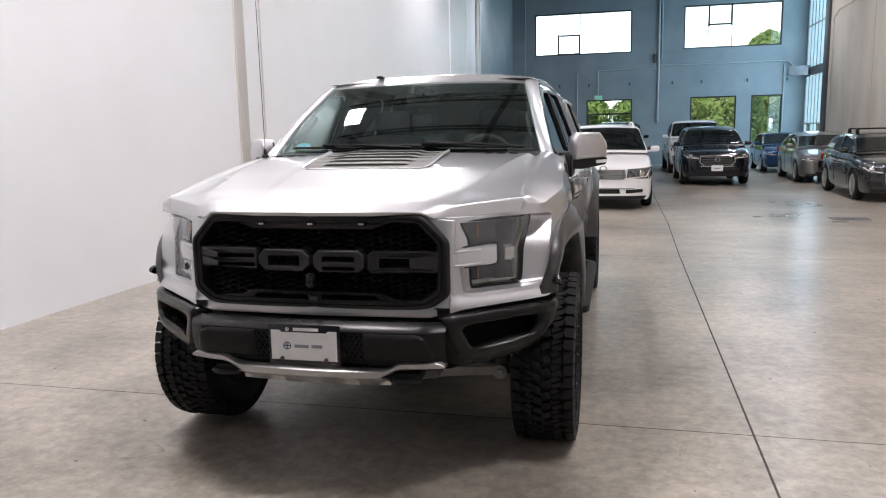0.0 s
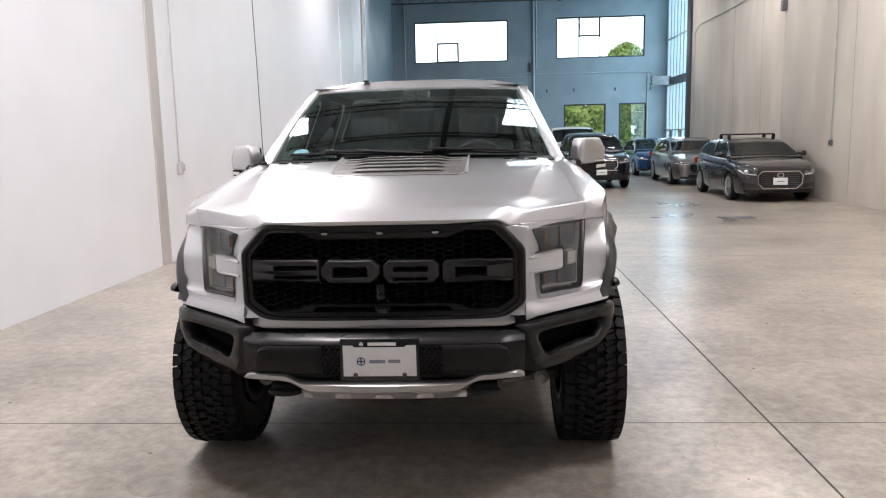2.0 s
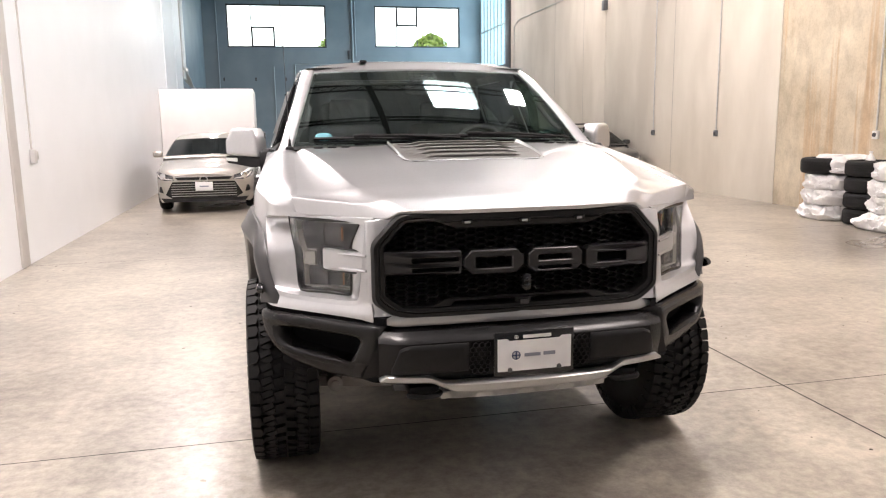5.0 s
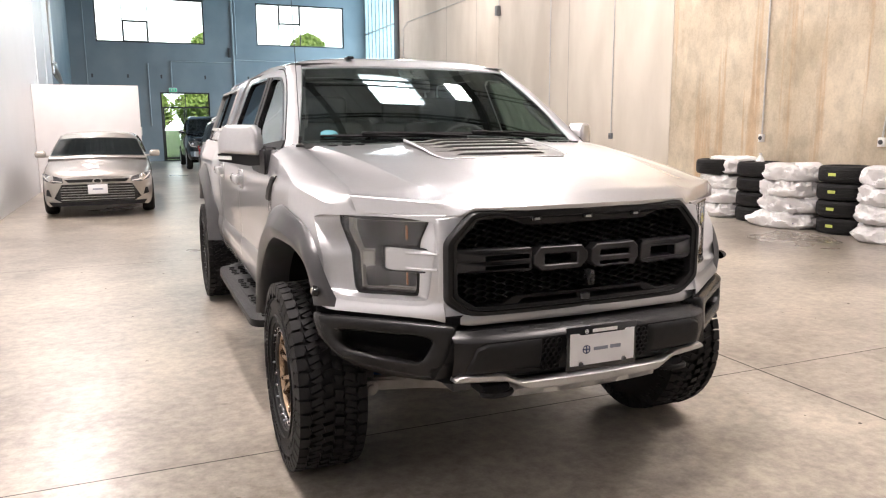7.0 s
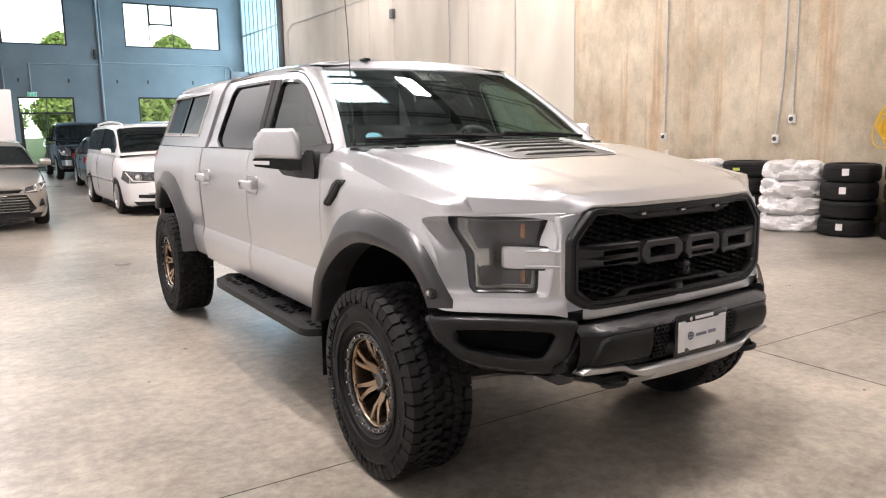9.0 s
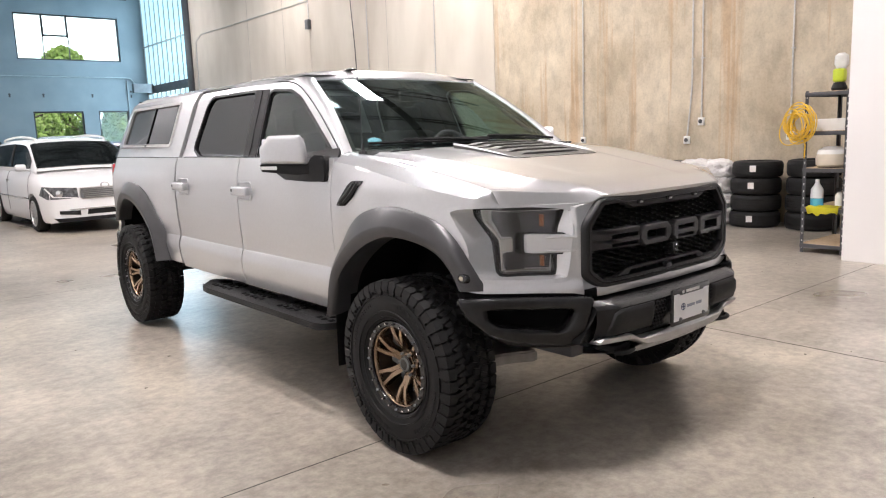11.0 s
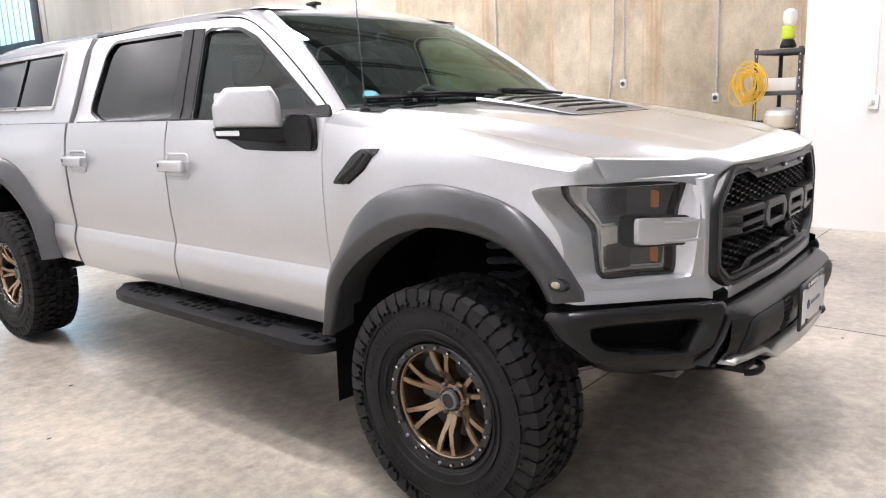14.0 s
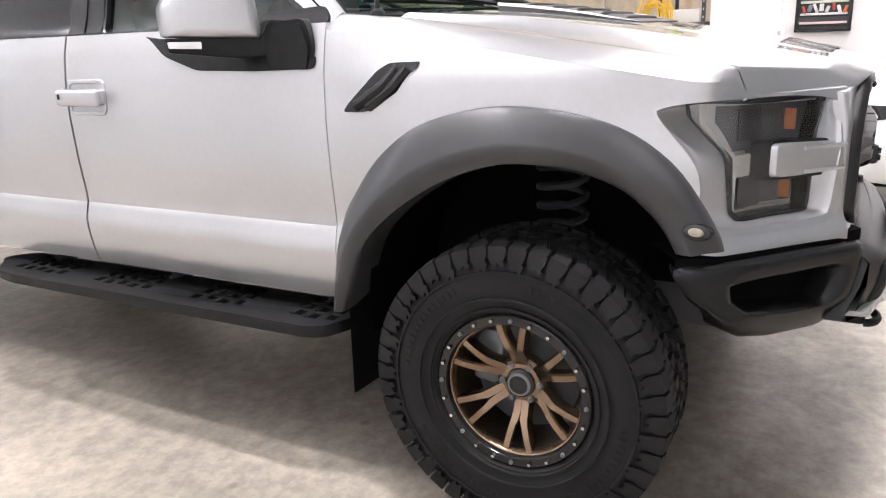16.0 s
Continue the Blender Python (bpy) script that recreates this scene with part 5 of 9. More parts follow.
for s, cab in zip((1, -1), cabs):
    def fl_(y, z, d=0.0):
        return (-s * (upper(y, z) + d), y, z)
    for poly, nm in ((fw, "front_side_window"), (rw, "rear_side_window")):
        bm = mesh()
        slab(bm, dense(inset(poly, 0.002), 0.05), [], lambda y, z: fl_(y, z, -0.014), lambda y, z: fl_(y, z, -0.018))
        g = part(nm, bm, FRONT_TINT if nm == "front_side_window" else PRIVACY, cab, "dark tinted side glass")
        g.visible_shadow = False
        bm = mesh()
        frame_of(bm, dense(poly, 0.05), 0.016, lambda y, z: fl_(y, z, 0.003), lambda y, z: fl_(y, z, -0.02))
        part("window_seal", bm, GLOSS_BLACK, g)
    bm = mesh()
    slab(bm, dense([(1.596, 1.415), (1.762, 1.415), (1.826, 1.860), (1.645, 1.852)], 0.04), [], lambda y, z: fl_(y, z, 0.0055), lambda y, z: fl_(y, z, -0.03))
    part("pillar_cover", bm, BLACK_PLASTIC, cab)
    bm = mesh()
    tube(bm, [fl_(1.679 + 0.056 * k / 6, 1.42 + 0.435 * k / 6, 0.0055) for k in range(7)], 0.003, 5)
    part("pillar_seam", bm, DEEP_BLACK, cab)
    # dark trim on the cabin side of the frames
    bm = mesh()
    slab(bm, dense(CAB, 0.06), [dense(inset(fw, -0.004), 0.06), dense(inset(rw, -0.004), 0.06)], lambda y, z: fl_(y, z, -0.037), lambda y, z: fl_(y, z, -0.044))
    part("inner_trim", bm, INTERIOR, cab)
    # dipped beltline corner by the mirror
    bm = mesh()
    slab(bm, rounded([(0.64, 1.30), (0.86, 1.295), (1.10, 1.30), (1.24, 1.345), (1.31, 1.40), (1.38, 1.428), (0.66, 1.475), (0.635, 1.44)], 0.02, 3), [], lambda y, z: (-s * (side_x(y, z) + 0.006 if z < 1.415 else upper(y, z) + 0.016), y, z), lambda y, z: (-s * (side_x(y, z) - 0.03 if z < 1.415 else upper(y, z) - 0.02), y, z))
    part("belt_corner", bm, BLACK_PLASTIC, cab)
    bm = mesh()
    slab(bm, [(0.71, 1.44), (0.81, 1.44), (0.84, 1.525), (0.735, 1.465)], [], lambda y, z: fl_(y, z, -0.004), lambda y, z: fl_(y, z, -0.02))
    part("quarter_trim", bm, BLACK_PLASTIC, cab)
    bm = mesh()
    box(bm, (-s * 0.936, 2.08, 1.424), (0.012, 1.30, 0.016), 0.004)
    part("belt_strip", bm, GLOSS_BLACK, cab)
    bm = mesh()
    line = spline([(2.76, 1.898, 0), (1.96, 1.905, 0), (1.54, 1.893, 0), (1.35, 1.868, 0), (1.20, 1.805, 0), (0.935, 1.645, 0), (0.705, 1.486, 0), (0.645, 1.43, 0)], 40)
    tube(bm, [fl_(p.x, p.y, 0.0005) for p in line], 0.0035, 5)
    part("door_gap", bm, DEEP_BLACK, cab)

# roof, rolling up from the top edge of the screen
def screen(u, t, out=0.0):
    """u: -1 to 1 across, t: 0 at the cowl to 1 at the roof."""
    w = 0.838 + (0.668 - 0.838) * t
    x = u * w
    y = 0.535 + (1.215 - 0.535) * t + 0.095 * u * u * (1 - 0.45 * t) - 0.03 * math.sin(t * math.pi) - out * 0.5
    z = 1.450 + (1.902 - 1.450) * t - 0.012 * u * u + 0.012 * math.sin(t * math.pi) + out
    return (x, y, z)


rows = []
for i in range(33):
    u = -1 + 2 * i / 32
    a = Vector(screen(u, 0.985, 0.006))
    row = []
    for j in range(35):
        f = j / 34
        y = a.y + (2.79 - a.y) * f ** 1.7
        q = step(0.0, 0.09, y - a.y)
        w = ipol([(1.2, 0.700), (1.35, 0.720), (1.6, 0.734), (2.79, 0.728)], y)
        crown = ipol([(1.2, 1.926), (1.33, 1.940), (1.5, 1.950), (1.9, 1.962), (2.3, 1.958), (2.79, 1.935)], y) + 0.022 * (1 - u * u) - 0.036 * abs(u) ** 6
        lift = math.sin(min((y - a.y) / 0.20, 1.0) * math.pi / 2)
        row.append((a.x * (1 - q) + u * w * q, y, a.z + (crown - a.z) * lift))
    rows.append(row)
bm = mesh()
grid(bm, rows)
edge = [e for e in bm.edges if e.is_boundary]
made = bmesh.ops.extrude_edge_only(bm, edges=edge)["geom"]
for v in made:
    if isinstance(v, bmesh.types.BMVert):
        v.co.z -= 0.012 if v.co.y < 1.5 and abs(v.co.x) < 0.66 else 0.03
tidy(bm)
roof = part("roof", bm, SILVER, truck, "silver roof", sharp=50)
# side rails closing the roof's edge to the window frames
bm = mesh()
rows = []
for k in range(33):
    y = 1.265 + 1.52 * k / 32
    top = ipol([(1.2, 1.926), (1.33, 1.940), (1.5, 1.950), (1.9, 1.962), (2.3, 1.958), (2.79, 1.935)], y) - 0.036
    z = 1.889 + (top - 1.889) * math.sin(min((y - 1.255) / 0.20, 1.0) * math.pi / 2) + 0.002
    x = 0.664 + (ipol([(1.2, 0.700), (1.35, 0.720), (1.6, 0.734), (2.79, 0.728)], y) - 0.664) * step(0.0, 0.09, y - 1.255) + 0.002
    low_z = ipol([p for p in PILLAR if p[0] > 1.1] + [(1.70, 1.922), (2.76, 1.913), (2.80, 1.90)], y) - 0.008
    low_x = upper(y, low_z) + 0.003
    rows.append([(-x + 0.03, y, z + 0.004), (-x, y, z), (-(x + low_x) / 2 - 0.006, y, (z + low_z) / 2 + 0.004), (-low_x, y, low_z), (-low_x + 0.01, y, low_z - 0.012)])
grid(bm, rows)
tidy(bm)
pair("roof_rail", bm, SILVER, roof, sharp=60)
bm = mesh()
box(bm, (-0.349, 1.33, 1.956), (0.045, 0.075, 0.018), 0.007)
part("aerial_pod", bm, GLOSS_BLACK, roof, "small black roof aerial pod")
# windscreen, curved, with a black band
bm = mesh()
grid(bm, [[screen(-1 + 2 * i / 24, j / 12) for j in range(13)] for i in range(25)])
tidy(bm)
ws = part("windscreen", bm, TINTED, truck, "large raked windscreen", sharp=60)
ws.visible_shadow = False
bm = mesh()
for t0, t1, u0, u1 in ((0.0, 0.055, -1, 1), (0.972, 1.0, -1, 1), (0.0, 1.0, -1.0, -0.955), (0.0, 1.0, 0.955, 1.0)):
    grid(bm, [[screen(u0 + (u1 - u0) * i / 20, t0 + (t1 - t0) * j / 8, -0.004) for j in range(9)] for i in range(21)])
part("screen_border", bm, GLOSS_BLACK, ws)
bm = mesh()
grid(bm, [[screen(-0.13 + 0.26 * i / 6, 0.83 + 0.13 * j / 4, -0.006) for j in range(5)] for i in range(7)])
part("sensor_patch", bm, GLOSS_BLACK, ws)
bm = mesh()
slab(bm, [(0.047 * math.cos(a * 0.3927), 0.020 * math.sin(a * 0.3927)) for a in range(16)], [], lambda x, z: Vector(screen(-0.80, 0.12, 0.002)) + Vector((x, z * 0.7, z)), lambda x, z: Vector(screen(-0.80, 0.12, -0.003)) + Vector((x, z * 0.7, z)))
part("sticker", bm, surface("teal_sticker", (0.10, 0.36, 0.42), (0.08, 0.3, 0.36), 30, 0.5), ws, "small teal oval sticker")
# A-pillar covers beside the screen
for sgn in (-1, 1):
    bm = mesh()
    rows = []
    for j, (py, pz) in enumerate(PILLAR):
        a = Vector(screen(sgn, j / 14))
        b = Vector((sgn * upper(py, pz), py, pz))
        c = a.lerp(b, 0.5) + Vector((0.008 * sgn, -0.004, 0.010))
        rows.append([a + Vector((-0.014 * sgn, 0.0, -0.004)), a + Vector((-0.006 * sgn, -0.004, 0.010)), a.lerp(c, 0.5) + Vector((0, -0.003, 0.010)), c, c.lerp(b, 0.6) + Vector((0.005 * sgn, 0, 0.002)), b + Vector((0.0025 * sgn, 0.004, 0)), b + Vector((-0.01 * sgn, 0.02, -0.01))])
    grid(bm, rows)
    tidy(bm)
    outer = part("pillar", bm, SILVER, truck, "silver windscreen pillar")
    bm = mesh()
    grid(bm, [[Vector(r[0]) + Vector((-0.012 * sgn, 0.02, -0.016)), Vector(r[3]) + Vector((-0.03 * sgn, 0.03, -0.03)), Vector(r[5]) + Vector((-0.03 * sgn, 0.03, -0.02))] for r in rows])
    part("pillar_trim", bm, INTERIOR, outer)

# wipers
for x0, x1 in ((-0.74, -0.02), (-0.10, 0.66)):
    bm = mesh()
    pts = [Vector(screen(x0 / 0.86 + (x1 - x0) / 0.86 * k / 8, 0.075 - 0.03 * k / 8, 0.014)) for k in range(9)]
    tube(bm, pts, 0.009, 6)
    pivot = Vector(screen((x0 + x1) / 2 / 0.86 + 0.02, 0.02, 0.02))
    tube(bm, [pts[3] + Vector((0, 0, 0.012)), (pts[5] + pivot) / 2 + Vector((0.1, 0, 0.02)), pts[8] + Vector((0.10, -0.03, 0.0))], 0.008, 6)
    box(bm, pts[3] + Vector((0, 0, 0.012)), (0.09, 0.03, 0.02), 0.006)
    part("wiper", bm, BLACK_PLASTIC, truck)

# aerial
bm = mesh()
lathe(bm, [(0.024, 0), (0.02, 0.012), (0.009, 0.02), (0.006, 0.05), (0.004, 0.055)], 12, pose(-0.842, 0.512, 1.440))
mast = part("aerial", bm, BLACK_PLASTIC, truck)
bm = mesh()
tube(bm, [(-0.842, 0.512, 1.48), (-0.852, 0.522, 2.0), (-0.864, 0.540, 2.37)], 0.0022, 6)
part("mast", bm, STEEL_DARK, mast)


# mirrors
def mirror_at(t, d, z):
    """t: 0 at the inner end to 1 at the outer end of the head, d: depth behind its face."""
    return (-(1.006 + 0.194 * t - 0.48 * d), 0.798 + 0.186 * t + 0.88 * d, z)


def mirror_head():
    bm = mesh()
    face = rounded([(0.0, 1.388), (1.0, 1.400), (1.01, 1.485), (0.80, 1.554), (0.14, 1.554), (0.03, 1.50)], 0.03, 4)
    mid = Vector((0.52, 1.47))
    rows = []
    for d, k in ((0.10, 0.97), (0.05, 1.0), (0.028, 0.99), (0.012, 0.95), (0.003, 0.86), (0.0, 0.70)):
        rows.append([mirror_at(mid.x + (t - mid.x) * k, d, mid.y + (z - mid.y) * k) for t, z in face])
    vs, _ = grid(bm, rows, True)
    cap(bm, vs[0])
    cap(bm, vs[-1])
    return tidy(bm)


for m, sgn in zip(pair("mirror", mirror_head(), SILVER, truck, "silver towing mirror cap", sharp=50), (1, -1)):
    def side(p):
        return Vector((p[0] * sgn, p[1], p[2]))
    # black lower housing, and the foot on the door
    bm = mesh()
    poly = rounded([(-0.20, 1.345), (0.25, 1.335), (0.98, 1.358), (1.01, 1.398), (0.02, 1.394), (-0.10, 1.44), (-0.55, 1.43), (-0.55, 1.33)], 0.01, 2)
    slab(bm, dense(poly, 0.2), [], lambda t, z: side(mirror_at(t, 0.012, z)), lambda t, z: side(mirror_at(t, 0.095, z)))
    bmesh.ops.bevel(bm, geom=[e for e in bm.edges if e.calc_face_angle(0) > 1.0], offset=0.006, segments=2, affect="EDGES")
    part("mirror_arm", bm, BLACK_PLASTIC, m)
    bm = mesh()
    slab(bm, rounded([(0.655, 1.285), (0.80, 1.292), (0.83, 1.36), (0.81, 1.43), (0.67, 1.44), (0.64, 1.36)], 0.02, 3), [], lambda y, z: (-sgn * 1.0, y, z), lambda y, z: (-sgn * 0.94, y, z))
    bmesh.ops.bevel(bm, geom=[e for e in bm.edges if e.calc_face_angle(0) > 1.0], offset=0.012, segments=2, affect="EDGES")
    part("mirror_foot", bm, BLACK_PLASTIC, m)
    bm = mesh()
    slab(bm, rounded([(0.66, 1.366), (0.985, 1.370), (0.995, 1.388), (0.66, 1.386)], 0.01, 2), [], lambda t, z: side(mirror_at(t, 0.006, z)), lambda t, z: side(mirror_at(t, 0.03, z)))
    part("indicator", bm, PLASTIC_WHITE, m)
    bm = mesh()
    slab(bm, rounded([(0.05, 1.41), (0.95, 1.41), (0.95, 1.535), (0.05, 1.535)], 0.03, 3), [], lambda t, z: side(mirror_at(t, 0.104, z)), lambda t, z: side(mirror_at(t, 0.09, z)))
    part("mirror_glass", bm, CHROME, m)

# door handles
# slightly darker silver: the recess's shade is put into the cup's colour
CUP_M = surface("shaded_silver_cup", (0.50, 0.50, 0.51), (0.47, 0.47, 0.48), 40, 0.3, 0.8)
for y in (1.645, 2.665):
    ring = rounded([(y - 0.11, 1.155), (y + 0.085, 1.155), (y + 0.085, 1.278), (y - 0.11, 1.278)], 0.03, 4)
    bm = mesh()
    frame_of(bm, ring, 0.014, lambda a, z: (-side_x(a, z) - 0.007, a, z), lambda a, z: (-side_x(a, z) + 0.02, a, z))
    bmesh.ops.bevel(bm, geom=[e for e in bm.edges if e.calc_face_angle(0) > 1.2], offset=0.003, segments=1, affect="EDGES")
    hs = pair("handle_surround", bm, SILVER, truck)
    for h, sgn in zip(hs, (-1, 1)):
        bm = mesh()
        slab(bm, inset(ring, 0.012), [], lambda a, z: (sgn * (side_x(a, z) + 0.002), a, z), lambda a, z: (sgn * (side_x(a, z) - 0.02), a, z))
        part("handle_cup", bm, CUP_M, h)
        bm = mesh()
        box(bm, (sgn * 1.034, y - 0.012, 1.218), (0.030, 0.215, 0.058), 0.014, None, 3)
        for e in (-0.09, 0.07):
            box(bm, (sgn * 1.012, y + e, 1.218), (0.04, 0.04, 0.05), 0.008)
        part("handle", bm, SILVER, h)
        bm = mesh()
        box(bm, (sgn * 1.049, y + 0.070, 1.222), (0.004, 0.013, 0.018), 0.001)
        part("keyhole", bm, BLACK_PLASTIC, h)

# wing vents
V = [(y + 0.060, z - 0.006) for y, z in [(0.482, 1.186), (0.402, 1.186), (0.355, 1.216), (0.232, 1.306), (0.225, 1.320), (0.320, 1.318), (0.355, 1.30), (0.46, 1.211)]]
V = V[::-1]
bm = mesh()
slab(bm, rounded(V, 0.012, 3), [], lambda y, z: (-side_x(y, z) - 0.006, y, z), lambda y, z: (-side_x(y, z) + 0.02, y, z))
for v, sgn in zip(pair("wing_vent", bm, GLOSS_BLACK, truck, "slanted black wing vent"), (-1, 1)):
    for k, off in enumerate((0.018, 0.058)):
        bm = mesh()
        tube(bm, [(sgn * (side_x(0.48, 1.2) + 0.004), 0.510 - off, 1.196), (sgn * (side_x(0.39, 1.26) + 0.004), 0.415 - off * 0.9, 1.250), (sgn * (side_x(0.32, 1.31) + 0.004), 0.365 - off * 0.75, 1.298)], 0.017, 8)
        part("vent_fin", bm, GRILLE_M, v)
# ---- grille ----
def front(x, z, out=0.0):
    """The bowed plane of the grille."""
    return (x, -0.782 + 0.085 * x * x - out, z)


RING = [(-0.497, 0.824), (0.497, 0.824), (0.590, 0.890), (0.590, 1.120), (0.482, 1.234), (-0.482, 1.234), (-0.590, 1.120), (-0.590, 0.890)]
HOLE = [(-0.465, 0.872), (0.465, 0.872), (0.535, 0.920), (0.537, 1.105), (0.455, 1.196), (0.30, 1.196), (0.262, 1.164), (-0.262, 1.164), (-0.30, 1.196), (-0.455, 1.196), (-0.537, 1.105), (-0.535, 0.920)]


def nose_y(x, z):
    return ipol([(0.0, -0.775), (0.48, -0.754), (0.54, -0.746), (0.59, -0.735), (0.61, -0.722)], abs(x)) - 0.017 * step(0.862, 0.828, z) + 0.018 * step(1.10, 1.23, z) * step(0.44, 0.54, abs(x))


# silver front panel round the grille
bm = mesh()
outer = [(-0.606, 0.823), (-0.50, 0.797), (0.50, 0.797), (0.606, 0.823), (0.606, 1.206), (0.540, 1.208), (0.490, 1.229), (-0.490, 1.229), (-0.540, 1.208), (-0.606, 1.206)]
MID_G = (0.0, 1.03)
o, i_ = by_angle(outer, MID_G, 240), by_angle(inset(RING, 0.012), MID_G, 240)
loft(bm, o, i_, ((0.0, 0.05), (0.0, 0.006), (0.05, 0.001), (0.15, 0.0), (0.6, 0.0), (1.0, 0.0), (1.0, 0.04)), lambda x, z, d: (x, nose_y(x, z) + d, z))
part("nose_panel", bm, SILVER, truck, "silver panel round the grille", sharp=35)

bm = mesh()
o, i_ = by_angle(rounded(RING, 0.02, 3), MID_G, 240), by_angle(HOLE, MID_G, 240)
loft(bm, o, i_, ((0.0, -0.06), (0.0, -0.012), (0.05, -0.002), (0.20, 0.007), (0.45, 0.007), (0.50, 0.000), (0.56, 0.000), (0.60, 0.004), (0.86, 0.002), (1.0, -0.014), (1.0, -0.07)), lambda x, z, d: front(x, z, d))
grille = part("grille", bm, GRILLE_M, truck, "charcoal octagonal grille surround", sharp=30)
bm = mesh()
slab(bm, dense(RING, 0.06), [], lambda x, z: front(x * 0.96, z, -0.088), lambda x, z: front(x * 0.96, z, -0.095))
part("backing", bm, DEEP_BLACK, grille)
# honeycomb of wide cells, each a tapered frame
bm = mesh()
for c in range(-14, 15):
    for r in range(-1, 18):
        cx, cz = c * 0.0395, 0.855 + r * 0.0232 + (0.0116 if c % 2 else 0.0)
        if not inside(HOLE, cx * 0.985, cz):
            continue
        loops = []
        for k, d in ((1.0, -0.050), (1.0, -0.026), (0.80, -0.028), (0.72, -0.058)):
            loops.append([bm.verts.new(front(cx + px * (1 - (1 - k) * 0.55), cz + pz * k, d)) for px, pz in ((-0.0263, 0.0), (-0.0132, -0.0116), (0.0132, -0.0116), (0.0263, 0.0), (0.0132, 0.0116), (-0.0132, 0.0116))])
        for la, lb in zip(loops[1:], loops[2:]):
            for i in range(6):
                bm.faces.new((la[i], la[(i + 1) % 6], lb[(i + 1) % 6], lb[i]))
tidy(bm)
comb = part("honeycomb", bm, surface("black_mesh_plastic", (0.008, 0.008, 0.0085), (0.010, 0.010, 0.0105), 20, 0.35, spec=0.4), grille, "black honeycomb mesh")
comb["kind"] = "stuff"
# crossbar: end blocks flush with the surround, four plain blocks proud of it
BLOCK_M = surface("dark_grey_block", (0.023, 0.023, 0.024), (0.019, 0.019, 0.020), 20, 0.36, spec=0.4)


def block_out(x):
    return 0.030 * step(0.548, 0.475, abs(x)) - 0.004


bm = mesh()
slab(bm, dense([(-0.545, 1.012), (0.545, 1.004), (0.545, 1.076), (-0.545, 1.082)], 0.06), [], lambda x, z: front(x, z, -0.022), lambda x, z: front(x, z, -0.06))
bar = part("crossbar", bm, DEEP_BLACK, grille)
for x0, x1, cham, slots in ((-0.548, -0.252, 0.006, [(-0.441, 1.040, -0.262, 1.060), (-0.441, 1.004, -0.262, 1.021)]), (-0.243, -0.006, 0.030, [(-0.196, 1.014, -0.053, 1.056)]), (0.012, 0.236, 0.022, [(0.052, 1.036, 0.192, 1.058), (0.052, 1.000, 0.192, 1.016)]), (0.252, 0.548, 0.014, [(0.301, 1.016, 0.430, 1.056)])):
    tilt = -0.006 * (x0 + x1) / 1.1
    holes = [[(a, max(b, 0.999) + tilt), (c, max(b, 0.999) + tilt), (c, d + tilt), (a, d + tilt)] for a, b, c, d in slots]
    c = cham
    outer = [(x0 + c, 0.994 + tilt), (x1 - c, 0.994 + tilt), (x1, 0.994 + c + tilt), (x1, 1.084 - c + tilt), (x1 - c, 1.084 + tilt), (x0 + c, 1.084 + tilt), (x0, 1.084 - c + tilt), (x0, 0.994 + c + tilt)]
    bm = mesh()
    slab(bm, dense(outer, 0.035), holes, lambda x, z: front(x, z, block_out(x)), lambda x, z: front(x, z, -0.03))
    bmesh.ops.bevel(bm, geom=[e for e in bm.edges if e.calc_face_angle(0) > 1.0], offset=0.004, segments=1, affect="EDGES")
    part("crossbar_block", bm, BLOCK_M, bar, "plain grey block of the crossbar", sharp=30)
# lower bar with two long slots
bm = mesh()
low = [(-0.455, 0.850), (0.455, 0.850), (0.455, 0.872), (0.360, 0.873), (0.305, 0.899), (-0.305, 0.899), (-0.360, 0.873), (-0.455, 0.872)]
slab(bm, low, [[(-0.300, 0.860), (-0.032, 0.860), (-0.032, 0.886), (-0.272, 0.886)], [(0.032, 0.860), (0.300, 0.860), (0.272, 0.886), (0.032, 0.886)]], lambda x, z: front(x, z, -0.004), lambda x, z: front(x, z, -0.06))
bmesh.ops.bevel(bm, geom=[e for e in bm.edges if e.calc_face_angle(0) > 1.0], offset=0.004, segments=1, affect="EDGES")
part("lower_bar", bm, GRILLE_M, grille)
bm = mesh()
box(bm, front(0, 0.872, 0.002), (0.038, 0.02, 0.022), 0.004)
part("radar_cover", bm, FLARE_M, grille)
bm = mesh()
box(bm, front(0, 0.955, 0.012), (0.034, 0.07, 0.062), 0.010)
pod = part("camera_pod", bm, GLOSS_BLACK, grille)
for z in (0.966, 0.944):
    bm = mesh()
    lathe(bm, [(0.0, 0.008), (0.009, 0.007), (0.011, 0.0)], 14, Matrix.Translation(front(0, z, 0.046)) @ pose(0, 0, 0, 90, 0, 0), False)
    part("camera_lens", bm, GLOSS_BLACK, pod)
for x in (-0.226, 0.0, 0.226):
    bm = mesh()
    box(bm, front(x, 1.194, 0.006), (0.046, 0.012, 0.018), 0.005)
    led = part("clearance_lamp", bm, GLOSS_BLACK, grille)
    bm = mesh()
    box(bm, front(x, 1.193, 0.012), (0.024, 0.006, 0.009), 0.003)
    part("lens", bm, LAMP_GREY, led)

# ---- front bumper ----
bm = mesh()
MID = [(-0.562, 0.778), (-0.54, 0.786), (0.54, 0.786), (0.562, 0.778), (0.640, 0.605), (0.60, 0.590), (-0.60, 0.590), (-0.640, 0.605)]
MID = MID[::-1]


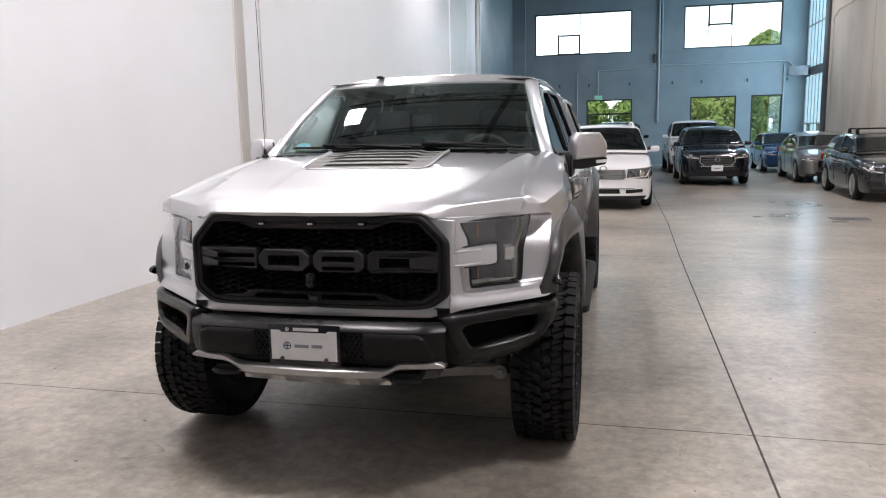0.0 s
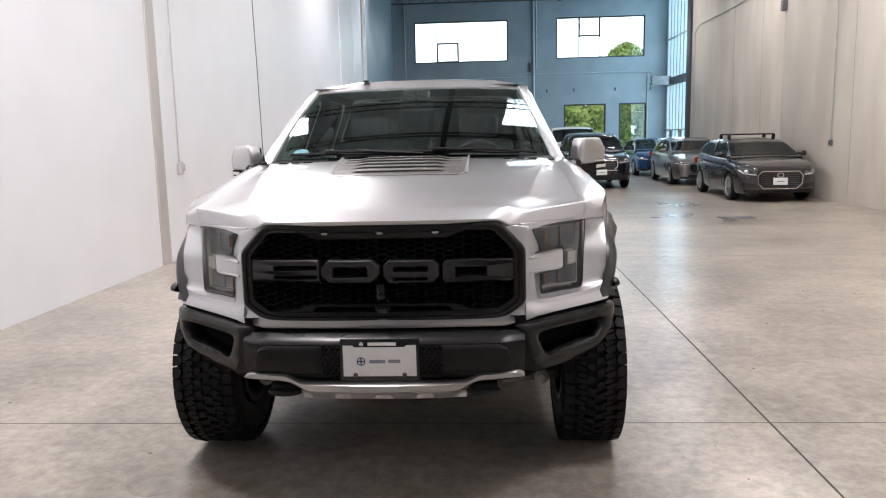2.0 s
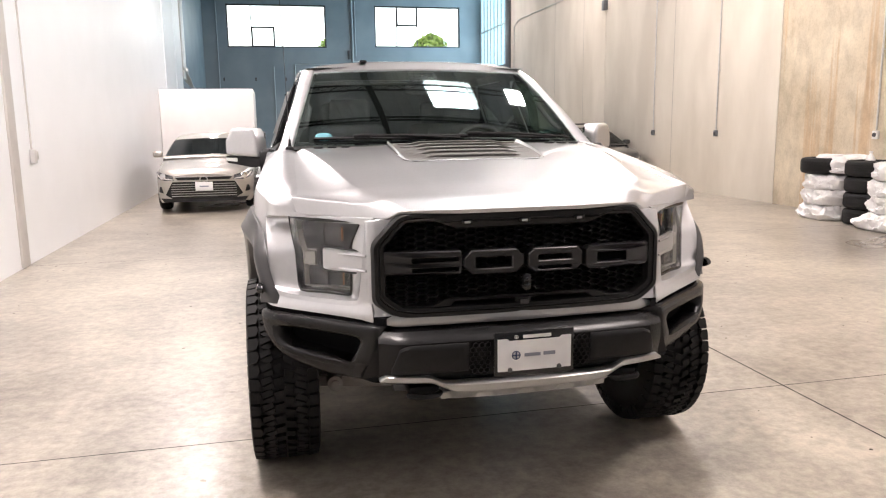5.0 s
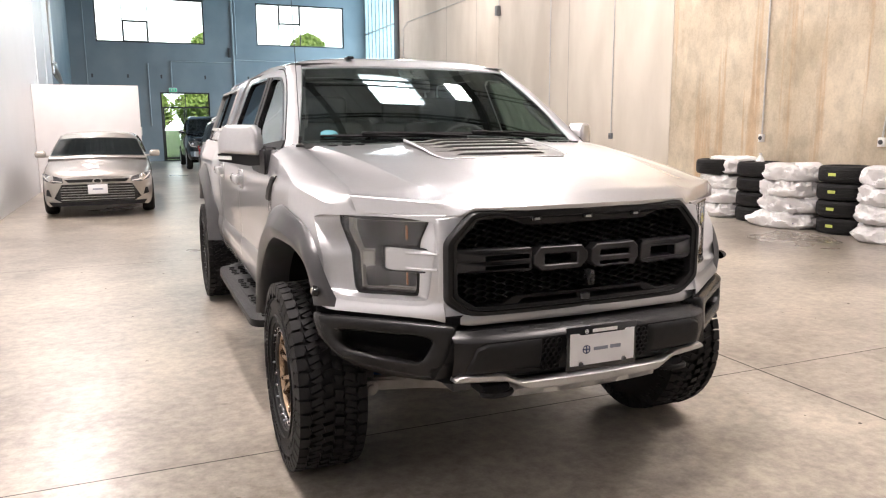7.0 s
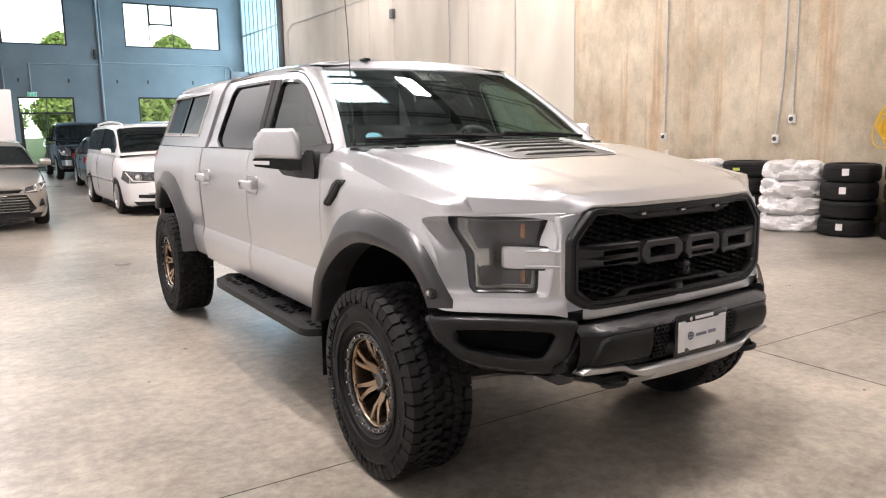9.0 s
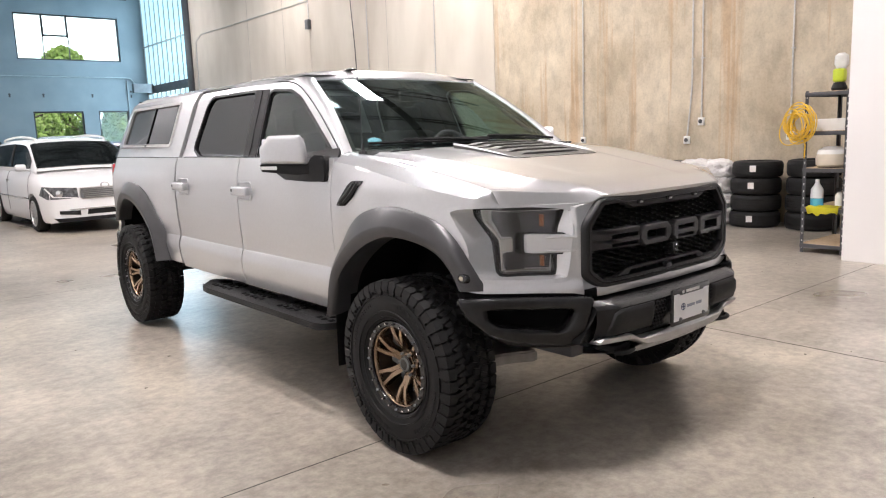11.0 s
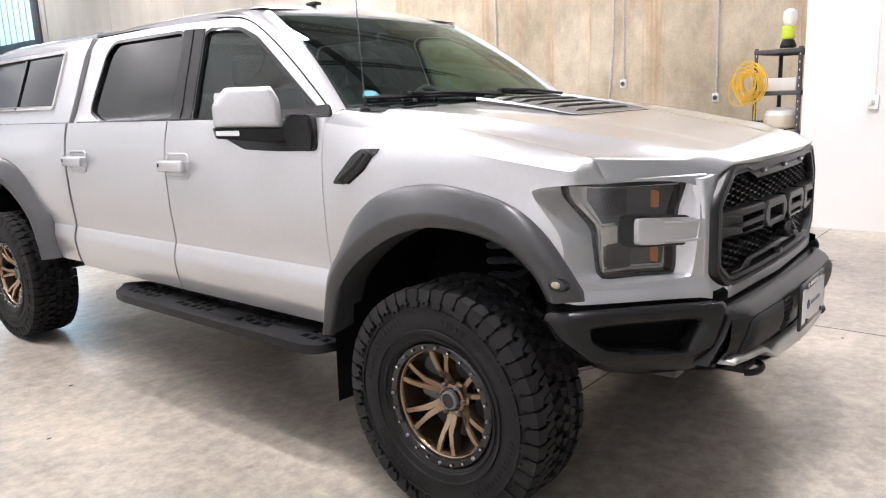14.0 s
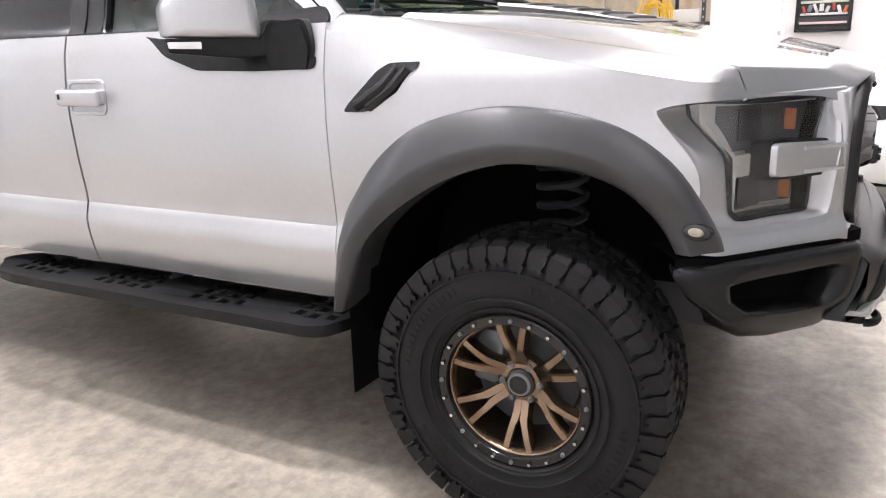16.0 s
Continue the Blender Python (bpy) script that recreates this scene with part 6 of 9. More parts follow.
def bump(x, z, out=0.0):
    return (x, -0.846 - 0.022 * step(0.60, 0.70, z) + 0.05 * step(0.48, 0.64, abs(x)) + 0.04 * step(0.752, 0.79, z) + 0.03 * (abs(x) / 0.6) ** 2 - out, z)


slab(bm, dense(MID, 0.03), [], lambda x, z: bump(x, z), lambda x, z: (x, -0.62, z))
bumper = part("front_bumper", bm, BUMPER_M, truck, "charcoal steel front bumper", sharp=45)
# closer grid on the face for its rounded top
bm = mesh()
rows = []
for i in range(49):
    x = -0.58 + 1.16 * i / 48
    rows.append([bump(x, 0.60 + 0.188 * j / 16, 0.006 if 0 < j < 16 else -0.004) for j in range(17)])
grid(bm, rows)
tidy(bm)
part("bumper_face", bm, BUMPER_M, bumper)
for sgn in (-1, 1):
    bm = mesh()
    pad = []
    for i in range(23):
        x = 0.245 + 0.29 * min(max((i - 1) / 20, 0), 1)
        z1 = ipol([(0.245, 0.750), (0.47, 0.750), (0.505, 0.738), (0.535, 0.655)], x)
        edge_on = i in (0, 22)
        pad.append([bump(sgn * x, 0.630 + (z1 - 0.630) * min(max((j - 1) / 10, 0.02), 0.98), -0.01 if edge_on or j in (0, 12) else 0.012 if j in (1, 11) or i in (1, 21) else 0.020) for j in range(13)])
    grid(bm, pad)
    tidy(bm)
    part("bumper_pad", bm, BLACK_PLASTIC, bumper, sharp=40)
    bm = mesh()
    slab(bm, [(sgn * 0.158, 0.618), (sgn * 0.238, 0.618), (sgn * 0.238, 0.748), (sgn * 0.158, 0.748)], [], lambda x, z: bump(x, z, 0.009), lambda x, z: bump(x, z, -0.01))
    mv = part("mesh_vent", bm, DEEP_BLACK, bumper)
    bm = mesh()
    for r in range(7):
        for c in range(3):
            x, z = sgn * (0.172 + c * 0.024 + (0.012 if r % 2 else 0)), 0.630 + r * 0.0175
            lathe(bm, [(0.0125, 0.0), (0.0125, 0.006), (0.0095, 0.006), (0.0095, 0.0)], 6, Matrix.Translation(bump(x, z, 0.010)) @ pose(0, 0, 0, 90, 0, 0) @ pose(0, 0, 0, 0, 0, 30), False)
    part("vent_mesh", bm, BLACK_PLASTIC, mv)

# outer wings of the bumper
def wing_at(x, z, out=0.0):
    """A point of the swept bumper end at half width x."""
    y = ipol([(0.55, -0.815), (0.587, -0.790), (0.647, -0.742), (0.78, -0.642), (0.92, -0.535), (0.955, -0.500), (0.985, -0.460), (1.005, -0.422), (1.02, -0.378)], x)
    turn = step(0.92, 1.02, x)
    n = Vector((0.60 + 0.35 * turn, -0.80 + 0.5 * turn, 0))
    tuck = 0.035 * step(0.68, 0.59, z)
    return Vector((-x, y, z)) + Vector((-n.x, n.y, 0)) * (out - tuck)


W_OUT = [(0.628, 0.586), (0.665, 0.578), (0.80, 0.586), (0.885, 0.606), (0.94, 0.645), (1.004, 0.735), (1.018, 0.800), (1.014, 0.822), (0.95, 0.827), (0.72, 0.819), (0.585, 0.812), (0.572, 0.798), (0.600, 0.66)]
W_IN = [(0.700, 0.664), (0.900, 0.698), (0.932, 0.726), (0.935, 0.766), (0.662, 0.758), (0.648, 0.744), (0.680, 0.672)]
bm = mesh()
loft(bm, by_angle(rounded(W_OUT, 0.014, 3), (0.80, 0.715), 180), by_angle(rounded(W_IN, 0.010, 3), (0.80, 0.715), 180), ((0.0, -0.085), (0.0, -0.014), (0.06, -0.004), (0.16, 0.004), (0.30, 0.007), (0.68, 0.007), (0.82, 0.002), (0.93, -0.010), (1.0, -0.028), (1.0, -0.085)), wing_at)
for w, sgn in zip(pair("bumper_wing", bm, BUMPER_M, truck, "charcoal bumper end with a pocket", sharp=40), (1, -1)):
    bm = mesh()
    slab(bm, dense(W_IN, 0.05), [], lambda a, z: Vector((sgn, 1, 1)) * wing_at(a, z, -0.080), lambda a, z: Vector((sgn, 1, 1)) * wing_at(a, z, -0.086))
    part("pocket_liner", bm, DEEP_BLACK, w)
bm = mesh()
rows = []
for i in range(31):
    p = wing_at(0.56 + 0.455 * i / 30, 0.838, -0.03)
    rows.append([p + Vector((0, 0, -0.03)), p, p + Vector((0.08, 0.08, 0.012))])
grid(bm, rows)
tidy(bm)
pair("bumper_filler", bm, DEEP_BLACK, truck)

# skid plate and tow hooks
def skid_y(x):
    return -0.896 + 0.062 * (abs(x) / 0.55) ** 2


bm = mesh()
rows = []
for i in range(69):
    x = -0.578 + 1.156 * i / 68
    a = abs(x)
    zt = ipol([(0.0, 0.592), (0.335, 0.592), (0.395, 0.624), (0.555, 0.628), (0.578, 0.612)], a)
    zb = ipol([(0.0, 0.556), (0.30, 0.556), (0.385, 0.596), (0.53, 0.600), (0.578, 0.602)], a)
    y = skid_y(x)
    ring = [(x, y + 0.05, zt + 0.002), (x, y + 0.006, zt), (x, y, zt - 0.005), (x, y, zb + 0.006), (x, y + 0.006, zb), (x, y + 0.06, zb - 0.004)]
    rows.append(ring + ring[:1])
vs, _ = grid(bm, rows)
cap(bm, vs[0][:-1])
cap(bm, vs[-1][:-1])
bmesh.ops.remove_doubles(bm, verts=bm.verts[:], dist=0.0003)
tidy(bm)
skid = part("skid_plate", bm, SKID_M, truck, "brushed silver skid plate", sharp=40)
bm = mesh()
rows = []
for i in range(61):
    x = -0.34 + 0.68 * i / 60
    y = skid_y(x)
    d = 0.016 * max(0.0, min(1.0, (abs(((x + 0.34) / 0.17) % 1.0 - 0.5) - 0.18) * 8))
    rows.append([(x, y + 0.012, 0.560), (x, y + 0.020 + d, 0.548), (x, y + 0.055 + d, 0.520 + d * 0.5), (x, y + 0.075, 0.508), (x, -0.55, 0.455), (x, -0.35, 0.43)])
grid(bm, rows)
tidy(bm)
part("skid_tray", bm, SKID_M, skid)
for sgn in (-1, 1):
    bm = mesh()
    ring = [(sgn * 0.41 + 0.060 * math.cos(k * math.pi / 10), -0.822 - 0.035 * math.sin(k * math.pi / 10), 0.545) for k in range(11)]
    tube(bm, ring, 0.012, 8)
    box(bm, (sgn * 0.41, -0.765, 0.555), (0.12, 0.12, 0.04), 0.012)
    part("tow_hook", bm, BLACK_PLASTIC, truck, "black tow hook")

# licence plate
plate = mesh()
box(plate, (0, -0.906, 0.700), (0.318, 0.012, 0.172), 0.004)
plate = part("licence_plate", plate, GLOSS_BLACK, truck, "white dealer plate in a black frame")
bm = mesh()
slab(bm, [(-0.146, 0.636), (0.146, 0.636), (0.146, 0.762), (0.108, 0.762), (0.100, 0.754), (-0.100, 0.754), (-0.108, 0.762), (-0.146, 0.762)], [], lambda x, z: (x, -0.9145, z), lambda x, z: (x, -0.910, z))
part("plate_sheet", bm, PLATE_WHITE, plate)
INK, INK2 = surface("navy_ink", (0.03, 0.05, 0.13), None, 9, 0.5), surface("grey_ink", (0.25, 0.27, 0.33), None, 9, 0.5)
def strokes(name, x0, x1, zc, h, mat, parent, y, n=1):
    for k in range(n):
        bm = mesh()
        w = (x1 - x0) / n
        box(bm, (x0 + w * (k + 0.5), y, zc), (w * 0.86, 0.0016, h))
        part(name, bm, mat, parent)
strokes("lettering_bar", -0.046, 0.028, 0.696, 0.013, INK2, plate, -0.9150)
strokes("lettering_bar", 0.031, 0.086, 0.697, 0.014, INK2, plate, -0.9150)
strokes("lettering_bar", -0.055, 0.075, 0.767, 0.013, PLASTIC_WHITE, plate, -0.9128)
for xx, zz, r, mt in ((-0.074, 0.697, 0.017, INK), (-0.072, 0.767, 0.008, PLASTIC_WHITE)):
    bm = mesh()
    lathe(bm, [(r, 0), (r, 0.0015), (r * 0.8, 0.0015), (r * 0.8, 0)], 24, pose(xx, -0.9128 if zz > 0.75 else -0.9146, zz, 90, 0, 0), False)
    box(bm, (xx, -0.9138 if zz > 0.75 else -0.9155, zz), (r * 2, 0.001, r * 0.3))
    box(bm, (xx, -0.9138 if zz > 0.75 else -0.9155, zz), (r * 0.3, 0.001, r * 2))
    part("round_emblem", bm, mt, plate)
for x in (-0.098, 0.098):
    bm = mesh()
    lathe(bm, [(0.0, 0.008), (0.008, 0.008), (0.010, 0.0)], 10, pose(x, -0.914, 0.641, 90, 0, 0), False)
    part("plate_screw", bm, STEEL_DARK, plate)

# ---- wheels ----
def tyre_mesh():
    """Axle along x, outer face at -x. Carcass with lugs round the tread."""
    R = 0.450
    bm = mesh()
    prof = [(0.235, -0.120), (0.252, -0.140), (0.30, -0.154), (0.345, -0.156), (0.385, -0.1485), (0.410, -0.142), (0.425, -0.129), (0.429, 0.0), (0.425, 0.129), (0.410, 0.142), (0.385, 0.15), (0.345, 0.158), (0.30, 0.156), (0.252, 0.14), (0.235, 0.12)]
    m = pose(0, 0, 0, 0, 90, 0)
    lathe(bm, prof, 96, m, False)
    # raised unreadable marks and bead rings on the sidewall
    for k in range(96):
        if k % 24 > 14:
            continue
        t = 2 * math.pi * k / 96
        box(bm, (-0.1575, -math.sin(t) * 0.338, math.cos(t) * 0.338), (0.004, 0.012, 0.020 if k % 3 else 0.013), 0, pose(0, 0, 0, math.degrees(t), 0, 0))
    for r, h in ((0.262, 0.146), (0.292, 0.158), (0.372, 0.1545)):
        lathe(bm, [(r - 0.004, -h + 0.004), (r - 0.003, -h - 0.004), (r + 0.003, -h - 0.004), (r + 0.004, -h + 0.004)], 96, m, False)

    def lug(corners, r0, r1):
        """corners: (angle, across) of a block on the tread."""
        lo = [bm.verts.new((x, -math.sin(a) * r0, math.cos(a) * r0)) for a, x in corners]
        cx = sum(c[1] for c in corners) / len(corners)
        ca = sum(c[0] for c in corners) / len(corners)
        hi = [bm.verts.new((cx + (x - cx) * 0.93, -math.sin(ca + (a - ca) * 0.93) * (r1 - abs(x) ** 2 * 0.55), math.cos(ca + (a - ca) * 0.93) * (r1 - abs(x) ** 2 * 0.55))) for a, x in corners]
        n = len(corners)
        bm.faces.new(hi)
        for i in range(n):
            bm.faces.new((lo[i], lo[(i + 1) % n], hi[(i + 1) % n], hi[i]))

    N = 46
    d = 2 * math.pi / N
    for k in range(N):
        a = k * d
        for s in (-1, 1):
            q = a + (d / 2 if s > 0 else 0)
            # shoulder lug, mid chevrons and centre block
            lug([(q + d * 0.05, s * 0.110), (q + d * 0.44, s * 0.102), (q + d * 0.90, s * 0.114), (q + d * 0.92, s * 0.154), (q + d * 0.05, s * 0.154)], 0.418, R + 0.008)
            lug([(q - d * 0.16, s * 0.056), (q + d * 0.26, s * 0.046), (q + d * 0.58, s * 0.098), (q + d * 0.12, s * 0.104)], 0.418, R)
            lug([(q + d * 0.36, s * 0.048), (q + d * 0.80, s * 0.042), (q + d * 0.94, s * 0.078), (q + d * 0.70, s * 0.098)], 0.418, R)
            lug([(q - d * 0.02, s * 0.003), (q + d * 0.50, s * 0.005), (q + d * 0.70, s * 0.038), (q + d * 0.14, s * 0.048)], 0.418, R)
            # side biter on the sidewall, stepped and alternately long and short
            e = 0.370 if k % 2 else 0.386
            p = [(q + d * 0.04, 0.441, 0.152), (q + d * 0.93, 0.441, 0.152), (q + d * 0.93, 0.424, 0.1575), (q + d * 0.80, 0.404, 0.1602), (q + d * 0.90, 0.396, 0.1604), (q + d * 0.70, e, 0.1600), (q + d * 0.52, e + 0.014, 0.1604), (q + d * 0.24, e + 0.004, 0.1600), (q + d * 0.13, 0.400, 0.1604), (q + d * 0.05, 0.412, 0.1598), (q + d * 0.04, 0.424, 0.1575)]
            base = [bm.verts.new((s * (w - 0.012), -math.sin(t) * r, math.cos(t) * r)) for t, r, w in p]
            top = [bm.verts.new((s * w, -math.sin(t) * r, math.cos(t) * r)) for t, r, w in p]
            bm.faces.new(top)
            for i in range(len(p)):
                j = (i + 1) % len(p)
                bm.faces.new((base[i], base[j], top[j], top[i]))
    for v in bm.verts:
        v.co.x *= 0.93
    return tidy(bm)


def rim_parts(wheel):
    m = pose(0, 0, 0, 0, -90, 0)
    bm = mesh()
    lathe(bm, [(0.243, 0.10), (0.243, 0.122), (0.236, 0.128), (0.212, 0.128), (0.207, 0.120), (0.207, 0.098)], 72, m, False)
    ring = part("beadlock_ring", bm, GLOSS_BLACK, wheel, "black beadlock-style outer ring")
    for k in range(24):
        a = 2 * math.pi * (k + 0.5) / 24
        bm = mesh()
        lathe(bm, [(0.0, 0.137), (0.0055, 0.137), (0.0062, 0.130), (0.0062, 0.120)], 6, m @ pose(0.225 * math.cos(a), 0.225 * math.sin(a), 0), False)
        part("ring_bolt", bm, CHROME if k % 3 else STEEL_GREY, ring)
    bm = mesh()
    lathe(bm, [(0.208, 0.112), (0.198, 0.096), (0.192, 0.075), (0.186, 0.02), (0.182, -0.10), (0.205, -0.14), (0.235, -0.14)], 72, m, False)
    part("barrel", bm, surface("dark_bronze_barrel", (0.045, 0.032, 0.021), (0.032, 0.023, 0.015), 12, 0.4, 0.7), wheel, "dark bronze wheel barrel")
    bm = mesh()
    lathe(bm, [(0.2085, 0.113), (0.2035, 0.111), (0.1985, 0.103), (0.1960, 0.092), (0.1955, 0.074), (0.1915, 0.070), (0.1905, 0.040)], 72, m, False)
    part("rim_lip", bm, BRONZE, wheel, "bronze stepped rim lip")
    # six split spokes
    for k in range(6):
        a0 = 2 * math.pi * k / 6 + 0.18
        bm = mesh()
        for s in (-1, 1):
            path = [(0.056, 0.0105 * s, 0.054), (0.088, 0.0110 * s, 0.068), (0.110, 0.0135 * s, 0.084), (0.122, 0.0178 * s, 0.092), (0.165, 0.0290 * s, 0.104), (0.2060, 0.0395 * s, 0.108)]
            rows = []
            for i, (r, t, h) in enumerate(path):
                w = (0.0150, 0.0155, 0.0150, 0.0130, 0.0122, 0.0122)[i]
                f = 0.06 * w * s
                rows.append([(r, t - w, h - 0.04), (r, t - w, h - 0.007), (r, t - w * 0.74 + f, h), (r, t + w * 0.74 + f, h), (r, t + w, h - 0.007), (r, t + w, h - 0.04)])
            vs, _ = grid(bm, [[m @ pose(0, 0, 0, 0, 0, math.degrees(a0)) @ Vector(p) for p in row] for row in rows], True)
            cap(bm, vs[0])
            cap(bm, vs[-1])
        tidy(bm)
        part("spoke", bm, BRONZE, wheel, "bronze split spoke", sharp=25)
    bm = mesh()
    lathe(bm, [(0.078, 0.01), (0.078, 0.046), (0.070, 0.054), (0.046, 0.056), (0.046, 0.03)], 48, m, False)
    part("hub_face", bm, BRONZE, wheel)
    for k in range(6):
        a = 2 * math.pi * (k + 0.5) / 6 + 0.18
        bm = mesh()
        lathe(bm, [(0.0, 0.069), (0.0075, 0.068), (0.009, 0.062), (0.009, 0.04)], 6, m @ pose(0.059 * math.cos(a), 0.059 * math.sin(a), 0), False)
        part("lug_nut", bm, STEEL_GREY, wheel)
    bm = mesh()
    lathe(bm, [(0.0, 0.074), (0.028, 0.074), (0.034, 0.068), (0.044, 0.064), (0.046, 0.04)], 32, m, False)
    hub = part("hub_cap", bm, GLOSS_BLACK, wheel, "black hub cap")
    bm = mesh()
    lathe(bm, [(0.036, 0.068), (0.036, 0.0725), (0.032, 0.0755), (0.029, 0.0755)], 32, m, False)
    part("cap_ring", bm, STEEL_GREY, hub)
    bm = mesh()
    lathe(bm, [(0.0, 0.005), (0.165, 0.005), (0.168, -0.002), (0.168, -0.03)], 48, m, False)
    disc = part("brake_disc", bm, STEEL_DARK, wheel)
    bm = mesh()
    box(bm, (-0.01, 0.12, 0.04), (0.05, 0.09, 0.18), 0.015)
    part("brake_caliper", bm, STEEL_GREY, disc)


def wheel_at(x, y, rz, turn):
    w = new("wheel")
    w.parent = truck
    w.matrix_basis = pose(x, y, 0.4315, 0, 0, rz) @ pose(0, 0, 0, turn, 0, 0) @ Matrix.Diagonal((1, 0.943, 0.943, 1))
    w["label"] = "knobbly off-road tyre on a bronze wheel"
    return w


first = wheel_at(-0.932, 0.018, 0, 8)
part("tyre", tyre_mesh(), RUBBER, first, "black all-terrain tyre", sharp=30)
rim_parts(first)
for x, y, rz, turn in ((0.932, 0.018, 180, 23), (-0.93, AXLE_R, 0, 40), (0.93, AXLE_R, 180, 0)):
    w = wheel_at(x, y, rz, turn)
    for c in first.children_recursive:
        k = c.copy()
        scene.collection.objects.link(k)
        k.parent = w if c.parent == first else None
        if k.parent is None:
            mates = [o for o in w.children if o.data == c.parent.data]
            k.parent = mates[-1]

# ---- underbody ----
bm = mesh()
box(bm, (0, 1.9, 0.70), (1.05, 4.2, 0.22), 0.04)
box(bm, (0, -0.35, 0.72), (1.0, 0.7, 0.26), 0.04)
part("underbody", bm, DEEP_BLACK, truck)
bm = mesh()
box(bm, (0, 1.68, 0.665), (1.90, 2.22, 0.03))
box(bm, (0, 3.02, 0.70), (1.90, 0.44, 0.03))
box(bm, (0, 3.86, 0.70), (1.08, 1.26, 0.03))
part("floor_pan", bm, DEEP_BLACK, truck)
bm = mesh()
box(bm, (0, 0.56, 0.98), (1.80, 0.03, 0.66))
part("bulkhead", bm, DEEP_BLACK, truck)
for x in (-0.45, 0.45):
    bm = mesh()
    box(bm, (x, 2.0, 0.545), (0.09, 5.2, 0.14), 0.015)
    part("frame_rail", bm, STEEL_DARK, truck)
bm = mesh()
tube(bm, [(-0.8, AXLE_R, 0.45), (0.8, AXLE_R, 0.45)], 0.05, 12)
lathe(bm, [(0.0, -0.12), (0.10, -0.1), (0.14, 0), (0.10, 0.1), (0.0, 0.12)], 20, pose(0, AXLE_R, 0.45, 90, 0, 0), False)
part("rear_axle", bm, STEEL_DARK, truck)
for s in (-1, 1):
    bm = mesh()
    slab(bm, rounded([(0.30, -0.22), (0.44, -0.14), (0.80, -0.05), (0.80, 0.05), (0.44, 0.14), (0.30, 0.22), (0.26, 0.0)], 0.03, 3), [], lambda x, y: (s * x, y, 0.395 + 0.0 * x), lambda x, y: (s * x, y, 0.335))
    bmesh.ops.bevel(bm, geom=[e for e in bm.edges if e.calc_face_angle(0) > 1.0], offset=0.01, segments=2, affect="EDGES")
    arm = part("control_arm", bm, ARM_M, truck, "cast lower control arm", sharp=40)
    bm = mesh()
    lathe(bm, [(0.0, 0.03), (0.018, 0.03), (0.02, 0.02), (0.036, 0.018), (0.036, -0.1)], 14, pose(s * 0.70, -0.13, 0.375, 90, 0, 0), False)
    part("ball_joint", bm, ARM_M, arm)
    bm = mesh()
    tube(bm, [(s * 0.62, 0.0, 0.38), (s * 0.60, 0.02, 0.70)], 0.042, 14)
    shock = part("shock_absorber", bm, SHOCK_BLUE, truck, "blue shock absorber")
    bm = mesh()
    coil = [(s * 0.60 + 0.072 * math.cos(k * 0.42), 0.03 + 0.072 * math.sin(k * 0.42), 0.66 + 0.0040 * k) for k in range(105)]
    tube(bm, coil, 0.012, 6)
    part("coil_spring", bm, STEEL_DARK, shock, "dark coil spring")
    bm = mesh()
    box(bm, (s * 0.70, -0.05, 0.60), (0.07, 0.10, 0.42), 0.02)
    part("knuckle", bm, STEEL_DARK, truck)

# steps: flat boards with three rows of punched square treads
TREAD_AT = [(y0 + i * 0.062, 0.90 + j * 0.058 + 0.008 * (i % 2)) for y0, n in ((0.64, 3), (1.02, 4), (1.46, 5), (1.93, 5)) for i in range(n) for j in range(3)]
TREAD = [[(y - 0.021, x - 0.019), (y + 0.021, x - 0.019), (y + 0.021, x + 0.019), (y - 0.021, x + 0.019)] for y, x in TREAD_AT]
bm = mesh()
slab(bm, rounded([(0.575, 0.985), (0.62, 1.085), (0.68, 1.108), (2.12, 1.108), (2.24, 1.085), (2.38, 0.96), (2.30, 0.86), (0.62, 0.86)], 0.04, 4), TREAD, lambda y, x: (-x, y, 0.545), lambda y, x: (-x, y, 0.507))
bmesh.ops.bevel(bm, geom=[e for e in bm.edges if e.calc_face_angle(0) > 1.0 and e.calc_length() > 0.05], offset=0.008, segments=2, affect="EDGES")
for st, sgn in zip(pair("side_step", bm, BLACK_PLASTIC, truck, "black side step with punched treads", sharp=40), (-1, 1)):
    for y, x in TREAD_AT:
        bm = mesh()
        box(bm, (sgn * x, y + 0.012, 0.543), (0.036, 0.014, 0.014), 0.003, seg=1)
        part("tread_stud", bm, BLACK_PLASTIC, st)
    for y in (0.72, 1.45, 2.12):
        bm = mesh()
        tube(bm, [(sgn * 0.90, y, 0.525), (sgn * 0.78, y, 0.57), (sgn * 0.5, y, 0.62)], 0.03, 8)
        part("bracket", bm, STEEL_DARK, st)
# mud flaps
bm = mesh()
rows = []
for z in (0.66, 0.55, 0.45, 0.36, 0.315):
    off = 0.02 * (0.66 - z)
    rows.append([(-1.045, 0.545 + off, z), (-0.92, 0.535 + off, z), (-0.80, 0.53 + off, z)])
grid(bm, rows)
bmesh.ops.solidify(bm, geom=bm.faces[:], thickness=0.008)
tidy(bm)
pair("mud_flap", bm, BLACK_PLASTIC, truck, "black mud flap")

# ---- canopy ----
def can(y, z):
    return ipol([(1.42, 0.945), (1.46, 0.930), (1.86, 0.775), (1.905, 0.735), (1.94, 0.65)], z) - 0.05 * step(4.1, 4.5, y)


